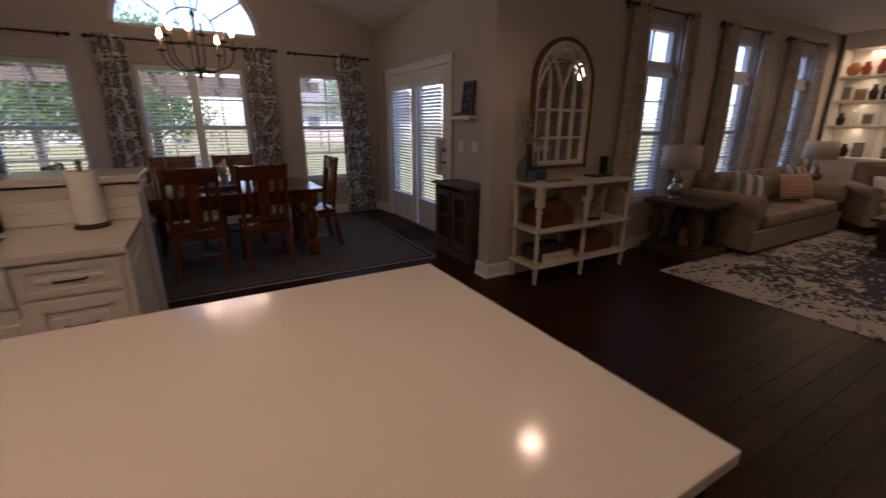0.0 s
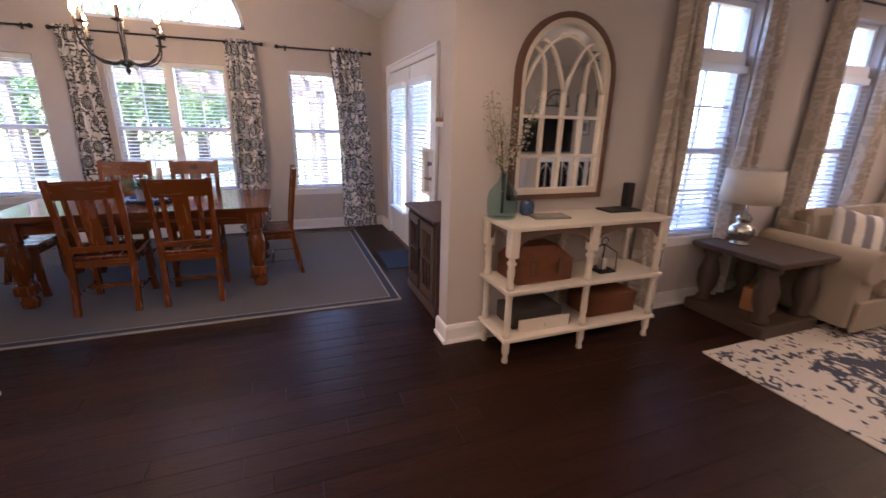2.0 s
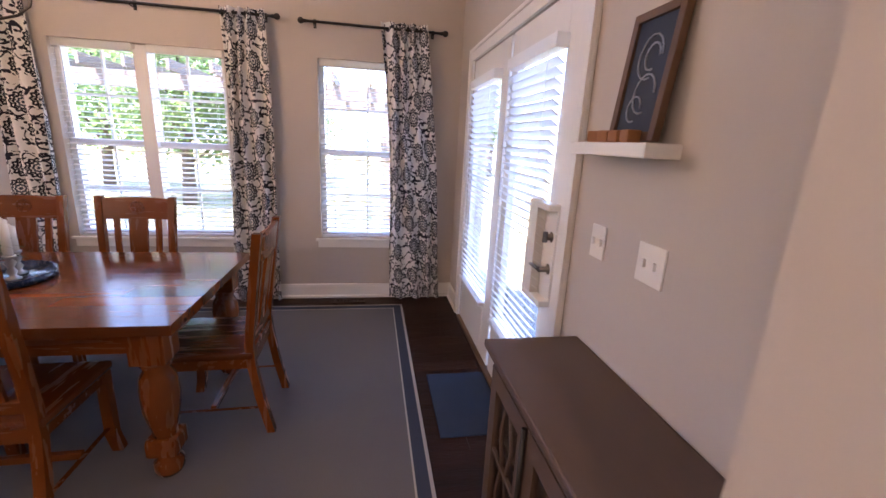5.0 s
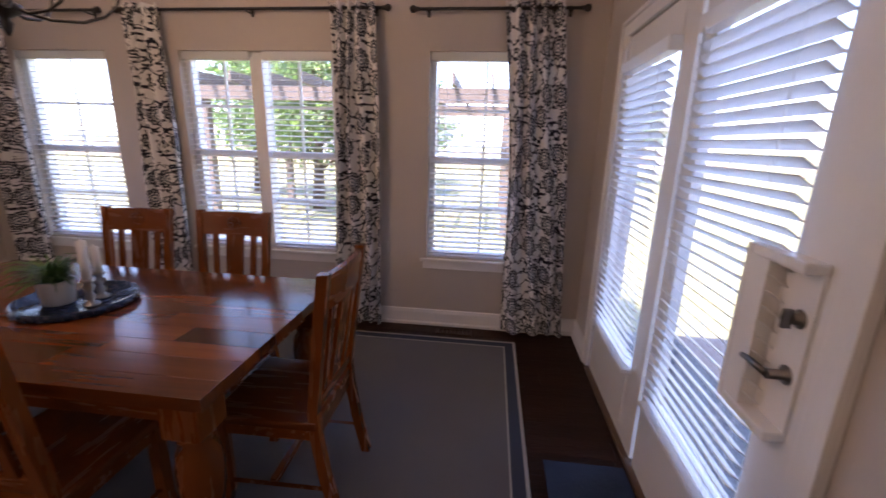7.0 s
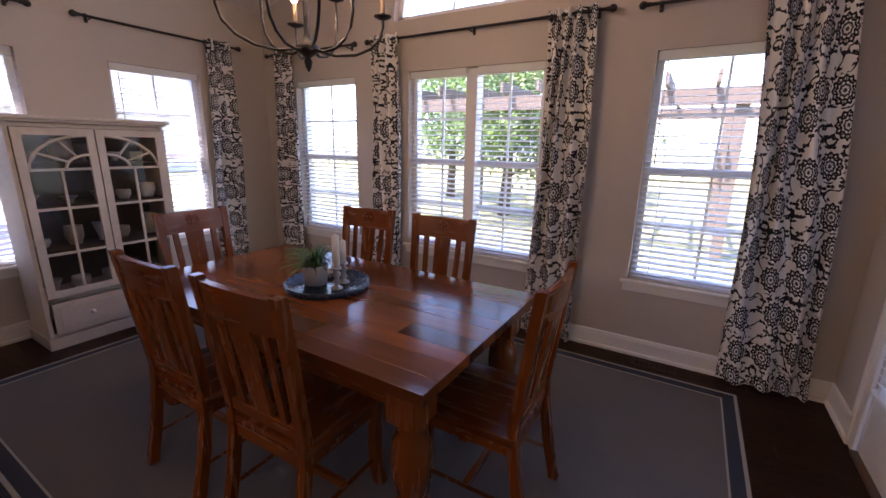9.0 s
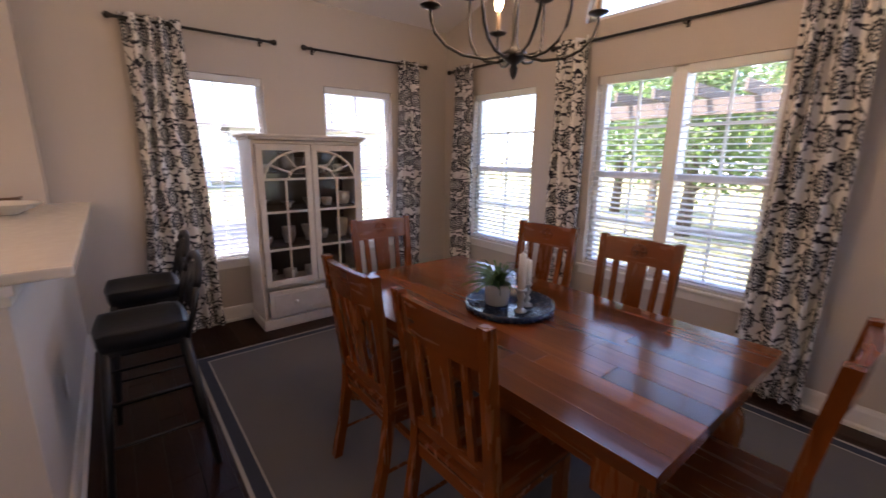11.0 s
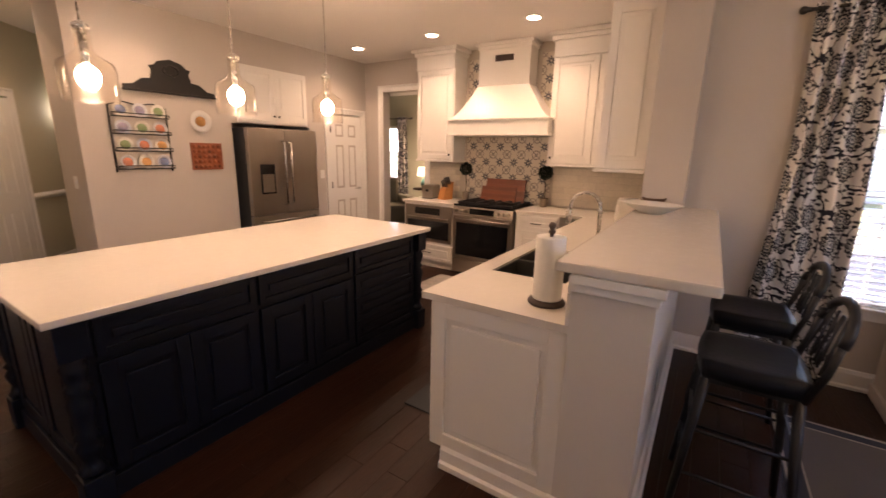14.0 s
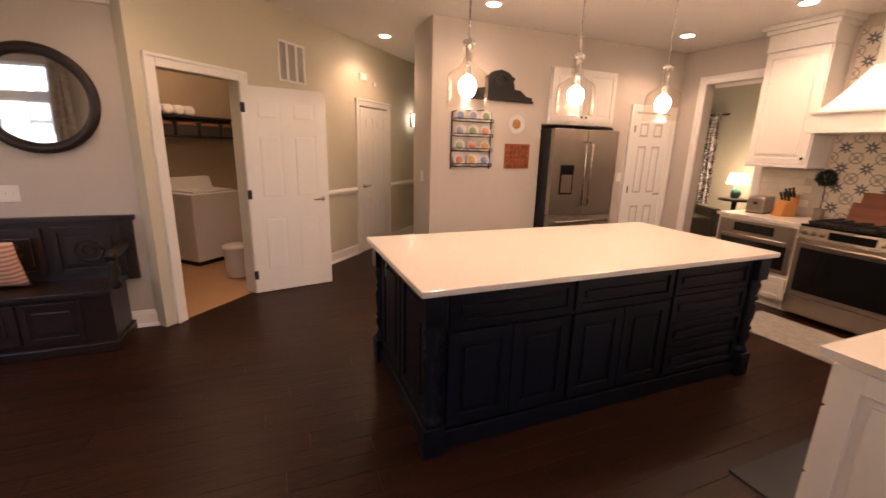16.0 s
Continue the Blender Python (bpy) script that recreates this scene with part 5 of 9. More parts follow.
for s in (-1, 1):
    for a, b in ((-0.46, -0.01), (0.01, 0.46)):
        bm = bmesh.new()
        raised(bm, a, b, 0.13, 0.86, 0, 0.02, 0.07)
        for b_ in [bm] + FIELDS:
            bmesh.ops.transform(b_, matrix=pose(s * (hx_ - 0.06), 0, 0, 0, 0, 90 * s), verts=b_.verts)
        part("end_panel", bm, NAVY, isl)
    for q in (-1, 1):
        bm = bmesh.new()
        cx, cy = s * (hx_ - 0.055), q * (hy_ - 0.045)
        box(bm, cx - 0.055, cy - 0.055, 0, cx + 0.055, cy + 0.055, 0.17, 0.006)
        box(bm, cx - 0.055, cy - 0.055, 0.72, cx + 0.055, cy + 0.055, 0.88, 0.006)
        lathe(bm, [(0.04, 0.17), (0.052, 0.19), (0.04, 0.21), (0.03, 0.24), (0.044, 0.28), (0.05, 0.31), (0.034, 0.34), (0.048, 0.36), (0.034, 0.38), (0.046, 0.46), (0.05, 0.52), (0.034, 0.56), (0.05, 0.58), (0.034, 0.60), (0.046, 0.65), (0.05, 0.68), (0.04, 0.70), (0.044, 0.72)], 20, pose(cx, cy, 0))
        part("corner_post", bm, NAVY, isl)
bm = bmesh.new()
box(bm, IX0, IY0, 0.882, IX1, IY1, 0.915, 0.006)
single("island_worktop", bm, QUARTZ, "white quartz worktop on the island", "worktop")
plate("wall_outlet", pose(IX1 - 0.088, 1.32, 0.74, 0, 0, 90), 0.075, 0.12, 0, "white outlet on the island end")

# peninsula, half wall and breakfast bar
PONY = (3.95, 4.24, 1.135)
bm = bmesh.new()
box(bm, W, PONY[0], 0, 0.425, PONY[1], PONY[2])
structure("wall_half", bm, material("pale_half_wall_paint", (0.62, 0.58, 0.54), 0.6, vary=0.03, scale=2, grain=150, bump=0.04), "pale grey half wall")
trim("baseboard", 0.425, PONY[1], 180, 0.425 - W)
trim("baseboard", 0.425, PONY[0] - 0.02, 90, PONY[1] - PONY[0] + 0.05)
bm = bmesh.new()
for o, z0, z1 in ((0.012, 1.065, 1.10), (0.026, 1.10, 1.135)):
    box(bm, W, PONY[0], z0, 0.425 + o, PONY[1] + o, z1, 0.004)
structure("trim_bar", bm, WHITE)
bm = bmesh.new()
box(bm, W + 0.002, 3.885, 1.137, 0.452, 4.415, 1.177, 0.008)
single("bar_worktop", bm, QUARTZ, "white quartz raised breakfast bar top", "worktop")
for k in range(3):
    bm = bmesh.new()
    box(bm, W + 0.01, 3.934, 0.918 + 0.068 * k, 0.42, 3.949, 0.984 + 0.068 * k, 0.003)
    part("board", bm, CABWHITE, bpy.data.objects["wall_half"])
cabinet("base_cabinet", pose(0, 3.93, 0, 0, 0, 0), -0.02, 0.385, 0.63, 0, 0.88, [("drawer", -0.01, 0.375, 0.70, 0.86), ("drawer", -0.01, 0.375, 0.42, 0.69), ("drawer", -0.01, 0.375, 0.12, 0.41)], CABWHITE, "white base cabinet at the peninsula end", 0.1)
sinkcab = cabinet("sink_cabinet", pose(0, 3.93, 0, 0, 0, 0), -0.95, -0.02, 0.63, 0, 0.62, [("door", -0.94, -0.485, 0.12, 0.60), ("door_right", -0.485, -0.03, 0.12, 0.60)], CABWHITE, "white sink base cabinet", 0.1)
cabinet("base_cabinet", pose(0, 3.93, 0, 0, 0, 0), -2.55, -0.95, 0.63, 0, 0.88, [("door", -2.5, -1.75, 0.12, 0.86), ("door", -1.75, -0.96, 0.12, 0.86)], CABWHITE, "long white base cabinet beneath the sink counter", 0.1)
ep = thing("peninsula_side", "white raised side of the peninsula with base moulding", "cabinet side", pose(0.385, 3.59, 0, 0, 0, 90))
bm = bmesh.new()
raised(bm, -0.285, 0.358, 0.11, 0.88, 0, 0.022, 0.075)
part("panel", bm, CABWHITE, ep)
bm = bmesh.new()
run(bm, pose(-0.215, 0, 0), 0.572, [(0, 0), (0.045, 0), (0.045, 0.03), (0.032, 0.04), (0.032, 0.10), (0.02, 0.125), (0, 0.13)])
part("base_moulding", bm, WHITE, ep)
SX0, SX1, SY0, SY1 = -0.86, -0.12, 3.36, 3.78
bm = bmesh.new()
cells(bm, -2.56, 0.412, 3.25, 3.948, [(SX0, SX1, SY0, SY1)], lambda a, b, c, d_: box(bm, a, c, 0.882, b, d_, 0.915))
single("sink_worktop", bm, QUARTZ, "white quartz worktop around the sink", "worktop")
bm = bmesh.new()
raised(bm, -0.945, -0.025, 0.68, 0.875, -0.63, 0.02, 0.035)
part("false_front", bm, CABWHITE, sinkcab)
bm = bmesh.new()
box(bm, -0.945, -0.625, 0.60, -0.025, -0.605, 0.88)
part("apron", bm, CABWHITE, sinkcab)
DARKSTEEL = material("dark_sink", (0.05, 0.05, 0.05), 0.4, metal=0.3)
bm = bmesh.new()
for a, b in ((SX0, (SX0 + SX1) / 2 - 0.01), ((SX0 + SX1) / 2 + 0.01, SX1)):
    frame_boxes(bm, a - 0.004, SY0 - 0.004, b + 0.004, SY1 + 0.004, 0.008, 0.68, 0.90)
    box(bm, a - 0.004, SY0 - 0.004, 0.67, b + 0.004, SY1 + 0.004, 0.68)
single("sink", bm, DARKSTEEL, "black undermount double sink", "sink")
fa = thing("faucet", "brushed nickel gooseneck faucet behind the sink", "faucet", pose(-0.95, 3.74, 0.915))
bm = bmesh.new()
lathe(bm, [(0.028, 0), (0.028, 0.012), (0.018, 0.03), (0.016, 0.09)], 16)
part("base", bm, CHROME, fa)
bm = bmesh.new()
tube(bm, [(0, 0, 0.05), (0, 0, 0.30)] + [(0, -0.10 + 0.10 * math.cos(a), 0.30 + 0.10 * math.sin(a)) for a in [math.pi * q / 8 for q in range(1, 9)]] + [(0, -0.205, 0.27)], 0.013, 10)
part("spout", bm, CHROME, fa)
bm = bmesh.new()
lathe(bm, [(0.014, 0), (0.02, 0.03), (0.02, 0.10), (0.014, 0.11)], 14, pose(0, -0.207, 0.17))
part("spray_head", bm, CHROME, fa)
bm = bmesh.new()
tube(bm, [(0.02, 0, 0.07), (0.06, 0, 0.09), (0.10, 0.0, 0.12)], 0.007, 8)
part("lever", bm, CHROME, fa)
PAPER = material("paper_towel", (0.82, 0.80, 0.76), 0.9, vary=0.03, scale=20, grain=120, bump=0.3)
DARKWOOD = material("dark_stained_wood", (0.05, 0.03, 0.02), 0.5, vary=0.2)
pt = thing("paper_towel_holder", "white paper towel roll on a dark wooden holder", "paper towel", pose(0.21, 3.79, 0.915))
bm = bmesh.new()
lathe(bm, [(0.08, 0), (0.083, 0.006), (0.08, 0.016), (0.02, 0.02), (0.012, 0.024)], 28)
part("base", bm, DARKWOOD, pt)
bm = bmesh.new()
tube(bm, [(0, 0, 0.02), (0, 0, 0.32)], 0.008, 8)
lathe(bm, [(0.008, 0.31), (0.016, 0.325), (0.010, 0.335), (0.018, 0.35), (0.012, 0.362), (0.002, 0.366)], 14)
part("rod", bm, DARKWOOD, pt)
bm = bmesh.new()
lathe(bm, [(0.02, 0.026), (0.062, 0.024), (0.064, 0.03), (0.064, 0.30), (0.062, 0.304), (0.02, 0.302)], 32)
part("roll", bm, PAPER, pt)
bm = bmesh.new()
lathe(bm, [(0.07, 0), (0.075, 0.006), (0.12, 0.03), (0.165, 0.06), (0.17, 0.065), (0.165, 0.067), (0.115, 0.038), (0.001, 0.014)], 40, Matrix.Diagonal((1.25, 0.9, 1, 1)))
single("serving_bowl", bm, POT, "wide white ceramic bowl on the breakfast bar", "bowl", pose(-1.27, 4.01, 1.178, 0, 0, 60))
bm = bmesh.new()
lathe(bm, [(0.05, 0), (0.06, 0.01), (0.09, 0.07), (0.085, 0.07), (0.05, 0.02), (0.001, 0.015)], 28)
single("wooden_bowl", bm, FRAMEWOOD, "small brown wooden bowl on the breakfast bar", "bowl", pose(-1.68, 3.98, 1.178))

# range wall
MKW = pose(KX, 0, 0, 0, 0, 90)
cabinet("base_cabinet", MKW, 0.82, 1.63, 0.62, 0, 0.88, [("drawer", 0.84, 1.61, 0.12, 0.34)], CABWHITE, "white base cabinet holding a built-in oven", 0.1)
cabinet("drawer_cabinet", MKW, 2.47, 2.98, 0.62, 0, 0.88, [("drawer", 2.49, 2.96, 0.70, 0.86), ("drawer", 2.49, 2.96, 0.42, 0.69), ("drawer", 2.49, 2.96, 0.12, 0.41)], CABWHITE, "white three-drawer base cabinet beside the range", 0.1)
bm = bmesh.new()
box(bm, KX + 0.002, 0.80, 0.882, -2.55, 1.635, 0.915, 0.004)
single("worktop", bm, QUARTZ, "white quartz worktop on the short cabinet run", "worktop")
bm = bmesh.new()
box(bm, KX + 0.002, 2.465, 0.882, -2.562, 3.878, 0.915, 0.004)
single("worktop", bm, QUARTZ, "white quartz corner worktop beside the range", "worktop")
STEEL = material("stainless_steel", (0.40, 0.355, 0.31), 0.3, metal=1.0, vary=0.06, scale=2, grain=60, stretch=(30, 1, 1), bump=0.02)
BLACKGLASS = material("black_glass", (0.008, 0.008, 0.009), 0.08, vary=0.1)
mo = thing("built_in_oven", "stainless steel microwave drawer in the base cabinet", "oven", MKW)
bm = bmesh.new()
box(bm, 0.86, -0.655, 0.38, 1.60, -0.60, 0.86, 0.005)
part("front", bm, STEEL, mo)
bm = bmesh.new()
box(bm, 0.90, -0.661, 0.42, 1.56, -0.65, 0.66, 0.003)
box(bm, 1.02, -0.661, 0.74, 1.42, -0.65, 0.83, 0.003)
part("window", bm, BLACKGLASS, mo)
bm = bmesh.new()
tube(bm, [(0.92, -0.655, 0.70), (0.92, -0.69, 0.70), (1.54, -0.69, 0.70), (1.54, -0.655, 0.70)], 0.01, 8)
part("handle", bm, STEEL, mo)
rg = thing("range", "stainless steel slide-in gas range with black oven door", "range", MKW)
RU0, RU1 = 1.645, 2.455
bm = bmesh.new()
box(bm, RU0, -0.66, 0.04, RU1, -0.02, 0.90)
part("body", bm, STEEL, rg)
bm = bmesh.new()
box(bm, RU0, -0.68, 0.902, RU1, -0.02, 0.925, 0.004)
part("cooktop", bm, BLACKGLASS, rg)
for q in range(3):
    bm = bmesh.new()
    a, b = RU0 + 0.03 + 0.255 * q, RU0 + 0.03 + 0.255 * q + 0.235
    for v in (-0.62, -0.33, -0.06):
        box(bm, a, v - 0.008, 0.935, b, v + 0.008, 0.955)
    for u in (a, (a + b) / 2 - 0.008, b - 0.016):
        box(bm, u, -0.612, 0.925, u + 0.016, -0.068, 0.955)
    part("grate", bm, BLACK, rg)
bm = bmesh.new()
hexa(bm, [(RU0, -0.70, 0.80), (RU1, -0.70, 0.80), (RU1, -0.66, 0.80), (RU0, -0.66, 0.80), (RU0, -0.682, 0.90), (RU1, -0.682, 0.90), (RU1, -0.66, 0.90), (RU0, -0.66, 0.90)])
cp = part("control_panel", bm, STEEL, rg)
bm = bmesh.new()
box(bm, RU0 + 0.24, -0.70, 0.815, RU1 - 0.24, -0.685, 0.885, 0.002)
part("display", bm, BLACKGLASS, cp)
for u in (0.05, 0.12, 0.19, 0.62, 0.69, 0.76):
    bm = bmesh.new()
    lathe(bm, [(0.026, 0), (0.026, 0.01), (0.02, 0.015), (0.018, 0.04), (0.012, 0.043)], 16, pose(RU0 + u, -0.69, 0.85, 80, 0, 0))
    part("dial", bm, STEEL, cp)
bm = bmesh.new()
box(bm, RU0 + 0.005, -0.69, 0.24, RU1 - 0.005, -0.66, 0.79, 0.005)
od = part("oven_door", bm, STEEL, rg)
bm = bmesh.new()
box(bm, RU0 + 0.05, -0.696, 0.28, RU1 - 0.05, -0.686, 0.70, 0.003)
part("window", bm, BLACKGLASS, od)
bm = bmesh.new()
tube(bm, [(RU0 + 0.05, -0.69, 0.745), (RU0 + 0.05, -0.735, 0.745), (RU1 - 0.05, -0.735, 0.745), (RU1 - 0.05, -0.69, 0.745)], 0.012, 8)
part("handle", bm, STEEL, od)
bm = bmesh.new()
box(bm, RU0 + 0.005, -0.69, 0.06, RU1 - 0.005, -0.66, 0.225, 0.005)
part("warming_drawer", bm, STEEL, rg)
# hood
hd = thing("range_hood", "white painted tapered range hood with crown", "range hood", MKW)
bm = bmesh.new()
box(bm, 1.42, -0.46, 1.79, 2.71, -0.002, 1.94, 0.004)
part("band", bm, CABWHITE, hd)
bm = bmesh.new()
for o, z0, z1 in ((0.02, 1.762, 1.79), (0.02, 1.94, 1.965)):
    box(bm, 1.42 - o, -0.46 - o, z0, 2.71 + o, -0.002, z1, 0.006)
part("moulding", bm, CABWHITE, hd)
bm = bmesh.new()
steps = 8
for k in range(steps):
    f0, f1 = k / steps, (k + 1) / steps
    def at(f):
        e = f ** 0.8
        return 1.43 + 0.27 * e, 2.70 - 0.33 * e, -0.45 + 0.20 * e, 1.965 + 0.405 * f
    a, b = at(f0), at(f1)
    hexa(bm, [(a[0], a[2], a[3]), (a[1], a[2], a[3]), (a[1], -0.002, a[3]), (a[0], -0.002, a[3]), (b[0], b[2], b[3]), (b[1], b[2], b[3]), (b[1], -0.002, b[3]), (b[0], -0.002, b[3])])
part("canopy", bm, CABWHITE, hd)
bm = bmesh.new()
box(bm, 1.70, -0.25, 2.37, 2.37, -0.002, CEIL - 0.08, 0.003)
part("chimney", bm, CABWHITE, hd)
bm = bmesh.new()
for o, z0, z1 in ((0.015, CEIL - 0.08, CEIL - 0.04), (0.04, CEIL - 0.04, CEIL - 0.002)):
    box(bm, 1.70 - o, -0.25 - o, z0, 2.37 + o, -0.002, z1, 0.006)
box(bm, 1.685, -0.265, 2.365, 2.385, -0.002, 2.385, 0.004)
part("crown", bm, CABWHITE, hd)
bm = bmesh.new()
box(bm, 1.92, -0.254, 2.64, 2.16, -0.248, 2.71, 0.002)
part("vent_grille", bm, VENTBR, hd, "small dark vent grille")


def crown(parent, u0, u1, deep, z):
    bm = bmesh.new()
    box(bm, u0 - 0.005, -deep - 0.025, z, u1 + 0.005, -0.002, z + 0.03, 0.004)
    box(bm, u0, -deep - 0.02, z + 0.03, u1, -0.002, CEIL - 0.09)
    for o, z0, z1 in ((0.03, CEIL - 0.09, CEIL - 0.045), (0.06, CEIL - 0.045, CEIL - 0.002)):
        box(bm, u0 - o, -deep - 0.02 - o, z0, u1 + o, -0.002, z1, 0.008)
    part("crown", bm, CABWHITE, parent)


c = cabinet("wall_cabinet", MKW, 0.80, 1.39, 0.31, 1.45, 2.60, [("door", 0.81, 1.38, 1.46, 2.59)], CABWHITE, "white wall cabinet beside the range hood")
crown(c, 0.80, 1.39, 0.31, 2.60)
bm = bmesh.new()
box(bm, 0.79, -0.34, 1.425, 1.40, -0.002, 1.45, 0.005)
part("light_rail", bm, CABWHITE, c)
c = cabinet("wall_cabinet", MKW, 2.68, 3.50, 0.31, 1.45, 2.60, [("door_right", 2.69, 3.18, 1.46, 2.59)], CABWHITE, "white corner wall cabinet beside the range hood")
crown(c, 2.68, 3.50, 0.31, 2.60)
bm = bmesh.new()
box(bm, 2.67, -0.34, 1.425, 3.50, -0.002, 1.45, 0.005)
part("light_rail", bm, CABWHITE, c)
c = thing("wall_cabinet", "tall white wall cabinet with raised end panel", "cabinet", pose(-1.90, 3.875, 0, 0, 0, 90))
bm = bmesh.new()
box(bm, -0.40, 0, 1.45, 0, 0.95, CEIL - 0.09)
part("body", bm, CABWHITE, c)
bm = bmesh.new()
raised(bm, -0.40, -0.0, 1.455, 2.74, 0, 0.02, 0.07)
part("end_panel", bm, CABWHITE, c)
bm = bmesh.new()
for o, z0, z1 in ((0.025, CEIL - 0.09, CEIL - 0.045), (0.055, CEIL - 0.045, CEIL - 0.002)):
    box(bm, -0.40 - o, -0.02 - o, z0, 0.0, 0.95, z1, 0.008)
part("crown", bm, CABWHITE, c)
bm = bmesh.new()
box(bm, -0.425, -0.04, 1.42, 0.0, 0.95, 1.45, 0.008)
part("light_rail", bm, CABWHITE, c)

# splashbacks: patterned tiles by the range, plain ones beside
def star_tile():
    m = bpy.data.materials.new("patterned_tile")
    m.use_nodes = True
    n, l = m.node_tree.nodes, m.node_tree.links
    b = n["Principled BSDF"]
    b.inputs["Roughness"].default_value = 0.35
    co, sx = n.new("ShaderNodeTexCoord"), n.new("ShaderNodeSeparateXYZ")
    l.new(co.outputs["Object"], sx.inputs[0])

    def op(kind, a, b_=None):
        x = n.new("ShaderNodeMath")
        x.operation = kind
        for i, v in enumerate((a, b_)):
            if v is None:
                continue
            if isinstance(v, (int, float)):
                x.inputs[i].default_value = v
            else:
                l.new(v, x.inputs[i])
        return x.outputs[0]

    ax, az = op("ABSOLUTE", sx.outputs["X"]), op("ABSOLUTE", sx.outputs["Z"])
    r = op("SQRT", op("ADD", op("MULTIPLY", ax, ax), op("MULTIPLY", az, az)))
    ang = op("ARCTAN2", sx.outputs["Z"], sx.outputs["X"])
    petal = op("MULTIPLY_ADD", op("COSINE", op("MULTIPLY", ang, 8)), 0.016)
    n_ = petal.node
    n_.inputs[2].default_value = 0.042
    star = op("LESS_THAN", r, petal)
    core = op("LESS_THAN", r, 0.012)
    cx, cz = op("SUBTRACT", 0.1, ax), op("SUBTRACT", 0.1, az)
    rc = op("SQRT", op("ADD", op("MULTIPLY", cx, cx), op("MULTIPLY", cz, cz)))
    ring = op("LESS_THAN", op("ABSOLUTE", op("SUBTRACT", rc, 0.052)), 0.006)
    dot = op("LESS_THAN", rc, 0.02)
    diag = op("MULTIPLY", op("LESS_THAN", op("ABSOLUTE", op("SUBTRACT", ax, az)), 0.006), op("GREATER_THAN", r, 0.06))
    soft = op("MAXIMUM", op("MAXIMUM", ring, dot), diag)
    nz = n.new("ShaderNodeTexNoise")
    nz.inputs["Scale"].default_value = 45
    l.new(co.outputs["Object"], nz.inputs["Vector"])
    m1, m2, m3 = (n.new("ShaderNodeMix") for _ in range(3))
    for q in (m1, m2, m3):
        q.data_type = "RGBA"
    m1.inputs["A"].default_value, m1.inputs["B"].default_value = (0.60, 0.54, 0.45, 1), (0.25, 0.22, 0.20, 1)
    l.new(op("MULTIPLY", soft, op("MULTIPLY_ADD", nz.outputs["Fac"], 0.9)), m1.inputs["Factor"])
    l.new(m1.outputs["Result"], m2.inputs["A"])
    m2.inputs["B"].default_value = (0.085, 0.085, 0.10, 1)
    l.new(star, m2.inputs["Factor"])
    l.new(m2.outputs["Result"], m3.inputs["A"])
    m3.inputs["B"].default_value = (0.55, 0.5, 0.42, 1)
    l.new(core, m3.inputs["Factor"])
    l.new(m3.outputs["Result"], b.inputs["Base Color"])
    return m


GROUT = material("pale_grout", (0.5, 0.45, 0.38), 0.9)
sp = thing("range_splashback", "patterned cream and navy tile splashback behind the range", "tiles", MKW)
bm = bmesh.new()
box(bm, 1.402, -0.006, 0.917, 2.672, 0.0, CEIL - 0.002)
part("backing", bm, GROUT, sp)
bm = bmesh.new()
box(bm, -0.0992, -0.004, -0.0992, 0.0992, 0, 0.0992)
tile_me = mesh_of("tile", bm, star_tile())
for i in range(6):
    for j in range(9):
        u, z = 1.535 + 0.2 * i, 1.04 + 0.2 * j
        if z > 1.96 and 1.6 < u < 2.45:
            continue
        o = new("tile", tile_me)
        o.parent = sp
        o.location = (u, -0.006, z)
SUBWAY = material("cream_subway_tile", (0.66, 0.60, 0.50), 0.25, vary=0.05, island=0.05)
for name, m, u0, u1 in (("splashback", MKW, 0.80, 1.40), ("splashback", MKW, 2.675, 3.86), ("splashback", pose(0, 3.88, 0), -3.19, -1.75)):
    s_ = thing(name, "cream subway tile splashback over the worktop", "tiles", m)
    bm = bmesh.new()
    box(bm, u0, -0.004, 0.917, u1, 0, 1.424)
    part("backing", bm, GROUT, s_)
    bm = bmesh.new()
    box(bm, 0.001, -0.008, 0.001, 0.149, -0.0035, 0.074)
    me = mesh_of("tile", bm, SUBWAY)
    bm = bmesh.new()
    box(bm, 0.001, -0.008, 0.001, 0.074, -0.0035, 0.074)
    half = mesh_of("tile", bm, SUBWAY)
    for j in range(6):
        u = u0
        if j % 2:
            o = new("tile", half)
            o.parent, o.location = s_, (u, 0, 0.935 + 0.076 * j)
            u += 0.076
        while u + 0.15 <= u1 + 0.001:
            o = new("tile", me)
            o.parent, o.location = s_, (u, 0, 0.935 + 0.076 * j)
            u += 0.151

# things on the worktops
REDWOOD = material("red_brown_board", (0.26, 0.07, 0.025), 0.35, vary=0.3, scale=2, grain=14, stretch=(0.3, 1, 3), island=0.3)
for u, z0, wd, hh, tilt, lab in ((2.06, 0.918, 0.56, 0.30, -12, "large striped cutting board leaning behind the range"), (1.98, 0.918, 0.5, 0.2, -16, "small cutting board leaning behind the range")):
    cb = thing("cutting_board", lab, "cutting board", MKW @ pose(u, -0.085 if hh > 0.25 else -0.115, 0.926, tilt, 0, 0), "cutting boards behind the range")
    for k in range(4):
        bm = bmesh.new()
        box(bm, -wd / 2, -0.02, hh * k / 4, wd / 2, 0, hh * (k + 1) / 4, 0.002)
        part("strip", bm, REDWOOD, cb)
GREENBALL = material("dark_boxwood", (0.02, 0.03, 0.018), 0.9, vary=0.4)
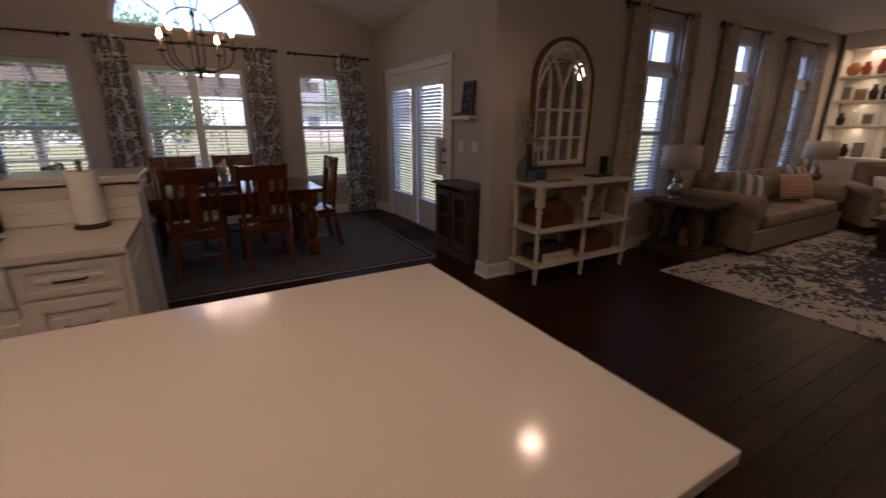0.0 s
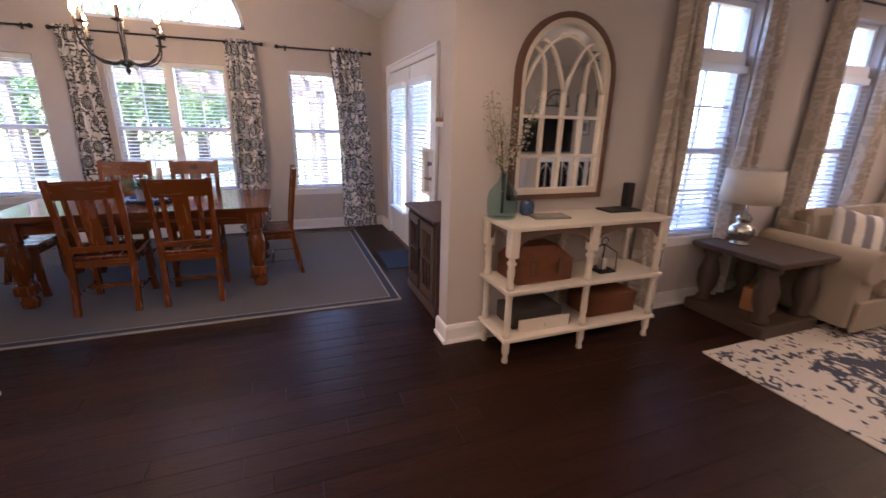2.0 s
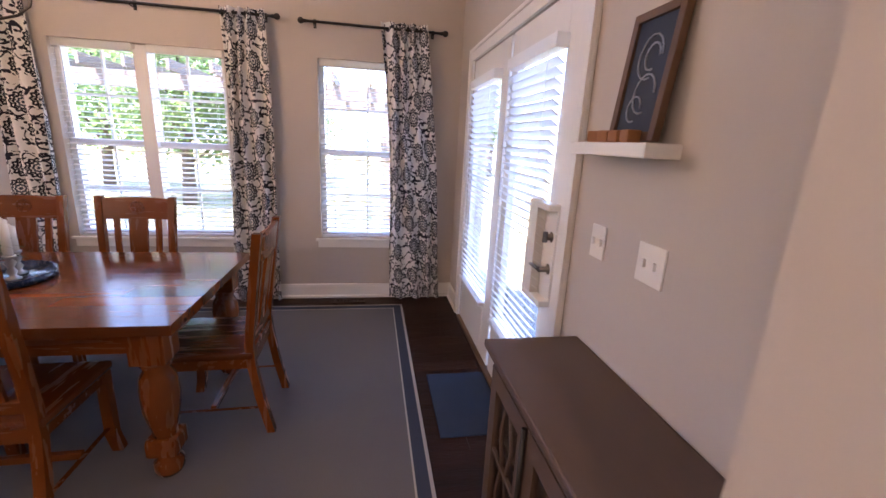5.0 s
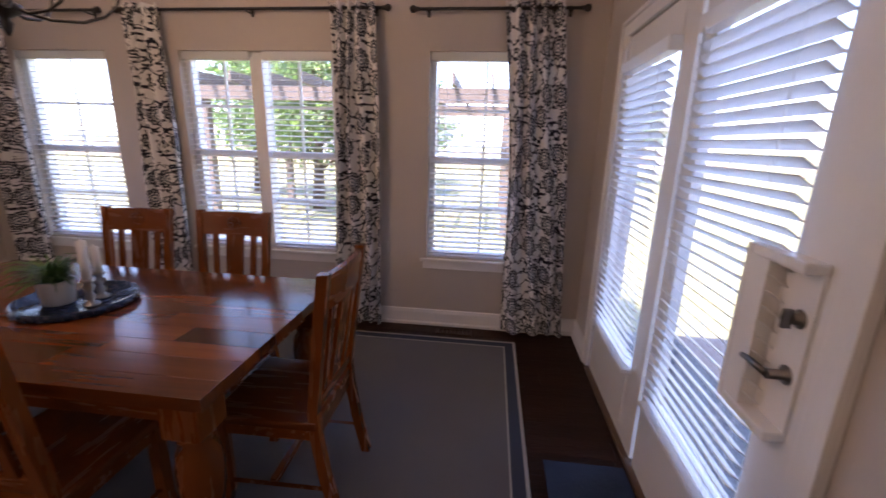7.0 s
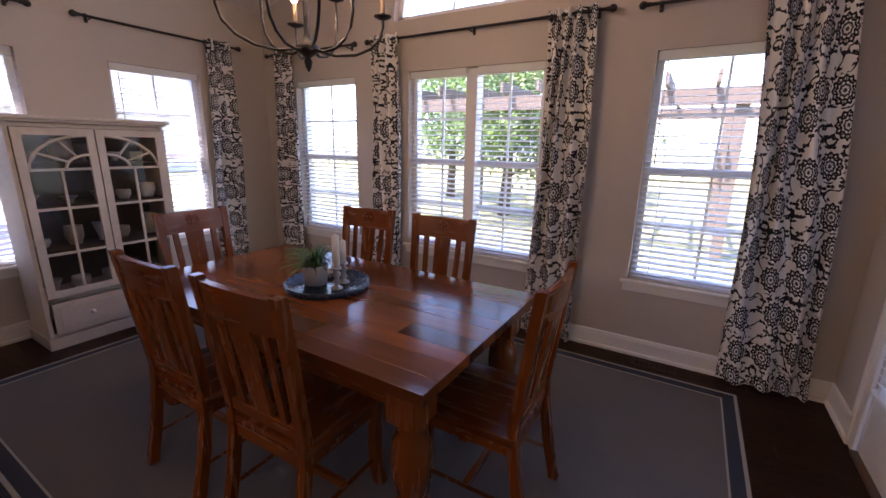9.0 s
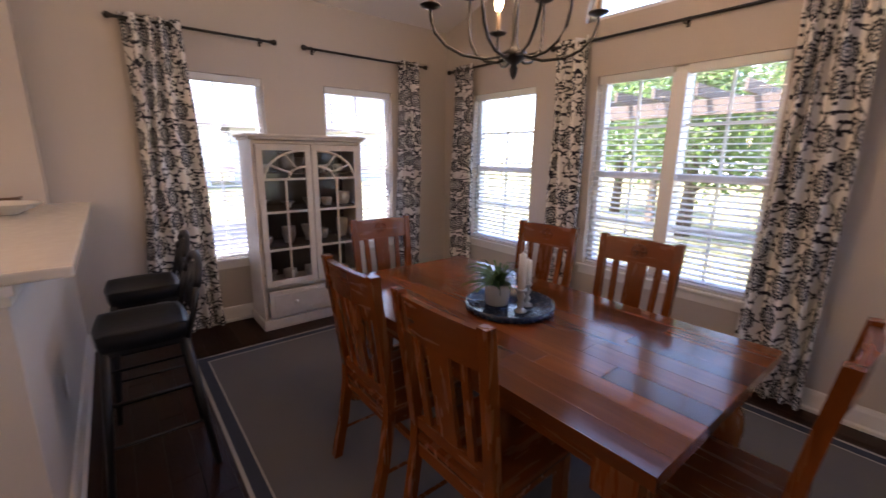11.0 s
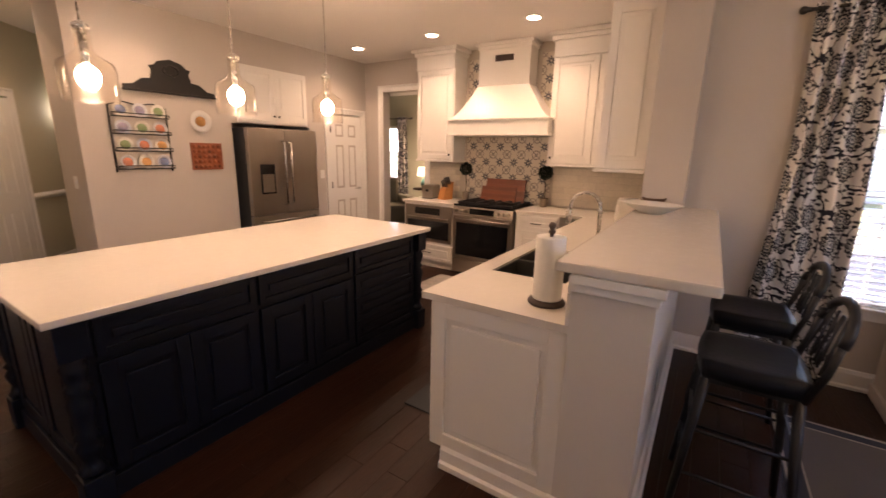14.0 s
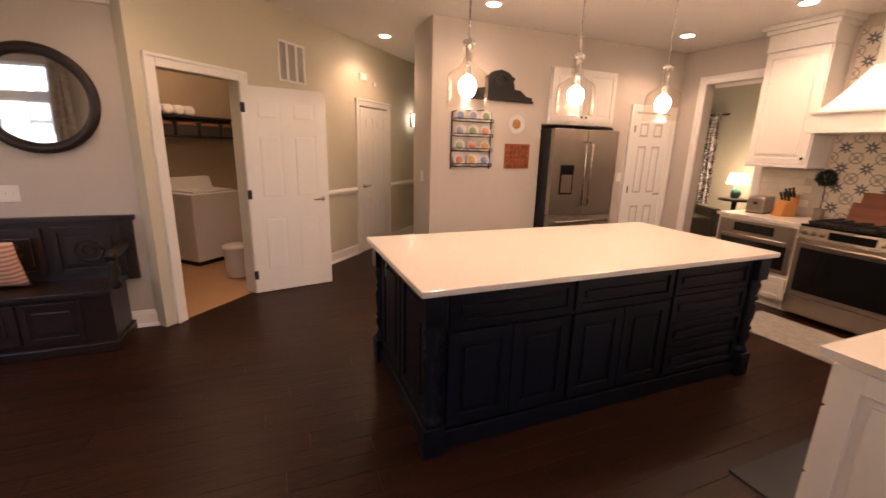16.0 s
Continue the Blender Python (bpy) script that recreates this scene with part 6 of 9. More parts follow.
for u in (1.50, 2.62):
    tp = thing("topiary", "small dark topiary ball in a stone pot", "topiary", MKW @ pose(u, -0.13, 0.915), "topiaries beside the range")
    bm = bmesh.new()
    lathe(bm, [(0.04, 0), (0.05, 0.1), (0.055, 0.11), (0.045, 0.11), (0.001, 0.095)], 18)
    part("pot", bm, material("stone_pot", (0.25, 0.2, 0.15), 0.8) if u < 2 else MATS["stone_pot"], tp)
    bm = bmesh.new()
    tube(bm, [(0, 0, 0.09), (0.005, 0, 0.2), (0, 0, 0.35)], 0.006, 6)
    part("stem", bm, BARK, tp)
    rng = random.Random(3)
    vs, fs = [], []
    for k in range(700):
        a, b = rng.uniform(0, 6.28), math.acos(rng.uniform(-1, 1))
        p = Vector((math.sin(b) * math.cos(a), math.sin(b) * math.sin(a), math.cos(b))) * rng.uniform(0.06, 0.088) + Vector((0, 0, 0.42))
        t = Vector((rng.uniform(-1, 1), rng.uniform(-1, 1), rng.uniform(-1, 1))) * 0.02
        q = t.orthogonal().normalized() * 0.009
        i = len(vs)
        vs += [p - t, p + q, p + t]
        fs.append((i, i + 1, i + 2))
    me = bpy.data.meshes.new("ball")
    me.from_pydata(vs, [], fs)
    me.materials.append(GREENBALL)
    o = new("ball", me)
    o.parent = tp
to = thing("toaster", "stainless steel toaster on the worktop", "toaster", MKW @ pose(1.02, -0.28, 0.915, 0, 0, 10))
bm = bmesh.new()
box(bm, -0.09, -0.13, 0.01, 0.09, 0.13, 0.19, 0.03)
part("body", bm, STEEL, to)
bm = bmesh.new()
box(bm, -0.085, -0.125, 0, 0.085, 0.125, 0.014, 0.004)
box(bm, -0.02, -0.142, 0.1, 0.02, -0.128, 0.13, 0.004)
part("base", bm, BLACK, to)
kb = thing("knife_block", "honey wood knife block with black handles", "knife block", MKW @ pose(1.25, -0.26, 0.915, 0, 0, -15))
bm = bmesh.new()
hexa(bm, [(-0.06, -0.09, 0), (0.06, -0.09, 0), (0.06, 0.08, 0), (-0.06, 0.08, 0), (-0.06, -0.05, 0.14), (0.06, -0.05, 0.14), (0.06, 0.10, 0.24), (-0.06, 0.10, 0.24)])
part("block", bm, material("maple_block", (0.42, 0.18, 0.05), 0.5), kb)
for k in range(6):
    bm = bmesh.new()
    x, y = -0.04 + 0.04 * (k % 3), 0.0 + 0.055 * (k // 3)
    tube(bm, [(x, y, 0.16 + 0.04 * (k // 3)), (x, y - 0.045, 0.25 + 0.04 * (k // 3) + 0.01 * (k % 3))], 0.011, 6)
    part("knife_handle", bm, BLACK, kb)
bx = thing("bread_box", "cream painted bread box on the corner worktop", "bread box", pose(-2.55, 3.68, 0.915, 0, 0, 8))
bm = bmesh.new()
box(bm, -0.19, -0.11, 0, 0.19, 0.11, 0.22, 0.02)
part("body", bm, CABWHITE, bx)
bm = bmesh.new()
box(bm, -0.17, -0.118, 0.03, 0.17, -0.108, 0.17, 0.006)
part("door", bm, CABWHITE, bx)
sd = thing("soap_dispenser", "dark soap dispenser beside the sink", "soap dispenser", pose(-0.2, 3.86, 0.915))
bm = bmesh.new()
lathe(bm, [(0.03, 0), (0.033, 0.01), (0.033, 0.11), (0.015, 0.13), (0.012, 0.15)], 18)
part("bottle", bm, BLACKGLASS, sd)
bm = bmesh.new()
tube(bm, [(0, 0, 0.14), (0, 0, 0.18), (0, -0.05, 0.185)], 0.006, 6)
part("pump", bm, BLACK, sd)

# refrigerator in its alcove, with cabinet above
bm = bmesh.new()
box(bm, -2.10, PY - 0.75, 0, -2.062, PY - 0.15, CEIL)
box(bm, -0.938, PY - 0.75, 0, -0.90, PY - 0.15, CEIL)
box(bm, -2.10, PY - 0.80, 0, -0.90, PY - 0.75, CEIL)
structure("wall_alcove", bm, WALL)
fg = thing("refrigerator", "stainless steel french-door refrigerator with water dispenser", "refrigerator", pose(-1.51, PY - 0.55, 0, 0, 0, 180))
bm = bmesh.new()
box(bm, -0.50, -0.66, 0.02, 0.50, 0.0, 1.78)
part("body", bm, material("dark_grey_steel", (0.03, 0.03, 0.032), 0.5), fg)
for s in (-1, 1):
    bm = bmesh.new()
    x0, x1 = (-0.50, -0.003) if s < 0 else (0.003, 0.50)
    box(bm, x0, -0.735, 0.74, x1, -0.665, 1.79, 0.008)
    dd = part("door", bm, STEEL, fg)
    bm = bmesh.new()
    tube(bm, [(s * 0.045, -0.735, 0.85), (s * 0.045, -0.79, 0.87), (s * 0.045, -0.79, 1.62), (s * 0.045, -0.735, 1.64)], 0.014, 8)
    part("handle", bm, CHROME, dd)
    if s < 0:
        bm = bmesh.new()
        box(bm, -0.37, -0.742, 1.0, -0.17, -0.734, 1.36, 0.004)
        part("dispenser", bm, BLACKGLASS, dd, "black water dispenser")
        bm = bmesh.new()
        box(bm, -0.35, -0.747, 1.02, -0.19, -0.741, 1.24, 0.004)
        part("dispenser_cavity", bm, STEEL, dd)
bm = bmesh.new()
box(bm, -0.50, -0.735, 0.06, 0.50, -0.665, 0.73, 0.008)
fz = part("freezer_drawer", bm, STEEL, fg)
bm = bmesh.new()
tube(bm, [(-0.4, -0.735, 0.66), (-0.4, -0.79, 0.66), (0.4, -0.79, 0.66), (0.4, -0.735, 0.66)], 0.014, 8)
part("handle", bm, CHROME, fz)
cabinet("wall_cabinet", MP, 1.02, 2.02, 0.015, 1.85, 2.50, [("door", 1.03, 1.52, 1.88, 2.49), ("door_right", 1.52, 2.01, 1.88, 2.49)], CABWHITE, "white cabinet doors above the refrigerator")

# wall decorations on the pantry wall
pd = thing("carved_pediment", "black carved wooden pediment on the pantry wall", "wall decor", MP)
out = [(-0.10, 2.07), (0.76, 2.07), (0.76, 2.12), (0.68, 2.13), (0.60, 2.19), (0.52, 2.20), (0.50, 2.28), (0.52, 2.32), (0.48, 2.33), (0.44, 2.37), (0.33, 2.40), (0.22, 2.37), (0.18, 2.33), (0.14, 2.32), (0.16, 2.28), (0.14, 2.20), (0.06, 2.19), (-0.02, 2.13), (-0.10, 2.12)]
bm = bmesh.new()
prism(bm, out, 0.002, 0.03, Matrix(((1, 0, 0, 0), (0, 0, -1, 0), (0, 1, 0, 0), (0, 0, 0, 1))))
part("board", bm, BLACK, pd)
bm = bmesh.new()
box(bm, -0.11, -0.045, 2.065, 0.77, -0.002, 2.085, 0.004)
tube(bm, [(0.33 + 0.07 * math.cos(a), -0.032, 2.29 + 0.05 * math.sin(a)) for a in [2 * math.pi * q / 16 for q in range(17)]], 0.008, 6)
part("carving", bm, BLACK, pd)
rk = thing("plate_rack", "wire wall rack holding rows of small painted plates", "plate rack", MP)
bm = bmesh.new()
for z in (1.33, 1.50, 1.66, 1.82):
    tube(bm, [(-0.25, -0.05, z), (0.24, -0.05, z)], 0.006, 6)
    tube(bm, [(-0.25, -0.07, z + 0.03), (0.24, -0.07, z + 0.03)], 0.005, 6)
for u in (-0.25, 0.24):
    tube(bm, [(u, -0.012, 1.30), (u, -0.012, 1.92)], 0.008, 6)
    for z in (1.33, 1.50, 1.66, 1.82):
        tube(bm, [(u, -0.012, z), (u, -0.07, z), (u, -0.07, z + 0.03)], 0.005, 5)
tube(bm, [(-0.25, -0.012, 1.92), (-0.12, -0.012, 1.955), (0.0, -0.012, 1.93), (0.12, -0.012, 1.955), (0.24, -0.012, 1.92)], 0.006, 6)
part("wire_frame", bm, BLACK, rk)
for r in range(4):
    for k in range(3):
        col = [(0.55, 0.55, 0.58), (0.62, 0.60, 0.55), (0.5, 0.52, 0.6), (0.6, 0.56, 0.5)][(r + k) % 4]
        ctr = [(0.5, 0.12, 0.05), (0.1, 0.18, 0.4), (0.12, 0.25, 0.1), (0.55, 0.25, 0.05), (0.2, 0.2, 0.35)][(2 * r + 3 * k) % 5]
        p = thing("painted_plate", "small painted plate standing in the wire rack", "plate", MP @ pose(-0.16 + 0.16 * k, -0.028, 1.405 + 0.162 * r - 0.01, 82, 0, 0), "plates in the rack")
        bm = bmesh.new()
        lathe(bm, [(0.03, 0), (0.05, 0.006), (0.068, 0.016), (0.066, 0.018), (0.04, 0.008), (0.001, 0.007)], 24)
        key = "plate_rim_%d" % ((r + k) % 4)
        part("rim", bm, MATS.get(key) or material(key, col, 0.25, vary=0.1), p)
        bm = bmesh.new()
        lathe(bm, [(0.044, 0.0092), (0.042, 0.0115), (0.001, 0.0115)], 20)
        key = "plate_paint_%d" % ((2 * r + 3 * k) % 5)
        part("painting", bm, MATS.get(key) or material(key, ctr, 0.3, vary=0.45, scale=40, grain=90, dark=(0.22, 0.17, 0.12)), p)
p = thing("wall_plate", "large cream plate with a yellow motif on the wall", "plate", MP @ pose(0.58, -0.005, 1.82, 90, 0, 0))
bm = bmesh.new()
lathe(bm, [(0.06, 0), (0.08, 0.008), (0.115, 0.022), (0.112, 0.025), (0.07, 0.012), (0.001, 0.01)], 32)
part("rim", bm, POT, p)
bm = bmesh.new()
lathe(bm, [(0.055, 0.0115), (0.053, 0.0135), (0.001, 0.0135)], 24)
part("painting", bm, material("yellow_motif", (0.45, 0.22, 0.05), 0.4, vary=0.4, scale=40), p)
tv = thing("carved_trivet", "square carved red-brown wooden panel on the wall", "wall decor", MP @ pose(0.615, -0.002, 1.45))
bm = bmesh.new()
box(bm, -0.17, -0.018, -0.145, 0.17, 0, 0.145, 0.004)
part("board", bm, REDWOOD, tv)
bm = bmesh.new()
for k in range(6):
    for j in range(5):
        lathe(bm, [(0.022, 0.0), (0.020, 0.006), (0.006, 0.009)], 8, pose(-0.13 + 0.052 * k, -0.017, -0.108 + 0.054 * j, 90, 0, 0))
part("carving", bm, REDWOOD, tv)

# pendants over the island
SMOKE = glass("clear_pendant_glass", (0.97, 0.94, 0.90), 0.06, 1.0)
FILAMENT = glow("pendant_filament", (1.0, 0.70, 0.42), 8)
pn = thing("pendant_lamp", "clear glass bottle pendant lamp with a lit bulb", "pendant lamp", pose(1.05, 1.66, 0), "pendants over the island")
bm = bmesh.new()
tube(bm, [(0, 0, 2.14), (0, 0, CEIL - 0.02)], 0.005, 6)
part("rod", bm, CHROME, pn, "thin nickel rod")
bm = bmesh.new()
lathe(bm, [(0.06, CEIL - 0.025), (0.06, CEIL - 0.002)], 18)
part("canopy", bm, BLACK, pn)
bm = bmesh.new()
lathe(bm, [(0.014, 1.942), (0.018, 1.955), (0.018, 2.09), (0.008, 2.10)], 16)
part("socket", bm, CHROME, pn, "polished metal socket")
bm = bmesh.new()
lathe(bm, [(0.036, 2.10), (0.036, 2.125), (0.012, 2.14)], 16)
part("cap", bm, CHROME, pn)
bm = bmesh.new()
prof = [(0.112, 1.765), (0.118, 1.775), (0.119, 1.80), (0.119, 1.925), (0.110, 1.952), (0.058, 1.985), (0.036, 2.01), (0.033, 2.10)]
rings = []
for r, z in prof:
    rings.append([bm.verts.new((r * math.cos(2 * math.pi * k / 28), r * math.sin(2 * math.pi * k / 28), z)) for k in range(28)])
for a, b in zip(rings, rings[1:]):
    for k in range(28):
        bm.faces.new((a[k], a[(k + 1) % 28], b[(k + 1) % 28], b[k])).smooth = True
g = part("shade", bm, SMOKE, pn, "clear glass bottle shade")
g.visible_shadow = False
bm = bmesh.new()
lathe(bm, [(0.008, 1.943), (0.024, 1.938), (0.040, 1.922), (0.050, 1.900), (0.050, 1.875), (0.040, 1.845), (0.022, 1.828), (0.003, 1.822)], 18)
part("bulb", bm, FILAMENT, pn, "lit bulb").visible_shadow = False
for x in (0.28, -0.49):
    copy_thing(pn, pose(x, 1.66, 0))
for x in (1.05, 0.28, -0.49):
    lamp("pendant_light", "POINT", pose(x, 1.66, 1.80), 0.22, WARM, radius=0.05)

# recessed ceiling lights
CANLENS = glow("recessed_lens", (1.0, 0.80, 0.58), 6)
cn = thing("recessed_light", "white recessed ceiling light, switched on", "ceiling light", pose(-2.41, 0.17, CEIL), "recessed ceiling lights")
bm = bmesh.new()
lathe(bm, [(0.09, -0.006), (0.092, 0.0), (0.06, 0.0), (0.06, -0.004)], 28)
part("trim_ring", bm, WHITE, cn)
bm = bmesh.new()
lathe(bm, [(0.062, -0.0075), (0.062, -0.0055)], 24)
part("lens", bm, CANLENS, cn)
# the light at (5.6, 1.0) is assumed, added to brighten the living room
CANS = [(-2.41, 0.17), (-2.34, 1.40), (-2.27, 2.65), (0.72, -1.55), (0.09, 0.11), (2.78, 2.91), (2.78, 0.9), (7.2, 3.02), (9.0, 3.05), (5.6, 1.0), (-0.1, 2.9), (7.02, 0.46)]
for x, y in CANS:
    if (x, y) != CANS[0]:
        copy_thing(cn, pose(x, y, CEIL))
    lamp("recessed_lamp", "SPOT", pose(x, y, CEIL - 0.03), 4.7 if x < -0.5 else 4.5 if y < -1 else 3.0 if x < 2 else 4.0 if y == 2.91 else 5.5 if y == 0.46 else 2.8, WARM, radius=0.06, spot=140)

# mats
bm = bmesh.new()
box(bm, -1.0, 2.90, 0, 0.10, 3.27, 0.014, 0.006)
single("kitchen_mat", bm, material("dark_grey_mat", (0.03, 0.033, 0.04), 0.8, vary=0.15, grain=80, bump=0.4), "dark grey cushioned mat in front of the sink", "mat")
bm = bmesh.new()
box(bm, -2.4, 1.55, 0, -1.75, 2.6, 0.012, 0.005)
single("range_mat", bm, material("mottled_mat", (0.35, 0.31, 0.27), 0.9, vary=0.4, scale=14, grain=60, dark=(0.08, 0.09, 0.11)), "mottled grey patterned mat in front of the range", "mat")

# bar stools
STOOL = material("black_satin_metal", (0.012, 0.013, 0.017), 0.4, metal=0.2, vary=0.2)
CUSHION = material("black_vinyl", (0.008, 0.009, 0.013), 0.42, vary=0.15, bump=0.1, spec=0.16)
st = thing("bar_stool", "black metal bar stool with padded seat and lattice back", "stool", None, "stools at the breakfast bar")
bm = bmesh.new()
grid = []
for j in range(13):
    row = []
    for i in range(13):
        u, v = i / 6 - 1, j / 6 - 1
        su, sv = u * math.sqrt(1 - 0.22 * v * v), v * math.sqrt(1 - 0.22 * u * u)
        row.append((0.20 * su, 0.19 * sv, 0.765 + 0.022 * (u * u - 0.4) - 0.05 * max(0, max(abs(u), abs(v)) - 0.8)))
    grid.append(row)
tops = [[bm.verts.new(p) for p in r] for r in grid]
lows = [[bm.verts.new((p[0] * 0.98, p[1] * 0.98, 0.70)) for p in r] for r in grid]
for j in range(12):
    for i in range(12):
        bm.faces.new((tops[j][i], tops[j][i + 1], tops[j + 1][i + 1], tops[j + 1][i])).smooth = True
        bm.faces.new((lows[j][i], lows[j + 1][i], lows[j + 1][i + 1], lows[j][i + 1]))
for k in range(12):
    for a, b in (((0, k), (0, k + 1)), ((12, k + 1), (12, k)), ((k + 1, 0), (k, 0)), ((k, 12), (k + 1, 12))):
        bm.faces.new((tops[a[0]][a[1]], lows[a[0]][a[1]], lows[b[0]][b[1]], tops[b[0]][b[1]])).smooth = True
part("seat", bm, CUSHION, st)
bm = bmesh.new()
frame_boxes(bm, -0.175, -0.165, 0.175, 0.165, 0.02, 0.675, 0.70)
part("seat_frame", bm, STOOL, st)
for sx in (-1, 1):
    for sy in (-1, 1):
        bm = bmesh.new()
        tube(bm, [(sx * 0.22, sy * 0.215, 0), (sx * 0.16, sy * 0.15, 0.69)], [0.015, 0.021], 8)
        part("leg", bm, STOOL, st)
for z, o in ((0.25, 0.198), (0.45, 0.18)):
    bm = bmesh.new()
    tube(bm, [(-o, -o, z), (o, -o, z), (o, o, z), (-o, o, z), (-o, -o, z)], 0.008, 6)
    part("foot_rail", bm, STOOL, st)
for sx in (-1, 1):
    bm = bmesh.new()
    tube(bm, [(sx * 0.17, 0.16, 0.69), (sx * 0.185, 0.20, 0.83), (sx * 0.18, 0.22, 0.93)], 0.014, 8)
    part("back_post", bm, STOOL, st)
bm = bmesh.new()
tube(bm, [(-0.18 * math.cos(math.pi * q / 12), 0.22 + 0.035 * math.sin(math.pi * q / 12), 0.93 + 0.12 * math.sin(math.pi * q / 12)) for q in range(13)], 0.018, 8)
part("back_rail", bm, STOOL, st)
bm = bmesh.new()
for k in range(4):
    tube(bm, [(-0.14 + 0.09 * k, 0.19, 0.80), (-0.12 + 0.075 * k + (0.05 if k % 2 else -0.01), 0.245, 1.0)], 0.006, 6)
    tube(bm, [(-0.05 + 0.06 * k, 0.19, 0.80), (-0.12 + 0.06 * k, 0.245, 1.0)], 0.006, 6)
part("lattice", bm, STOOL, st)
st.matrix_world = pose(-0.10, 4.58, 0)
for x in (-0.78,):
    copy_thing(st, pose(x, 4.62, 0))

# ---- hall and laundry things ----
APPL = material("white_enamel", (0.70, 0.66, 0.60), 0.3, vary=0.02)
wa = thing("washing_machine", "white top-loading washing machine in the laundry", "washing machine", MA @ pose(1.58, 1.3, 0))
bm = bmesh.new()
box(bm, -0.35, 0, 0.06, 0.35, 0.66, 0.90, 0.015)
part("body", bm, APPL, wa)
bm = bmesh.new()
box(bm, -0.28, 0.06, 0.90, 0.28, 0.48, 0.925, 0.012)
part("lid", bm, APPL, wa)
bm = bmesh.new()
hexa(bm, [(-0.34, 0.50, 0.90), (0.34, 0.50, 0.90), (0.34, 0.655, 0.90), (-0.34, 0.655, 0.90), (-0.34, 0.56, 1.06), (0.34, 0.56, 1.06), (0.34, 0.655, 1.06), (-0.34, 0.655, 1.06)])
part("console", bm, APPL, wa)
bm = bmesh.new()
box(bm, -0.33, 0.03, 0, 0.33, 0.64, 0.06)
part("base", bm, BLACK, wa)
bm = bmesh.new()
lathe(bm, [(0.105, 0), (0.11, 0.01), (0.13, 0.33), (0.135, 0.335), (0.135, 0.36), (0.11, 0.38), (0.002, 0.385)], 24)
single("waste_bin", bm, APPL, "white lidded waste bin on the laundry floor", "bin", MA @ pose(1.20, 0.62, 0.006))
ls = thing("laundry_shelf", "dark wall shelf in the laundry", "shelf", MA)
bm = bmesh.new()
box(bm, 0.4, 1.68, 1.80, 2.55, 2.0, 1.83, 0.004)
part("upper_board", bm, BLACK, ls)
bm = bmesh.new()
box(bm, 0.4, 1.70, 1.56, 2.55, 2.0, 1.585, 0.004)
part("lower_board", bm, BLACK, ls)
for k in range(5):
    b_ = thing("storage_box", "dark fabric storage box with a tan label", "box", MA @ pose(0.95 + 0.32 * k, 1.83, 1.587), "boxes on the laundry shelf")
    bm = bmesh.new()
    box(bm, -0.14, -0.11, 0, 0.14, 0.11, 0.17, 0.008)
    part("body", bm, INSIDE, b_)
    bm = bmesh.new()
    box(bm, -0.12, -0.117, 0.13, 0.12, -0.109, 0.165, 0.003)
    part("label", bm, CORK, b_)
for k in range(4):
    bm = bmesh.new()
    lathe(bm, [(0.02, 0), (0.06, 0.001), (0.06, 0.11), (0.02, 0.109)], 20, pose(0, -0.05, 0, 90, 0, 0))
    single("paper_roll", bm, PAPER, "paper roll lying on the laundry shelf", "paper roll", MA @ pose(1.25 + 0.14 * k, 1.90, 1.892), "rolls on the laundry shelf")
# fill lamp and its glowing fitting, added out of sight to brighten the laundry
lamp("laundry_bulb", "POINT", pose(*along(1.2, 1.0), 2.6), 1.4, WARM, radius=0.08)
bm = bmesh.new()
lathe(bm, [(0.10, 0.0), (0.12, 0.02), (0.12, 0.08), (0.05, 0.1)], 24)
single("laundry_ceiling_light", bm, glow("opal_shade", (1, 0.8, 0.55), 1.0), "round opal fitting added out of sight to light the laundry", "ceiling light", pose(*along(1.2, 1.0), CEIL - 0.1))


def grille(name, m, u0, u1, z0, z1, label, upright=True):
    g = thing(name, label, "vent", m)
    bm = bmesh.new()
    for a, b, c, d_ in ((u0, u0 + 0.025, z0, z1), (u1 - 0.025, u1, z0, z1), (u0, u1, z0, z0 + 0.025), (u0, u1, z1 - 0.025, z1)):
        box(bm, a, -0.014, c, b, 0, d_, 0.003)
    if upright:
        for f in (1 / 3, 2 / 3):
            u = u0 + (u1 - u0) * f
            box(bm, u - 0.014, -0.013, z0, u + 0.014, 0, z1, 0.002)
    part("frame", bm, WHITE, g)
    bm = bmesh.new()
    box(bm, u0 + 0.02, -0.003, z0 + 0.02, u1 - 0.02, 0.0, z1 - 0.02)
    part("backing", bm, MATS.get("vent_shadow_grey") or material("vent_shadow_grey", (0.22, 0.19, 0.16), 0.8), g)
    z = z0 + 0.035
    while z < z1 - 0.03:
        bm = bmesh.new()
        box(bm, u0 + 0.02, -0.010, z, u1 - 0.02, -0.003, z + (0.005 if upright else 0.009))
        part("louvre", bm, WHITE, g)
        z += 0.018
    return g


grille("return_vent", MA, 1.40, 1.80, 2.16, 2.56, "white return air grille above the laundry door")
MB = pose(0, 0.03, 0, 0, 0, 180)
grille("wall_vent", MB, -4.0, -3.1, 2.46, 2.62, "long white wall vent above the bench", False)
for s0, z, wd, hh in ((2.92, 2.42, 0.16, 0.09), (3.2, 2.36, 0.06, 0.06)):
    bm = bmesh.new()
    box(bm, -wd / 2, -0.035, -hh / 2, wd / 2, 0, hh / 2, 0.01)
    single("wall_chime", bm, WHITE, "small white chime box high on the hall wall", "chime", MA @ pose(s0, 0, z))

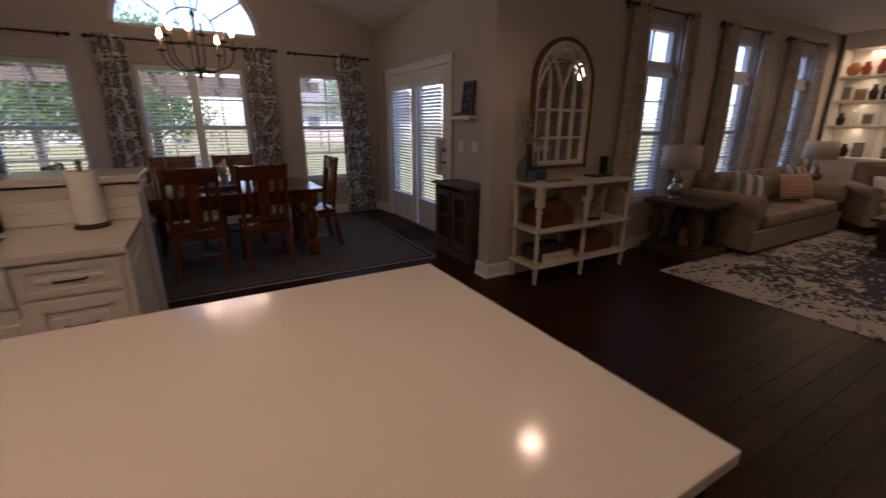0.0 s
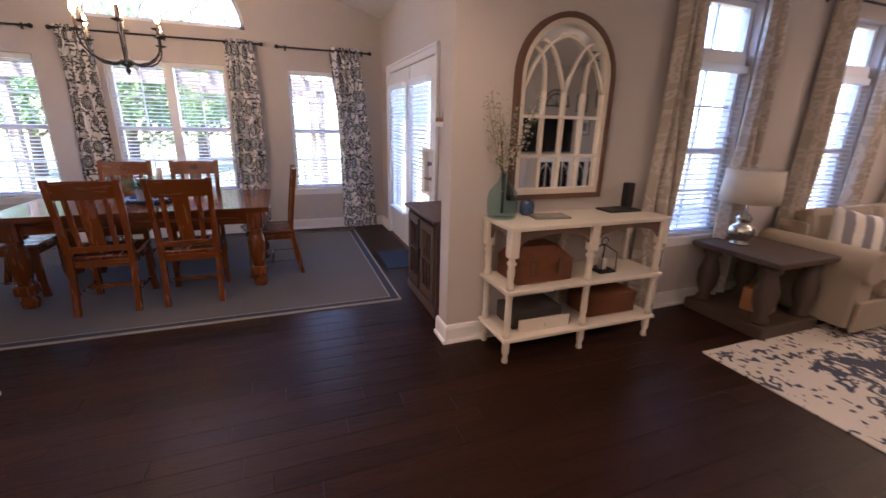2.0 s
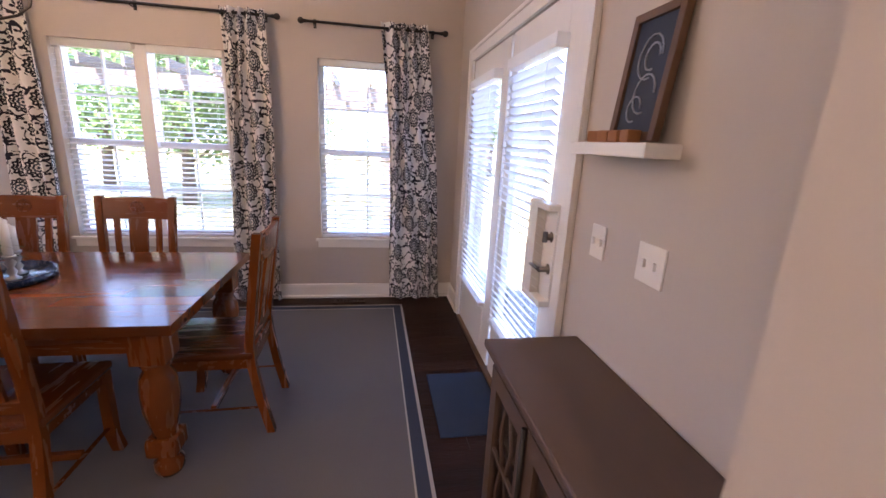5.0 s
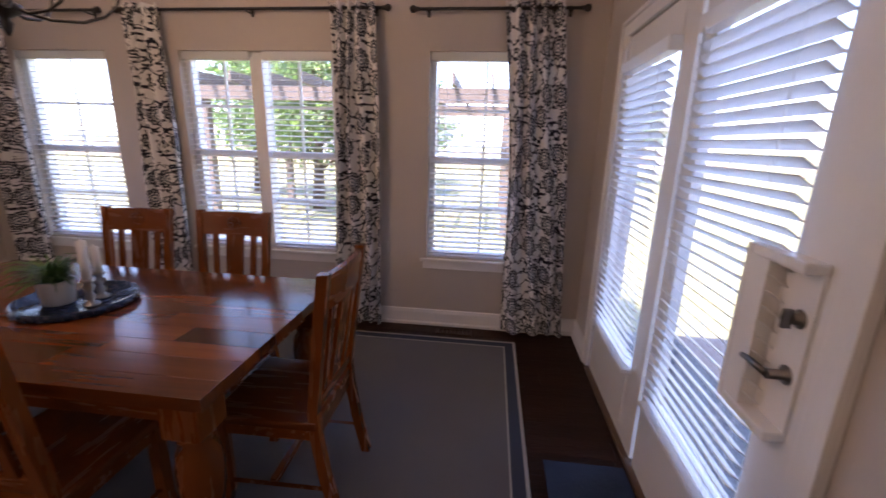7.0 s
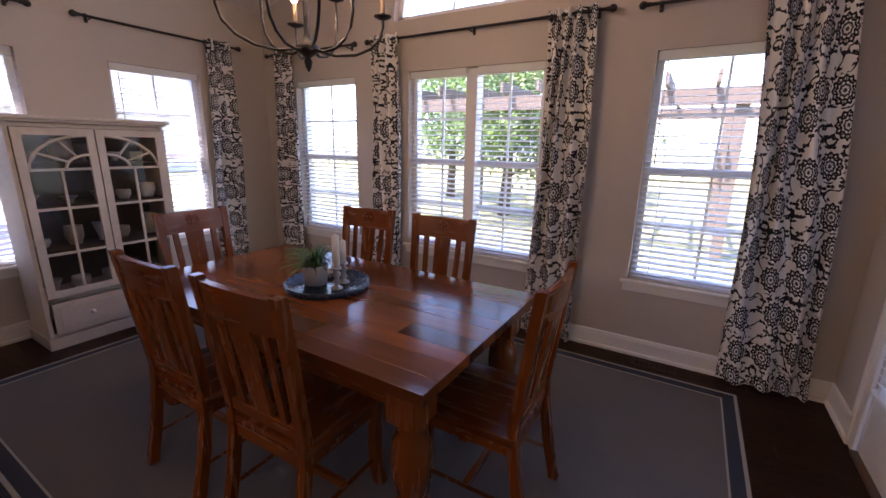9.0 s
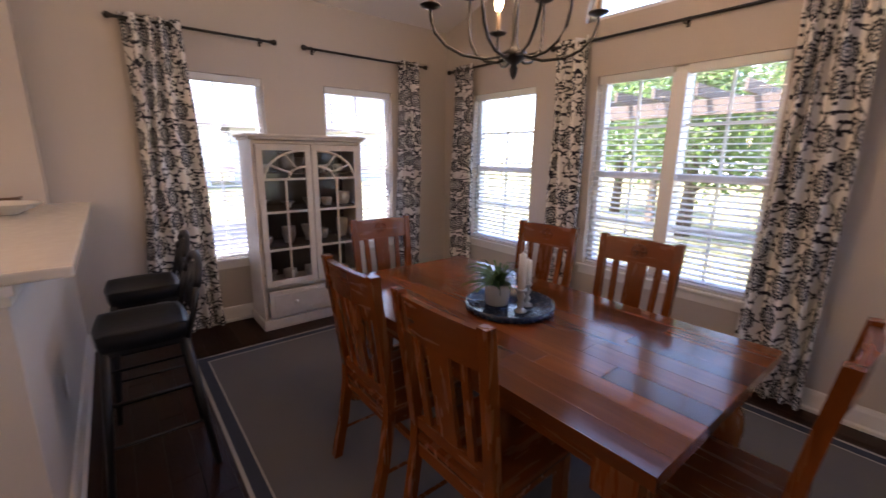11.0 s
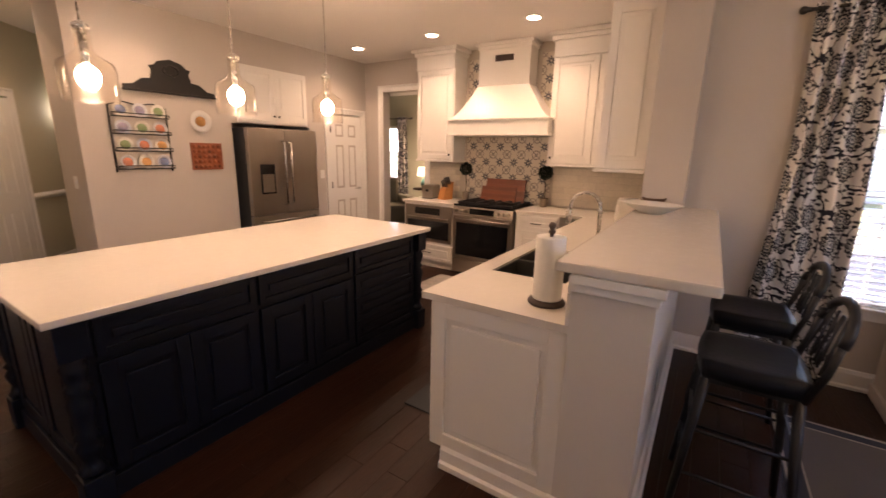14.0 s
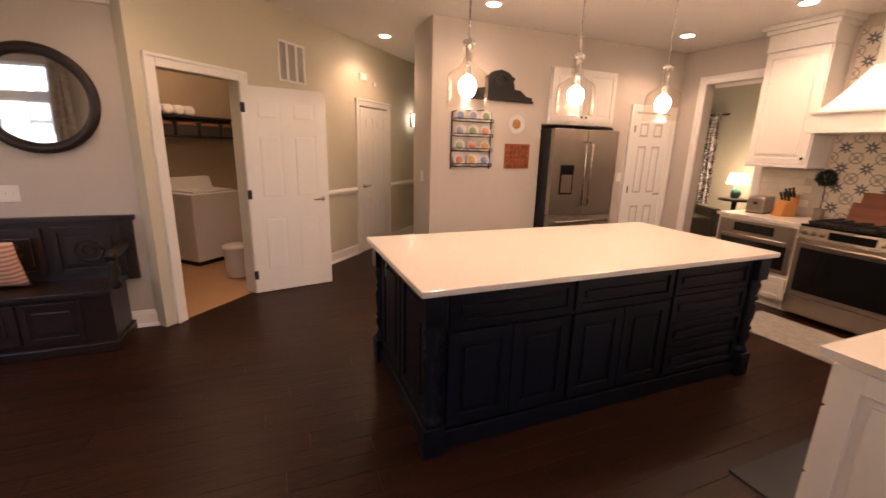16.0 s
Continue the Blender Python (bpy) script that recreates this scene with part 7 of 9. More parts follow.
sn = thing("wall_sconce", "lit glass wall sconce far along the hall", "wall lamp", MA @ pose(4.36, 0, 1.96))
bm = bmesh.new()
box(bm, -0.04, -0.02, -0.12, 0.04, 0, 0.10, 0.005)
part("back_plate", bm, BLACK, sn)
bm = bmesh.new()
lathe(bm, [(0.045, -0.10), (0.07, 0.08), (0.065, 0.085), (0.002, 0.02)], 20, pose(0, -0.09, 0))
part("shade", bm, glow("lit_sconce_glass", (1.0, 0.88, 0.66), 0.9), sn, "lit frosted shade")

# carved bench, pillow and round mirror
OAK = material("black_oak", (0.022, 0.012, 0.009), 0.35, vary=0.3, scale=3, grain=20, bump=0.15)
be = thing("carved_bench", "dark carved oak settle bench against the wall", "bench", MB)
bm = bmesh.new()
box(bm, -4.7, -0.42, 0.08, -3.28, -0.06, 0.44, 0.006)
part("chest", bm, OAK, be)
bm = bmesh.new()
box(bm, -4.72, -0.45, 0.44, -3.26, -0.05, 0.475, 0.006)
part("seat", bm, OAK, be)
bm = bmesh.new()
box(bm, -4.72, -0.45, 0, -3.26, -0.03, 0.08, 0.01)
part("plinth", bm, OAK, be)
bm = bmesh.new()
box(bm, -4.74, -0.07, 0.44, -3.18, -0.035, 0.94, 0.006)
box(bm, -4.76, -0.085, 0.92, -3.16, -0.03, 0.96, 0.006)
bk = part("back", bm, OAK, be)
for u in (-4.48, -3.96, -3.47):
    bm = bmesh.new()
    raised(bm, u - 0.22, u + 0.22, 0.52, 0.88, -0.07, 0.02, 0.04)
    tube(bm, [(u + 0.09 * math.cos(a), -0.09, 0.70 + 0.09 * math.sin(a)) for a in [2 * math.pi * q / 8 for q in range(9)]], 0.012, 6)
    tube(bm, [(u + 0.04 * math.cos(a), -0.09, 0.70 + 0.04 * math.sin(a)) for a in [2 * math.pi * q / 8 for q in range(9)]], 0.010, 6)
    part("carved_panel", bm, OAK, bk)
for u in (-4.70, -3.24):
    bm = bmesh.new()
    tube(bm, [(u, -0.06, 0.74), (u, -0.25, 0.72), (u, -0.40, 0.73), (u, -0.44, 0.70)], 0.035, 8)
    lathe(bm, [(0.03, 0.475), (0.04, 0.5), (0.025, 0.54), (0.04, 0.6), (0.028, 0.66), (0.035, 0.71)], 14, pose(u, -0.40, 0))
    part("arm", bm, OAK, be)
for u in (-4.35, -3.99, -3.63):
    bm = bmesh.new()
    raised(bm, u - 0.17, u + 0.17, 0.12, 0.41, -0.42, 0.018, 0.035)
    part("chest_panel", bm, OAK, be)


def striped(name, a, b, count, axis="X"):
    m = bpy.data.materials.new(name)
    m.use_nodes = True
    n, l = m.node_tree.nodes, m.node_tree.links
    bs = n["Principled BSDF"]
    bs.inputs["Roughness"].default_value = 0.9
    co, sx = n.new("ShaderNodeTexCoord"), n.new("ShaderNodeSeparateXYZ")
    l.new(co.outputs["Object"], sx.inputs[0])
    nz = n.new("ShaderNodeTexNoise")
    nz.inputs["Scale"].default_value = 30
    l.new(co.outputs["Object"], nz.inputs["Vector"])
    ma = n.new("ShaderNodeMath")
    ma.operation = "MULTIPLY_ADD"
    l.new(sx.outputs[axis], ma.inputs[0])
    ma.inputs[1].default_value = count
    l.new(nz.outputs["Fac"], ma.inputs[2])
    si, gt, mx = n.new("ShaderNodeMath"), n.new("ShaderNodeMath"), n.new("ShaderNodeMix")
    si.operation, gt.operation, mx.data_type = "SINE", "GREATER_THAN", "RGBA"
    l.new(ma.outputs[0], si.inputs[0])
    l.new(si.outputs[0], gt.inputs[0])
    gt.inputs[1].default_value = 0.0
    mx.inputs["A"].default_value, mx.inputs["B"].default_value = (*a, 1), (*b, 1)
    l.new(gt.outputs[0], mx.inputs["Factor"])
    l.new(mx.outputs["Result"], bs.inputs["Base Color"])
    return m


def pillow(m, w_, h_, mat, label, group=""):
    """A stuffed square: local x and z across, y its thickness."""
    bm = bmesh.new()
    k = 12
    for s in (-1, 1):
        g = []
        for j in range(k + 1):
            row = []
            for i in range(k + 1):
                u, v = 2 * i / k - 1, 2 * j / k - 1
                f = max(0.0, (1 - abs(u) ** 2.6)) ** 0.5 * max(0.0, (1 - abs(v) ** 2.6)) ** 0.5
                pinch = 1 - 0.07 * (1 - abs(u)) * (abs(v) ** 3) - 0.0
                pin2 = 1 - 0.07 * (1 - abs(v)) * (abs(u) ** 3)
                row.append(bm.verts.new((u * w_ / 2 * pin2, s * 0.075 * f, v * h_ / 2 * pinch)))
            g.append(row)
        for j in range(k):
            for i in range(k):
                bm.faces.new((g[j][i], g[j][i + 1], g[j + 1][i + 1], g[j + 1][i])).smooth = True
    bmesh.ops.remove_doubles(bm, verts=bm.verts, dist=0.0006)
    return single("throw_pillow", bm, mat, label, "pillow", m, group)


CORAL = striped("coral_stripe", (0.52, 0.20, 0.13), (0.62, 0.48, 0.38), 190, "Z")
GREYSTR = striped("grey_stripe", (0.62, 0.58, 0.52), (0.20, 0.19, 0.21), 42, "X")
pillow(pose(4.02, 0.24, 0.655, 14, 0, 170), 0.44, 0.36, CORAL, "coral striped pillow on the bench")
MIRROR = bpy.data.materials.new("mirror_silver")
MIRROR.use_nodes = True
MIRROR.node_tree.nodes["Principled BSDF"].inputs["Metallic"].default_value = 1.0
MIRROR.node_tree.nodes["Principled BSDF"].inputs["Roughness"].default_value = 0.03
MIRROR.node_tree.nodes["Principled BSDF"].inputs["Base Color"].default_value = (0.82, 0.84, 0.83, 1)
rm = thing("round_mirror", "round mirror in a worn black frame above the bench", "mirror", MB @ pose(-3.64, -0.002, 1.79, 90, 0, 0))
bm = bmesh.new()
prof = [(0.30, 0.0), (0.37, 0.0), (0.375, 0.02), (0.35, 0.04), (0.32, 0.035), (0.30, 0.02)]
rings = [[bm.verts.new((r * math.cos(2 * math.pi * k / 48), r * math.sin(2 * math.pi * k / 48), z)) for k in range(48)] for r, z in prof]
for a, b in zip(rings, rings[1:] + rings[:1]):
    for k in range(48):
        bm.faces.new((a[k], a[(k + 1) % 48], b[(k + 1) % 48], b[k])).smooth = True
part("frame", bm, OAK, rm)
bm = bmesh.new()
lathe(bm, [(0.302, 0.004), (0.302, 0.012)], 48)
part("glass", bm, MIRROR, rm)

# ---- living room ----
CREAMP = material("cream_furniture_paint", (0.68, 0.61, 0.50), 0.45, vary=0.06, scale=6, grain=40, bump=0.06)
con = thing("console_table", "cream painted console table with two shelves and turned posts", "console table", pose(3.98, 4.0, 0))
CW, CD = 1.30, 0.40
bm = bmesh.new()
box(bm, -CW / 2, -CD, 0.922, CW / 2, 0, 0.95, 0.006)
part("top", bm, CREAMP, con)
for z in (0.19, 0.53):
    bm = bmesh.new()
    box(bm, -CW / 2, -CD, z - 0.026, CW / 2, 0, z, 0.005)
    part("shelf", bm, CREAMP, con)
for u in (-CW / 2 + 0.04, 0.0, CW / 2 - 0.04):
    for v in (-CD + 0.04, -0.04):
        bm = bmesh.new()
        lathe(bm, [(0.014, 0), (0.024, 0.01), (0.016, 0.05), (0.026, 0.08), (0.026, 0.165)], 14, pose(u, v, 0))
        lathe(bm, [(0.026, 0.188), (0.026, 0.23), (0.018, 0.25), (0.024, 0.3), (0.021, 0.45), (0.026, 0.505)], 14, pose(u, v, 0))
        lathe(bm, [(0.026, 0.528), (0.026, 0.56), (0.018, 0.58), (0.026, 0.65), (0.020, 0.69), (0.034, 0.71), (0.02, 0.73), (0.024, 0.76)], 14, pose(u, v, 0))
        box(bm, u - 0.032, v - 0.032, 0.75, u + 0.032, v + 0.032, 0.924, 0.004)
        part("post", bm, CREAMP, con)
APRON = material("brown_apron_wood", (0.16, 0.10, 0.065), 0.5, vary=0.25, scale=4, grain=30, bump=0.1, stretch=(0.2, 1, 1))
for a, b in ((-CW / 2 + 0.07, -0.03), (0.03, CW / 2 - 0.07)):
    bm = bmesh.new()
    k = 14
    us = [a + (b - a) * j / k for j in range(k + 1)]
    pts = [(u, 0.80 + 0.085 * math.sqrt(max(0, 1 - (2 * (u - a) / (b - a) - 1) ** 2))) for u in us] + [(b, 0.924), (a, 0.924)]
    fc = bm.faces.new([bm.verts.new((u, -CD + 0.032, z)) for u, z in pts])
    r = bmesh.ops.extrude_face_region(bm, geom=[fc])
    bmesh.ops.translate(bm, vec=(0, 0.016, 0), verts=[v for v in r["geom"] if isinstance(v, bmesh.types.BMVert)])
    part("arched_apron", bm, APRON, con, "brown wood arched apron")
bm = bmesh.new()
for s in (-1, 1):
    for j in range(10):
        v0, v1 = -CD + 0.07 + 0.26 * j / 10, -CD + 0.07 + 0.26 * (j + 1) / 10
        lo = [0.80 + 0.085 * math.sqrt(max(0, 1 - (2 * (v + CD - 0.07) / 0.26 - 1) ** 2)) for v in (v0, v1)]
        x0, x1 = s * (CW / 2 - 0.048), s * (CW / 2 - 0.032)
        hexa(bm, [(x0, v0, lo[0]), (x1, v0, lo[0]), (x1, v1, lo[1]), (x0, v1, lo[1]), (x0, v0, 0.924), (x1, v0, 0.924), (x1, v1, 0.924), (x0, v1, 0.924)])
part("end_apron", bm, APRON, con)
WICKER = material("red_brown_wicker", (0.21, 0.068, 0.018), 0.55, vary=0.35, scale=40, grain=150, bump=0.6, stretch=(1, 1, 3))
bk = thing("wicker_basket", "red-brown wicker hamper with leather straps on the shelf", "basket", pose(3.66, 3.82, 0.531))
bm = bmesh.new()
box(bm, -0.21, -0.13, 0, 0.21, 0.13, 0.14, 0.012)
for k in range(11):
    tube(bm, [(-0.212, -0.132, 0.012 + 0.0125 * k), (0.212, -0.132, 0.012 + 0.0125 * k), (0.212, 0.132, 0.012 + 0.0125 * k), (-0.212, 0.132, 0.012 + 0.0125 * k), (-0.212, -0.132, 0.012 + 0.0125 * k)], 0.006, 5)
part("body", bm, WICKER, bk)
bm = bmesh.new()
hexa(bm, [(-0.22, -0.14, 0.145), (0.22, -0.14, 0.145), (0.22, 0.14, 0.145), (-0.22, 0.14, 0.145), (-0.14, -0.05, 0.235), (0.14, -0.05, 0.235), (0.14, 0.1, 0.235), (-0.14, 0.1, 0.235)])
part("lid", bm, WICKER, bk)
for u in (-0.11, 0.11):
    bm = bmesh.new()
    box(bm, u - 0.012, -0.152, 0.06, u + 0.012, -0.138, 0.17, 0.003)
    part("strap", bm, FRAMEWOOD, bk)
la = thing("lantern", "small glass and metal lantern on the console shelf", "lantern", pose(4.22, 3.78, 0.531))
bm = bmesh.new()
box(bm, -0.07, -0.07, 0, 0.07, 0.07, 0.015)
for a in (-0.065, 0.065):
    for b in (-0.065, 0.065):
        tube(bm, [(a, b, 0.015), (a, b, 0.15), (0, 0, 0.20)], 0.004, 5)
tube(bm, [(0.03 * math.cos(t), 0, 0.22 + 0.03 * math.sin(t)) for t in [2 * math.pi * q / 12 for q in range(13)]], 0.003, 5)
part("cage", bm, BLACK, la)
bm = bmesh.new()
lathe(bm, [(0.03, 0.015), (0.03, 0.09), (0.004, 0.092)], 14)
part("candle", bm, WAX, la)
GALV = material("galvanised_metal", (0.28, 0.27, 0.25), 0.5, metal=0.6, vary=0.25)
bm = bmesh.new()
box(bm, -0.2, -0.12, 0, 0.2, 0.12, 0.13, 0.01)
single("storage_crate", bm, INSIDE, "dark grey cloth-lined crate on the lowest console shelf", "crate", pose(3.66, 3.84, 0.191))
dw = thing("keepsake_box", "low cream wooden keepsake box on the console shelf", "box", pose(3.68, 3.67, 0.191))
bm = bmesh.new()
box(bm, -0.2, -0.01, 0, 0.2, 0.01, 0.09, 0.004)
part("front", bm, CREAMP, dw)
bm = bmesh.new()
lathe(bm, [(0.006, 0), (0.006, 0.01), (0.014, 0.016), (0.004, 0.024)], 12, pose(0, -0.01, 0.045, 90, 0, 0))
part("knob", bm, CREAMP, dw)
bm = bmesh.new()
box(bm, -0.21, -0.12, 0, 0.21, 0.12, 0.17, 0.015)
for k in range(9):
    tube(bm, [(-0.212, -0.122, 0.015 + 0.018 * k), (0.212, -0.122, 0.015 + 0.018 * k), (0.212, 0.122, 0.015 + 0.018 * k), (-0.212, 0.122, 0.015 + 0.018 * k), (-0.212, -0.122, 0.015 + 0.018 * k)], 0.008, 5)
single("storage_basket", bm, WICKER, "dark red woven basket on the lowest console shelf", "basket", pose(4.30, 3.83, 0.191))
BOTTLE = glass("sea_green_glass", (0.86, 0.94, 0.945), 0.04, 1.0)
va = thing("glass_bottle_vase", "sea-green glass bottle vase with flowering branches", "vase", pose(3.41, 3.885, 0.951))
bm = bmesh.new()
lathe(bm, [(0.08, 0), (0.094, 0.008), (0.102, 0.05), (0.102, 0.13), (0.092, 0.175), (0.06, 0.215), (0.032, 0.245), (0.026, 0.29), (0.032, 0.297), (0.024, 0.297), (0.022, 0.29), (0.028, 0.245), (0.056, 0.21), (0.087, 0.172), (0.097, 0.13), (0.097, 0.05), (0.088, 0.014), (0.002, 0.012)], 32)
part("bottle", bm, BOTTLE, va)
rng = random.Random(21)
bm = bmesh.new()
tips = []
for k in range(9):
    a = rng.uniform(0, 6.28)
    lean, hh = rng.uniform(0.10, 0.26), rng.uniform(0.24, 0.54)
    pts = [(0.005 * math.cos(a), 0.005 * math.sin(a), 0.03), (0.012 * math.cos(a), 0.012 * math.sin(a), 0.29), (lean * 0.5 * math.cos(a), min(0.05, lean * 0.5 * math.sin(a)), 0.25 + hh * 0.45), (lean * math.cos(a), min(0.07, lean * math.sin(a)), 0.25 + hh)]
    tube(bm, pts, [0.003, 0.003, 0.0025, 0.0012], 5)
    tips += [Vector(pts[2]).lerp(Vector(pts[3]), f) for f in (0.0, 0.2, 0.4, 0.6, 0.8, 1.0)] + [Vector(pts[1]).lerp(Vector(pts[2]), f) for f in (0.5, 0.8)]
part("branches", bm, BARK, va)
BLOSSOM = material("cream_blossom", (0.55, 0.48, 0.36), 0.8, vary=0.15, island=0.3)
for name, mat, each in (("blossoms", BLOSSOM, 14), ("leaves", FERN, 5)):
    vs, fs = [], []
    for t in tips:
        for _ in range(each):
            p = t + Vector((rng.gauss(0, 0.022), rng.gauss(0, 0.018), rng.gauss(0, 0.022)))
            u = Vector((rng.uniform(-1, 1), rng.uniform(-1, 1), rng.uniform(-1, 1))).normalized() * (0.008 if mat is BLOSSOM else 0.014)
            v = u.orthogonal().normalized() * (0.007 if mat is BLOSSOM else 0.004)
            i = len(vs)
            vs += [p - u, p + v, p + u, p - v]
            fs.append((i, i + 1, i + 2, i + 3))
    me = bpy.data.meshes.new(name)
    me.from_pydata(vs, [], fs)
    me.materials.append(mat)
    o = new(name, me)
    o.parent = va
BLUEJ = material("blue_glazed_jar", (0.05, 0.08, 0.16), 0.25, vary=0.2)
bm = bmesh.new()
lathe(bm, [(0.04, 0), (0.05, 0.01), (0.052, 0.07), (0.044, 0.085), (0.044, 0.095), (0.03, 0.1), (0.004, 0.103)], 20)
single("glazed_jar", bm, BLUEJ, "small blue glazed jar on the console", "jar", pose(3.63, 3.93, 0.951))
tr = thing("photo_tray", "small patterned tray lying on the console top", "tray", pose(3.74, 3.82, 0.951, 0, 0, -8))
bm = bmesh.new()
box(bm, -0.13, -0.075, 0, 0.13, 0.075, 0.012, 0.004)
part("tray", bm, GALV, tr)
bm = bmesh.new()
box(bm, -0.11, -0.055, 0.012, 0.11, 0.055, 0.014)
part("inlay", bm, material("patterned_inlay", (0.4, 0.36, 0.3), 0.5, vary=0.45, scale=30, dark=(0.05, 0.05, 0.06)), tr)
sp_ = thing("charging_dock", "black speaker standing on a flat black dock", "speaker", pose(4.43, 3.90, 0.951))
bm = bmesh.new()
box(bm, -0.17, -0.09, 0, 0.12, 0.07, 0.015, 0.005)
part("dock", bm, BLACK, sp_)
bm = bmesh.new()
box(bm, 0.05, 0.0, 0.015, 0.12, 0.06, 0.20, 0.012)
part("speaker", bm, BLACK, sp_)
# arched mirror with tracery
mi = thing("arched_mirror", "arched wall mirror with cream tracery and dark wood frame", "mirror", pose(3.90, LIV - 0.002, 1.045))
AW, AS, AH = 0.39, 0.81, 1.205     # half width, spring height, full height


def arch_pts(w_, s_, h_, k=20):
    return [(-w_, 0.0)] + [(-w_ * math.cos(math.pi * j / k), s_ + (h_ - s_) * math.sin(math.pi * j / k)) for j in range(k + 1)] + [(w_, 0.0)]


def arch_frame(bm, outer, inner, y0, y1):
    n_ = len(outer)
    for a in range(n_ - 1):
        p, q_, r, s_ = outer[a], outer[a + 1], inner[a + 1], inner[a]
        hexa(bm, [(p[0], y0, p[1]), (q_[0], y0, q_[1]), (r[0], y0, r[1]), (s_[0], y0, s_[1]), (p[0], y1, p[1]), (q_[0], y1, q_[1]), (r[0], y1, r[1]), (s_[0], y1, s_[1])])


bm = bmesh.new()
o_ = arch_pts(AW, AS, AH)
i_ = [(x * (AW - 0.035) / AW, max(0.035, z if z < AS else AS + (z - AS) * (AH - AS - 0.035) / (AH - AS))) for x, z in o_]
arch_frame(bm, o_, i_, -0.045, 0)
box(bm, -AW, -0.045, 0, AW, 0, 0.036)
part("outer_frame", bm, FRAMEWOOD, mi)
bm = bmesh.new()
i2 = [(x * (AW - 0.07) / AW, max(0.075, z if z < AS else AS + (z - AS) * (AH - AS - 0.07) / (AH - AS))) for x, z in o_]
arch_frame(bm, i_, i2, -0.035, -0.002)
box(bm, -AW + 0.036, -0.035, 0.036, AW - 0.036, -0.002, 0.075)
part("inner_frame", bm, CREAMP, mi)
bm = bmesh.new()
xw = AW - 0.07
for x in (-xw / 2, 0, xw / 2):
    box(bm, x - 0.010, -0.026, 0.075, x + 0.010, -0.006, 0.72 if x else 0.72)
for z in (0.30, 0.56):
    box(bm, -xw, -0.026, z - 0.010, xw, -0.006, z + 0.010)
for s in (-1, 1):
    def arc(x0, x1, z0, z1, bulge):
        return [(x0 + (x1 - x0) * f + bulge * math.sin(math.pi * f) * 0.5, -0.016, z0 + (z1 - z0) * math.sin(math.pi / 2 * f)) for f in [q / 10 for q in range(11)]]
    tube(bm, arc(s * xw, -s * 0.05, 0.72, 1.07, 0.10 * s), 0.011, 6)
    tube(bm, arc(s * xw / 2, s * 0.26, 0.72, 0.98, -0.06 * s), 0.011, 6)
    tube(bm, arc(0.0, s * 0.20, 0.72, 1.03, -0.02 * s), 0.011, 6)
part("tracery", bm, CREAMP, mi, "cream painted tracery bars")
bm = bmesh.new()
vs = [bm.verts.new((x, -0.006, z)) for x, z in i2[1:-1]]
vs = [bm.verts.new((-xw, -0.006, 0.07))] + vs + [bm.verts.new((xw, -0.006, 0.07))]
bm.faces.new(vs)
r = bmesh.ops.extrude_face_region(bm, geom=list(bm.faces))
bmesh.ops.translate(bm, vec=(0, 0.003, 0), verts=[v for v in r["geom"] if isinstance(v, bmesh.types.BMVert)])
part("mirror_glass", bm, MIRROR, mi)

# living curtains
for a, b in LWIN:
    rod(ML, a - 0.30, b + 0.08, 2.62)
    curtain(pose(a - 0.09, LIV - 0.085, 0), 0.26, 2.66, int(a * 7), TAUPE, 3, 0.02, 1.05, 0.0, "taupe medallion-print curtain panel, drawn aside", "living room curtains")
    curtain(pose(b + 0.03, LIV - 0.085, 0), 0.2, 2.66, int(b * 9), TAUPE, 3, 0.02, 1.1, 0.0, "taupe medallion-print curtain panel, drawn aside", "living room curtains")

# sofa
so = thing("sofa", "taupe three-seat sofa with rolled arms and loose cushions", "sofa", pose(7.32, 3.92, 0.010) @ Matrix.Diagonal((1, 0.95, 1, 1)))
bm = bmesh.new()
box(bm, -0.98, -0.88, 0.06, 0.98, -0.05, 0.32, 0.03)
part("base", bm, SOFA, so)
bm = bmesh.new()
box(bm, -1.0, -0.28, 0.06, 1.0, 0.0, 0.78, 0.06)
part("back_frame", bm, SOFA, so)
for s in (-1, 1):
    bm = bmesh.new()
    box(bm, s * 1.13 - 0.11, -0.86, 0.06, s * 1.13 + 0.11, -0.02, 0.56, 0.03)
    tube(bm, [(s * 1.13, -0.90, 0.56), (s * 1.13, -0.88, 0.56), (s * 1.13, -0.05, 0.56), (s * 1.13, -0.02, 0.56)], [0.12, 0.135, 0.135, 0.12], 20)
    part("arm", bm, SOFA, so)
for k in range(3):
    bm = bmesh.new()
    box(bm, -0.985 + 0.657 * k, -0.92, 0.32, -0.335 + 0.657 * k, -0.24, 0.47, 0.045)
    part("seat_cushion", bm, SOFA, so)
for k in range(2):
    bm = bmesh.new()
    x = -0.5 + 1.0 * k
    vs = box(bm, x - 0.46, -0.13, -0.02, x + 0.46, 0.07, 0.42, 0.07)
    bmesh.ops.transform(bm, matrix=pose(0, -0.25, 0.47, -14, 0, 0), verts=bm.verts)
    part("back_cushion", bm, SOFA, so)
bm = bmesh.new()
box(bm, -1.23, -0.91, 0.05, 1.23, -0.87, 0.30, 0.015)
part("front_skirt", bm, SOFA, so)
for x in (-1.1, 1.1):
    for y in (-0.8, -0.1):
        bm = bmesh.new()
        box(bm, x - 0.03, y - 0.03, 0, x + 0.03, y + 0.03, 0.06)
        part("foot", bm, DARKWOOD, so)
pillow(pose(6.58, 3.42, 0.71, -22, 12, -30), 0.46, 0.44, GREYSTR, "cream and grey striped pillow on the sofa")
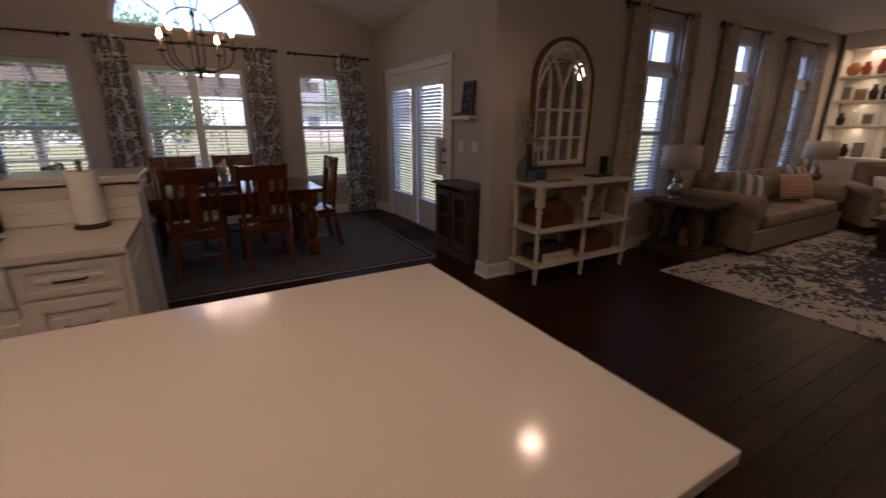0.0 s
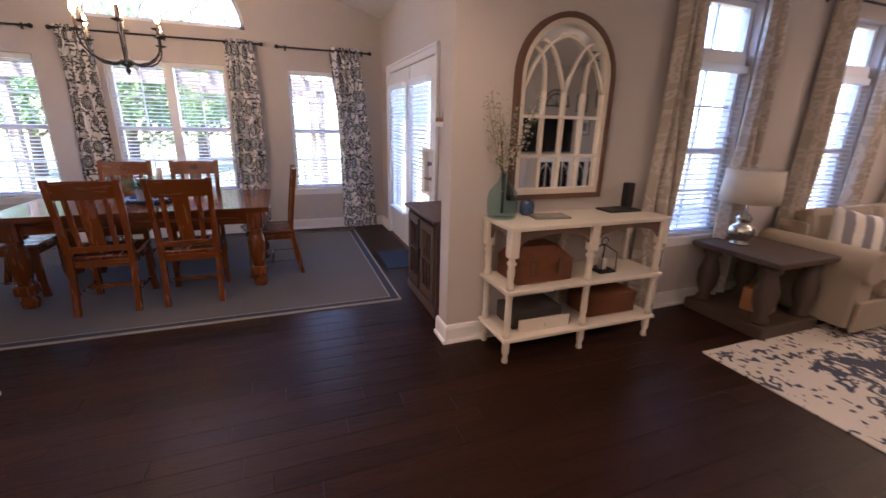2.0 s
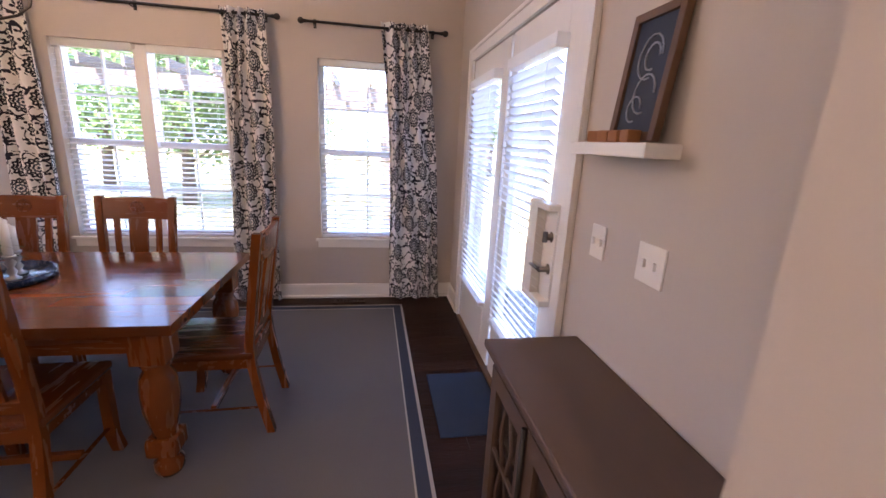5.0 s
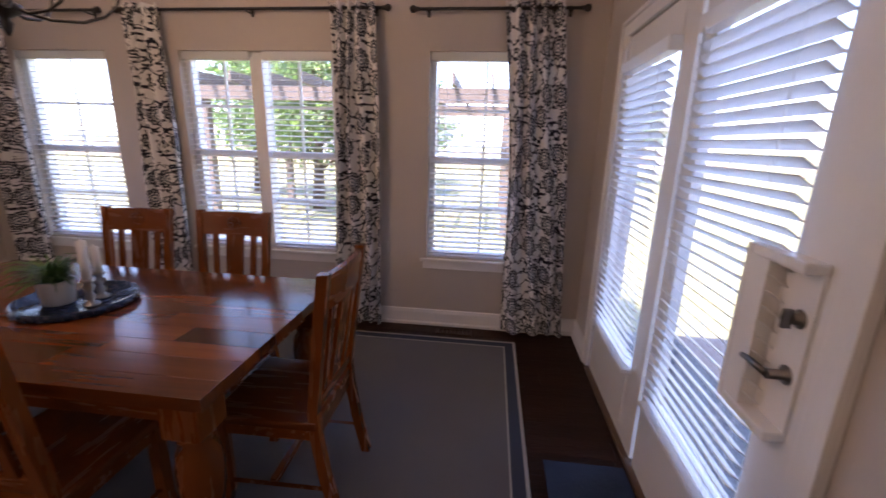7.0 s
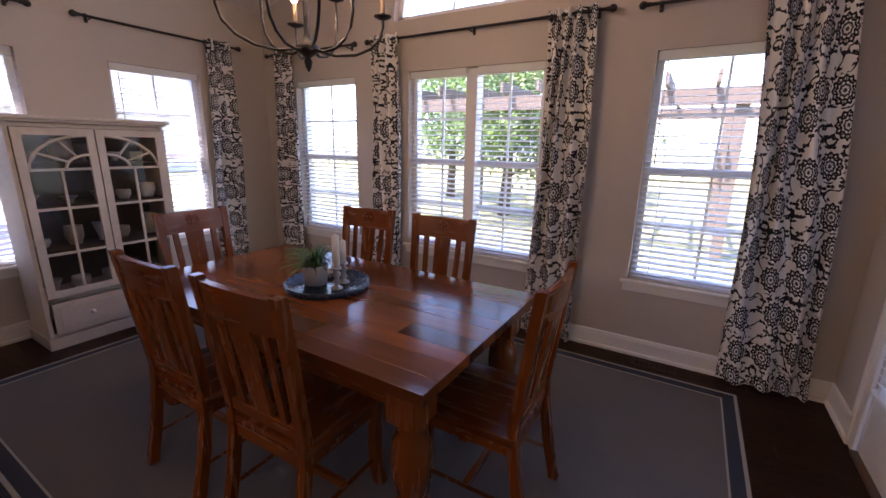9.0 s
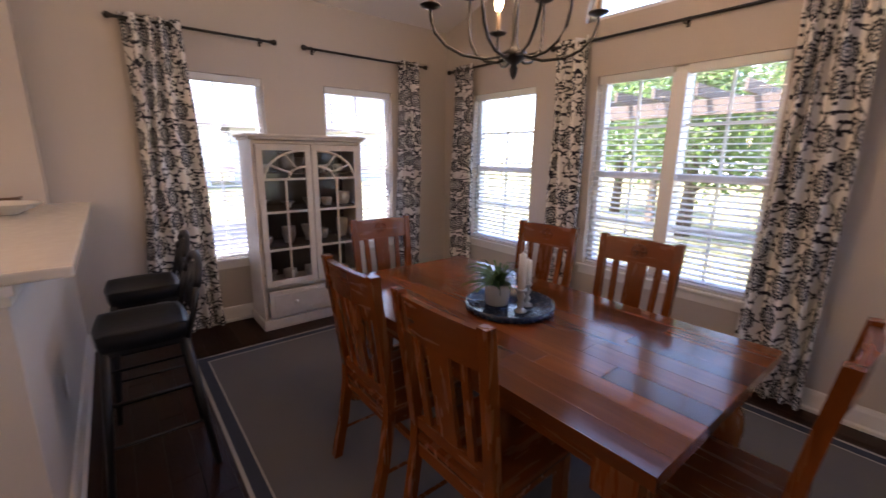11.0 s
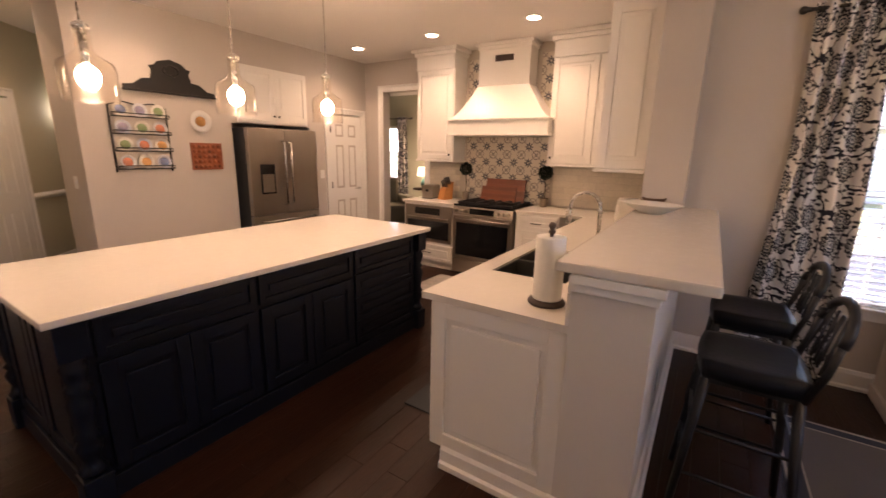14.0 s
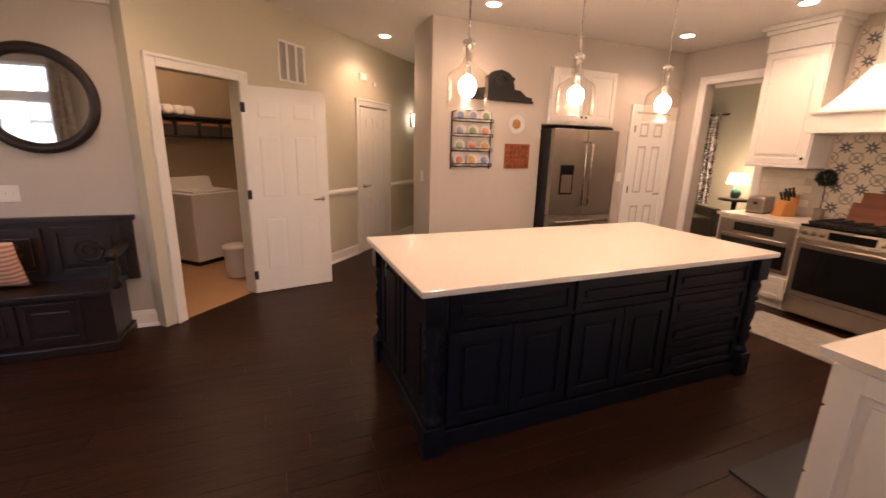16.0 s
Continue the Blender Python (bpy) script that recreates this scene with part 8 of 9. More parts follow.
pillow(pose(7.66, 3.34, 0.69, -20, 0, -22), 0.52, 0.36, CORAL, "coral striped lumbar pillow on the sofa")
pillow(pose(7.98, 3.46, 0.73, -18, 5, -8), 0.46, 0.44, GREYSTR, "cream and grey striped pillow in the sofa corner")

# end tables and lamps
RUSTIC = material("rustic_dark_wood", (0.07, 0.045, 0.03), 0.6, vary=0.3, scale=3, grain=20, bump=0.2)
SHADE = material("linen_shade", (0.62, 0.56, 0.47), 0.9, vary=0.05, grain=200, bump=0.2)
MERCURY = material("mercury_glass", (0.55, 0.53, 0.48), 0.12, metal=0.9, vary=0.2, scale=25)


def end_table(m):
    t = thing("end_table", "rustic dark wooden end table with baluster base", "side table", m, "end tables beside the sofa")
    bm = bmesh.new()
    box(bm, -0.36, -0.36, 0.585, 0.36, 0.36, 0.63, 0.01)
    part("top", bm, RUSTIC, t)
    bm = bmesh.new()
    box(bm, -0.34, -0.34, 0.0, 0.34, 0.34, 0.10, 0.015)
    part("base", bm, RUSTIC, t)
    for x in (-0.24, 0.24):
        for y in (-0.24, 0.24):
            bm = bmesh.new()
            lathe(bm, [(0.06, 0.1), (0.065, 0.13), (0.045, 0.17), (0.08, 0.27), (0.085, 0.36), (0.06, 0.46), (0.045, 0.5), (0.07, 0.53), (0.07, 0.585)], 16, pose(x, y, 0))
            part("baluster", bm, RUSTIC, t)
    return t


def table_lamp(m, label="mercury glass table lamp with linen drum shade"):
    t = thing("table_lamp", label, "table lamp", m, "lamps beside the sofa")
    bm = bmesh.new()
    lathe(bm, [(0.07, 0), (0.075, 0.015), (0.05, 0.03), (0.085, 0.07), (0.10, 0.11), (0.085, 0.155), (0.045, 0.18), (0.055, 0.205), (0.06, 0.225), (0.045, 0.25), (0.015, 0.27), (0.008, 0.32), (0.008, 0.42)], 24)
    part("base", bm, MERCURY, t)
    bm = bmesh.new()
    rings = [[bm.verts.new((r * math.cos(2 * math.pi * k / 36), r * math.sin(2 * math.pi * k / 36), z)) for k in range(36)] for r, z in ((0.215, 0.36), (0.20, 0.62), (0.197, 0.62), (0.212, 0.36))]
    for a, b in zip(rings, rings[1:] + rings[:1]):
        for k in range(36):
            bm.faces.new((a[k], a[(k + 1) % 36], b[(k + 1) % 36], b[k])).smooth = True
    part("shade", bm, SHADE, t)
    bm = bmesh.new()
    tube(bm, [(0, 0, 0.42), (0, 0, 0.64)], 0.004, 6)
    tube(bm, [(-0.2, 0, 0.615), (0.2, 0, 0.615)], 0.002, 5)
    lathe(bm, [(0.006, 0.64), (0.012, 0.65), (0.004, 0.665)], 10)
    part("harp", bm, CHROME, t)
    return t


end_table(pose(5.72, 3.61, 0))
table_lamp(pose(5.62, 3.75, 0.631))
end_table(pose(8.95, 3.56, 0))
table_lamp(pose(8.95, 3.60, 0.631))
bm = bmesh.new()
box(bm, -0.1, -0.1, 0, 0.1, 0.1, 0.2, 0.012)
single("wooden_crate", bm, CORK, "tan wooden box inside the end table base", "box", pose(5.72, 3.54, 0.10, 0, 0, 12))

# living rug
def distressed():
    m = bpy.data.materials.new("distressed_cream_navy_pile")
    m.use_nodes = True
    n, l = m.node_tree.nodes, m.node_tree.links
    b = n["Principled BSDF"]
    b.inputs["Roughness"].default_value = 0.95
    co = n.new("ShaderNodeTexCoord")

    def noise_(scale, detail, warp=0.0):
        t = n.new("ShaderNodeTexNoise")
        t.inputs["Scale"].default_value, t.inputs["Detail"].default_value, t.inputs["Distortion"].default_value = scale, detail, warp
        l.new(co.outputs["Object"], t.inputs["Vector"])
        return t.outputs["Fac"]

    def op(kind, a, b_=None, c=None):
        x = n.new("ShaderNodeMath")
        x.operation = kind
        for i, v in enumerate((a, b_, c)):
            if v is None:
                continue
            if isinstance(v, (int, float)):
                x.inputs[i].default_value = v
            else:
                l.new(v, x.inputs[i])
        return x.outputs[0]

    sx = n.new("ShaderNodeSeparateXYZ")
    l.new(co.outputs["Object"], sx.inputs[0])
    ex = op("DIVIDE", op("ABSOLUTE", sx.outputs["X"]), 1.95)
    ey = op("DIVIDE", op("ABSOLUTE", sx.outputs["Y"]), 1.35)
    edge = op("MAXIMUM", ex, ey)
    centre = op("SUBTRACT", 1.0, edge)
    scroll = op("LESS_THAN", op("ABSOLUTE", op("SUBTRACT", noise_(5.0, 1.0, 1.8), 0.5)), op("MULTIPLY_ADD", centre, 0.10, 0.035))
    chips = op("GREATER_THAN", noise_(17.0, 3.0), op("MULTIPLY_ADD", centre, -0.20, 0.60))
    worn = op("GREATER_THAN", noise_(2.2, 4.0), op("MULTIPLY_ADD", centre, -0.30, 0.55))
    dark = op("MULTIPLY", op("MULTIPLY", scroll, worn), 1.0)
    dark = op("MAXIMUM", dark, op("MULTIPLY", chips, op("GREATER_THAN", noise_(3.5, 2.0), 0.47)))
    mx = n.new("ShaderNodeMix")
    mx.data_type = "RGBA"
    mx.inputs["A"].default_value, mx.inputs["B"].default_value = (0.52, 0.47, 0.40, 1), (0.045, 0.05, 0.075, 1)
    l.new(dark, mx.inputs["Factor"])
    l.new(mx.outputs["Result"], b.inputs["Base Color"])
    bp = n.new("ShaderNodeBump")
    bp.inputs["Strength"].default_value, bp.inputs["Distance"].default_value = 0.5, 0.004
    l.new(noise_(250, 2), bp.inputs["Height"])
    l.new(bp.outputs["Normal"], b.inputs["Normal"])
    return m


bm = bmesh.new()
box(bm, -2.0, -1.4, 0, 2.0, 1.4, 0.010, 0.003)
single("living_rug", bm, distressed(), "cream rug with distressed navy pattern under the sofa", "rug", pose(6.80, 1.90, 0))

# coffee table
ct = thing("coffee_table", "rustic wooden coffee table with baluster legs", "coffee table", pose(8.05, 2.05, 0.010))
bm = bmesh.new()
box(bm, -0.68, -0.42, 0.41, 0.68, 0.42, 0.45, 0.01)
part("top", bm, RUSTIC, ct)
bm = bmesh.new()
box(bm, -0.62, -0.36, 0.33, 0.62, 0.36, 0.41, 0.006)
part("apron", bm, RUSTIC, ct)
bm = bmesh.new()
box(bm, -0.62, -0.36, 0.0, 0.62, 0.36, 0.07, 0.012)
part("lower_shelf", bm, RUSTIC, ct)
for x in (-0.52, 0.52):
    for y in (-0.28, 0.28):
        bm = bmesh.new()
        lathe(bm, [(0.06, 0.07), (0.05, 0.1), (0.08, 0.17), (0.085, 0.22), (0.05, 0.29), (0.07, 0.33)], 16, pose(x, y, 0))
        part("leg", bm, RUSTIC, ct)
bm = bmesh.new()
box(bm, -0.2, -0.13, 0, 0.2, 0.13, 0.04, 0.01)
single("wooden_tray", bm, FRAMEWOOD, "flat wooden tray on the coffee table", "tray", pose(8.15, 2.1, 0.461, 0, 0, 15))
bm = bmesh.new()
box(bm, -0.28, -0.18, 0, 0.28, 0.18, 0.16, 0.02)
single("woven_chest", bm, WICKER, "dark red woven chest beneath the coffee table", "basket", pose(8.05, 2.05, 0.081))

# armchair
ac = thing("armchair", "taupe upholstered armchair with rolled arms", "armchair", pose(9.15, 2.72, 0.010, 0, 0, -50))
bm = bmesh.new()
box(bm, -0.32, -0.42, 0.12, 0.32, 0.36, 0.42, 0.05)
part("seat", bm, SOFA, ac)
bm = bmesh.new()
box(bm, -0.36, 0.26, 0.12, 0.36, 0.46, 0.98, 0.08)
part("backrest", bm, SOFA, ac)
for s in (-1, 1):
    bm = bmesh.new()
    box(bm, s * 0.40 - 0.07, -0.42, 0.12, s * 0.40 + 0.07, 0.40, 0.58, 0.04)
    tube(bm, [(s * 0.41, -0.44, 0.58), (s * 0.41, 0.38, 0.60)], 0.085, 14)
    part("arm", bm, SOFA, ac)
    for y in (-0.36, 0.38):
        bm = bmesh.new()
        lathe(bm, [(0.015, 0), (0.025, 0.12)], 10, pose(s * 0.36, y, 0))
        part("leg", bm, DARKWOOD, ac)
pillow(ac.matrix_world @ pose(0, 0.16, 0.60, -15, 0, 0), 0.40, 0.36, PAPER, "white pillow on the armchair")

# built-in shelves beside the fireplace
bi = thing("built_in_shelves", "white built-in shelving lit from within over closed cabinets", "bookcase", pose(EAST + 0.44, 3.28, 0, 0, 0, -90))
BW = 1.34
bm = bmesh.new()
box(bm, -BW / 2, -0.44, 0.08, BW / 2, 0, 0.95)
part("cabinet_body", bm, CABWHITE, bi)
bm = bmesh.new()
box(bm, -BW / 2, -0.46, 0.95, BW / 2, 0, 0.985, 0.005)
part("counter", bm, CABWHITE, bi)
for k in range(4):
    bm = bmesh.new()
    u = -BW / 2 + 0.03 + 0.32 * k
    raised(bm, u, u + 0.315, 0.12, 0.92, -0.44, 0.02, 0.05)
    part("cabinet_door", bm, CABWHITE, bi)
bm = bmesh.new()
for u in (-BW / 2, -0.015, BW / 2 - 0.03):
    box(bm, u, -0.33, 0.985, u + 0.03, -0.012, 2.62)
box(bm, -BW / 2, -0.34, 2.62, BW / 2, 0, CEIL - 0.002)
part("uprights", bm, CABWHITE, bi)
bm = bmesh.new()
box(bm, -BW / 2, -0.012, 0.985, BW / 2, 0, 2.62)
part("back_panel", bm, CABWHITE, bi)
for z in (1.45, 1.83, 2.20):
    for a, b in ((-BW / 2 + 0.03, -0.015), (0.015, BW / 2 - 0.03)):
        bm = bmesh.new()
        box(bm, a, -0.32, z, b, -0.012, z + 0.028, 0.003)
        part("shelf_board", bm, CABWHITE, bi)
for y in (3.62, 2.95):
    lamp("shelf_lamp", "AREA", pose(EAST + 0.20, y, 2.60), 0.6, SHELFLIGHT, size=(0.5, 0.1))
    lamp("shelf_lamp", "AREA", pose(EAST + 0.14, y, 1.82), 0.3, SHELFLIGHT, size=(0.5, 0.08))
    lamp("shelf_lamp", "AREA", pose(EAST + 0.14, y, 2.19), 0.3, SHELFLIGHT, size=(0.5, 0.08))
    lamp("shelf_lamp", "AREA", pose(EAST + 0.14, y, 1.44), 0.3, SHELFLIGHT, size=(0.5, 0.08))
rng = random.Random(8)
REDB = material("red_cloth", (0.32, 0.04, 0.03), 0.6, vary=0.2)
TEAL = material("teal_glaze", (0.06, 0.17, 0.17), 0.3, vary=0.2)
AMBER = material("amber_ceramic", (0.42, 0.17, 0.05), 0.4, vary=0.2)
for z in (0.987, 1.48, 1.86, 2.23):
    for y in (3.80, 3.64, 3.48, 3.12, 2.96, 2.78) if z != 1.86 else (3.80, 3.64, 3.48, 3.0, 2.80):
        r = rng.random()
        m = pose(EAST + 0.22, y + rng.uniform(-0.02, 0.02), z, 0, 0, -90 + rng.uniform(-15, 15))
        mat = rng.choice([REDB, TEAL, AMBER, BLACK, POT, OAK])
        hh = rng.uniform(0.14, 0.24)
        bm = bmesh.new()
        if r < 0.35:
            lathe(bm, [(0.035, 0), (0.05, 0.01), (0.06, hh * 0.5), (0.03, hh * 0.8), (0.035, hh), (0.02, hh), (0.002, hh * 0.4)], 18)
            single("vase", bm, mat, "small glazed vase on the built-in shelf", "vase", m, "ornaments on the shelves")
        elif r < 0.6:
            t = thing("framed_photo", "small framed picture standing on the built-in shelf", "picture", m, "pictures on the shelves")
            box(bm, -0.07, -0.012, 0, 0.07, 0.012, hh, 0.004)
            part("frame", bm, mat, t)
            bm = bmesh.new()
            box(bm, -0.05, -0.015, 0.025, 0.05, -0.011, hh - 0.025)
            part("photo", bm, GALV, t)
        elif r < 0.8:
            lathe(bm, [(0.09, 0), (0.10, 0.008), (0.10, 0.016), (0.002, 0.02)], 24, pose(0, 0.02, 0.10, 82, 0, 0))
            single("display_plate", bm, AMBER if mat is BLACK else mat, "round decorative plate on the built-in shelf", "plate", m, "plates on the shelves")
        else:
            for k in range(4):
                b2 = bmesh.new()
                box(b2, -0.018, -0.07, 0, 0.018, 0.07, hh - 0.02 + 0.012 * (k % 3), 0.003)
                single("book", b2, rng.choice([REDB, TEAL, OAK, BLUEJ]), "hardback book standing on the built-in shelf", "book", m @ pose(-0.06 + 0.038 * k, 0, 0), "books on the shelves")
            bm.free()
# fireplace
SLATE = material("black_slate", (0.012, 0.013, 0.016), 0.5, vary=0.3, bump=0.2)
fp = thing("fireplace", "black fireplace with white mantel beside the shelves", "fireplace", pose(EAST + 0.44, 1.70, 0, 0, 0, -90))
bm = bmesh.new()
box(bm, -0.88, -0.5, 1.42, 0.88, 0, CEIL - 0.002)
part("chimney_breast", bm, SLATE, fp)
bm = bmesh.new()
for u in (-0.88, 0.58):
    box(bm, u, -0.56, 0, u + 0.30, 0, 1.18, 0.01)
box(bm, -0.88, -0.56, 1.18, 0.88, 0, 1.36, 0.01)
box(bm, -0.94, -0.64, 1.36, 0.94, 0, 1.42, 0.012)
part("mantel", bm, CABWHITE, fp)
bm = bmesh.new()
box(bm, -0.58, -0.50, 0.0, 0.58, -0.02, 1.18)
part("surround", bm, SLATE, fp)
bm = bmesh.new()
box(bm, -0.42, -0.512, 0.12, 0.42, -0.498, 0.85, 0.004)
part("firebox_glass", bm, BLACKGLASS, fp)
for dy, hh in ((0.62, 0.3), (0.52, 0.22)):
    cs = thing("candlestick", "tall candlestick with white candle on the mantel", "candlestick", pose(EAST - 0.02, 1.70 + dy, 1.421), "candlesticks on the mantel")
    bm = bmesh.new()
    lathe(bm, [(0.04, 0), (0.012, 0.02), (0.01, hh - 0.03), (0.03, hh)], 14)
    part("stick", bm, BLACK, cs)
    bm = bmesh.new()
    lathe(bm, [(0.022, hh), (0.022, hh + 0.12), (0.004, hh + 0.125)], 14)
    part("candle", bm, WAX, cs)
rmir = thing("round_wall_mirror", "round mirror in a cream frame above the mantel", "mirror", pose(EAST - 0.062, 2.06, 2.0, 90, 0, -90))
bm = bmesh.new()
prof = [(0.20, 0.0), (0.31, 0.0), (0.315, 0.02), (0.29, 0.035), (0.22, 0.03), (0.20, 0.015)]
rings = [[bm.verts.new((r * math.cos(2 * math.pi * k / 40), r * math.sin(2 * math.pi * k / 40), z)) for k in range(40)] for r, z in prof]
for a, b in zip(rings, rings[1:] + rings[:1]):
    for k in range(40):
        bm.faces.new((a[k], a[(k + 1) % 40], b[(k + 1) % 40], b[k])).smooth = True
part("frame", bm, CREAMP, rmir)
bm = bmesh.new()
lathe(bm, [(0.202, 0.003), (0.202, 0.010)], 40)
part("glass", bm, MIRROR, rmir)
bm = bmesh.new()
box(bm, -0.07, -0.02, 0, -0.03, 0.02, 0.2, 0.003)
for z in (0, 0.08, 0.16):
    box(bm, -0.03, -0.02, z, 0.06, 0.02, z + 0.04, 0.003)
single("letter_ornament", bm, BLACK, "black wooden letter E standing on the built-in shelf", "letter", pose(EAST + 0.15, 3.30, 1.86, 0, 0, -90))
# ceiling fan
fn = thing("ceiling_fan", "dark bronze ceiling fan with light bowl in the living room", "ceiling fan", pose(6.85, 1.5, 0))
bm = bmesh.new()
tube(bm, [(0, 0, 2.62), (0, 0, CEIL)], 0.012, 8)
lathe(bm, [(0.06, 2.50), (0.10, 2.52), (0.10, 2.58), (0.05, 2.62), (0.02, 2.64)], 24)
lathe(bm, [(0.06, CEIL - 0.05), (0.07, CEIL - 0.002)], 20)
part("motor", bm, VENTBR, fn)
bm = bmesh.new()
lathe(bm, [(0.02, 2.38), (0.09, 2.41), (0.12, 2.46), (0.12, 2.48), (0.03, 2.50)], 24)
part("light_bowl", bm, glow("frosted_bowl", (1, 0.82, 0.6), 1.5), fn)
for k in range(5):
    bm = bmesh.new()
    vs = box(bm, 0.14, -0.065, 2.535, 0.68, 0.065, 2.545, 0.004)
    box(bm, 0.08, -0.02, 2.53, 0.2, 0.02, 2.536)
    bmesh.ops.transform(bm, matrix=pose(0, 0, 0, 0, 0, 72 * k + 47), verts=bm.verts)
    part("blade", bm, DARKWOOD, fn)
lamp("fan_light", "POINT", pose(6.85, 1.5, 2.33), 2.4, WARM, radius=0.1)
# media wall across the living room, seen in the mirror
mc = thing("media_cabinet", "white media cabinet with gothic glazed doors", "cabinet", pose(8.2, -1.84, 0, 0, 0, 180))
bm = bmesh.new()
box(bm, -0.9, -0.42, 0.06, 0.9, 0, 0.86, 0.006)
box(bm, -0.93, -0.45, 0.86, 0.93, 0, 0.90, 0.006)
part("body", bm, CABWHITE, mc)
for k in range(4):
    bm = bmesh.new()
    u = -0.88 + 0.44 * k
    box(bm, u + 0.05, -0.425, 0.14, u + 0.39, -0.419, 0.80)
    dd = part("door", bm, BLACKGLASS, mc)
    bm = bmesh.new()
    for a, b, c, d_ in ((u + 0.005, u + 0.055, 0.08, 0.85), (u + 0.385, u + 0.435, 0.08, 0.85), (u + 0.055, u + 0.385, 0.08, 0.14), (u + 0.055, u + 0.385, 0.79, 0.85), (u + 0.21, u + 0.23, 0.14, 0.79)):
        box(bm, a, -0.44, c, b, -0.42, d_)
    for s in (-1, 1):
        tube(bm, [(u + 0.22 + s * 0.165, -0.43, 0.5), (u + 0.22 + s * 0.13, -0.43, 0.62), (u + 0.22, -0.43, 0.77)], 0.009, 6)
    part("door_frame", bm, CABWHITE, dd)
tvs = thing("television", "large black television above the media cabinet", "television", pose(7.72, -1.84, 0.98, 0, 0, 180))
bm = bmesh.new()
box(bm, -0.72, -0.06, 0, 0.72, -0.01, 0.82, 0.006)
part("screen", bm, BLACKGLASS, tvs)
rng = random.Random(4)
for x, z in ((8.66, 2.08), (9.2, 2.2), (8.8, 1.56), (9.4, 1.68), (6.5, 1.9), (6.5, 1.45)):
    t = thing("picture_frame", "black framed picture with white mat on the wall", "picture", pose(x, -1.848, z, 0, 0, 180), "pictures in the living room")
    bm = bmesh.new()
    for a, b, c, d_ in ((-0.15, -0.13, -0.19, 0.19), (0.13, 0.15, -0.19, 0.19), (-0.13, 0.13, -0.19, -0.17), (-0.13, 0.13, 0.17, 0.19)):
        box(bm, a, -0.02, c, b, 0, d_)
    part("frame", bm, BLACK, t)
    bm = bmesh.new()
    box(bm, -0.13, -0.01, -0.17, 0.13, -0.002, 0.17)
    part("mat", bm, POT, t)
    bm = bmesh.new()
    box(bm, -0.07, -0.012, -0.1, 0.07, -0.009, 0.1)
    part("picture", bm, GALV, t)

WEAVEBK = material("tan_wicker", (0.26, 0.13, 0.055), 0.7, vary=0.35, scale=40, grain=120, bump=0.5)
bm = bmesh.new()
lathe(bm, [(0.17, 0), (0.19, 0.02), (0.21, 0.30), (0.20, 0.31), (0.19, 0.29), (0.17, 0.05), (0.002, 0.04)], 28)
single("floor_basket", bm, WEAVEBK, "round tan wicker basket on the floor beside the media cabinet", "basket", pose(9.45, -1.5, 0))
aw = thing("arched_wall_decor", "black iron arch hanging above the television", "wall decor", pose(7.95, -1.848, 2.0, 0, 0, 180))
bm = bmesh.new()
for R in (0.34, 0.25):
    tube(bm, [(R * math.cos(math.pi * q / 20), -0.015, R * math.sin(math.pi * q / 20)) for q in range(21)], 0.014, 6)
box(bm, -0.36, -0.03, -0.02, 0.36, 0, 0.012, 0.003)
for q in (45, 90, 135):
    tube(bm, [(0, -0.015, 0.0), (0.34 * math.cos(radians(q)), -0.015, 0.34 * math.sin(radians(q)))], 0.008, 5)
part("arch", bm, BLACK, aw)

# side room through the kitchen doorway
sc = thing("armchair", "grey-green armchair in the room beyond the kitchen", "armchair", pose(-4.85, -1.45, 0, 0, 0, 150))
GREYGREEN = material("grey_green_cloth", (0.20, 0.19, 0.15), 0.9, vary=0.1)
bm = bmesh.new()
box(bm, -0.4, -0.4, 0.1, 0.4, 0.4, 0.45, 0.06)
part("seat", bm, GREYGREEN, sc)
bm = bmesh.new()
box(bm, -0.4, 0.25, 0.1, 0.4, 0.45, 0.98, 0.08)
part("backrest", bm, GREYGREEN, sc)
for s in (-1, 1):
    bm = bmesh.new()
    box(bm, s * 0.45 - 0.08, -0.4, 0.1, s * 0.45 + 0.08, 0.4, 0.62, 0.06)
    part("arm", bm, GREYGREEN, sc)
    for y in (-0.33, 0.36):
        bm = bmesh.new()
        lathe(bm, [(0.018, 0), (0.028, 0.12)], 10, pose(s * 0.36, y, 0))
        part("leg", bm, DARKWOOD, sc)
sk = thing("side_table", "black round side table in the room beyond", "side table", pose(-5.85, -1.15, 0))
bm = bmesh.new()
lathe(bm, [(0.26, 0.70), (0.27, 0.71), (0.27, 0.74), (0.002, 0.742)], 28)
part("top", bm, OAK, sk)
bm = bmesh.new()
lathe(bm, [(0.18, 0), (0.18, 0.03), (0.04, 0.06), (0.03, 0.4), (0.05, 0.7)], 20)
part("pedestal", bm, OAK, sk)
t = thing("table_lamp", "lit table lamp with a pale shade in the side room", "table lamp", pose(-5.88, -1.18, 0.743))
bm = bmesh.new()
lathe(bm, [(0.06, 0), (0.07, 0.02), (0.09, 0.1), (0.04, 0.2), (0.01, 0.22), (0.01, 0.3)], 20)
part("base", bm, TEAL, t)
bm = bmesh.new()
lathe(bm, [(0.18, 0.26), (0.14, 0.46)], 28)
part("shade", bm, glow("lit_shade", (1.0, 0.8, 0.45), 0.3), t).visible_shadow = False
lamp("side_room_lamp", "POINT", pose(-5.88, -1.18, 1.12), 5.0, WARM, radius=0.08)
rod(pose(-6.5, 0, 0, 0, 0, 90), -3.75, -2.0, 2.32)
curtain(pose(-6.42, -2.25, 0, 0, 0, 90), 0.36, 2.36, 31)
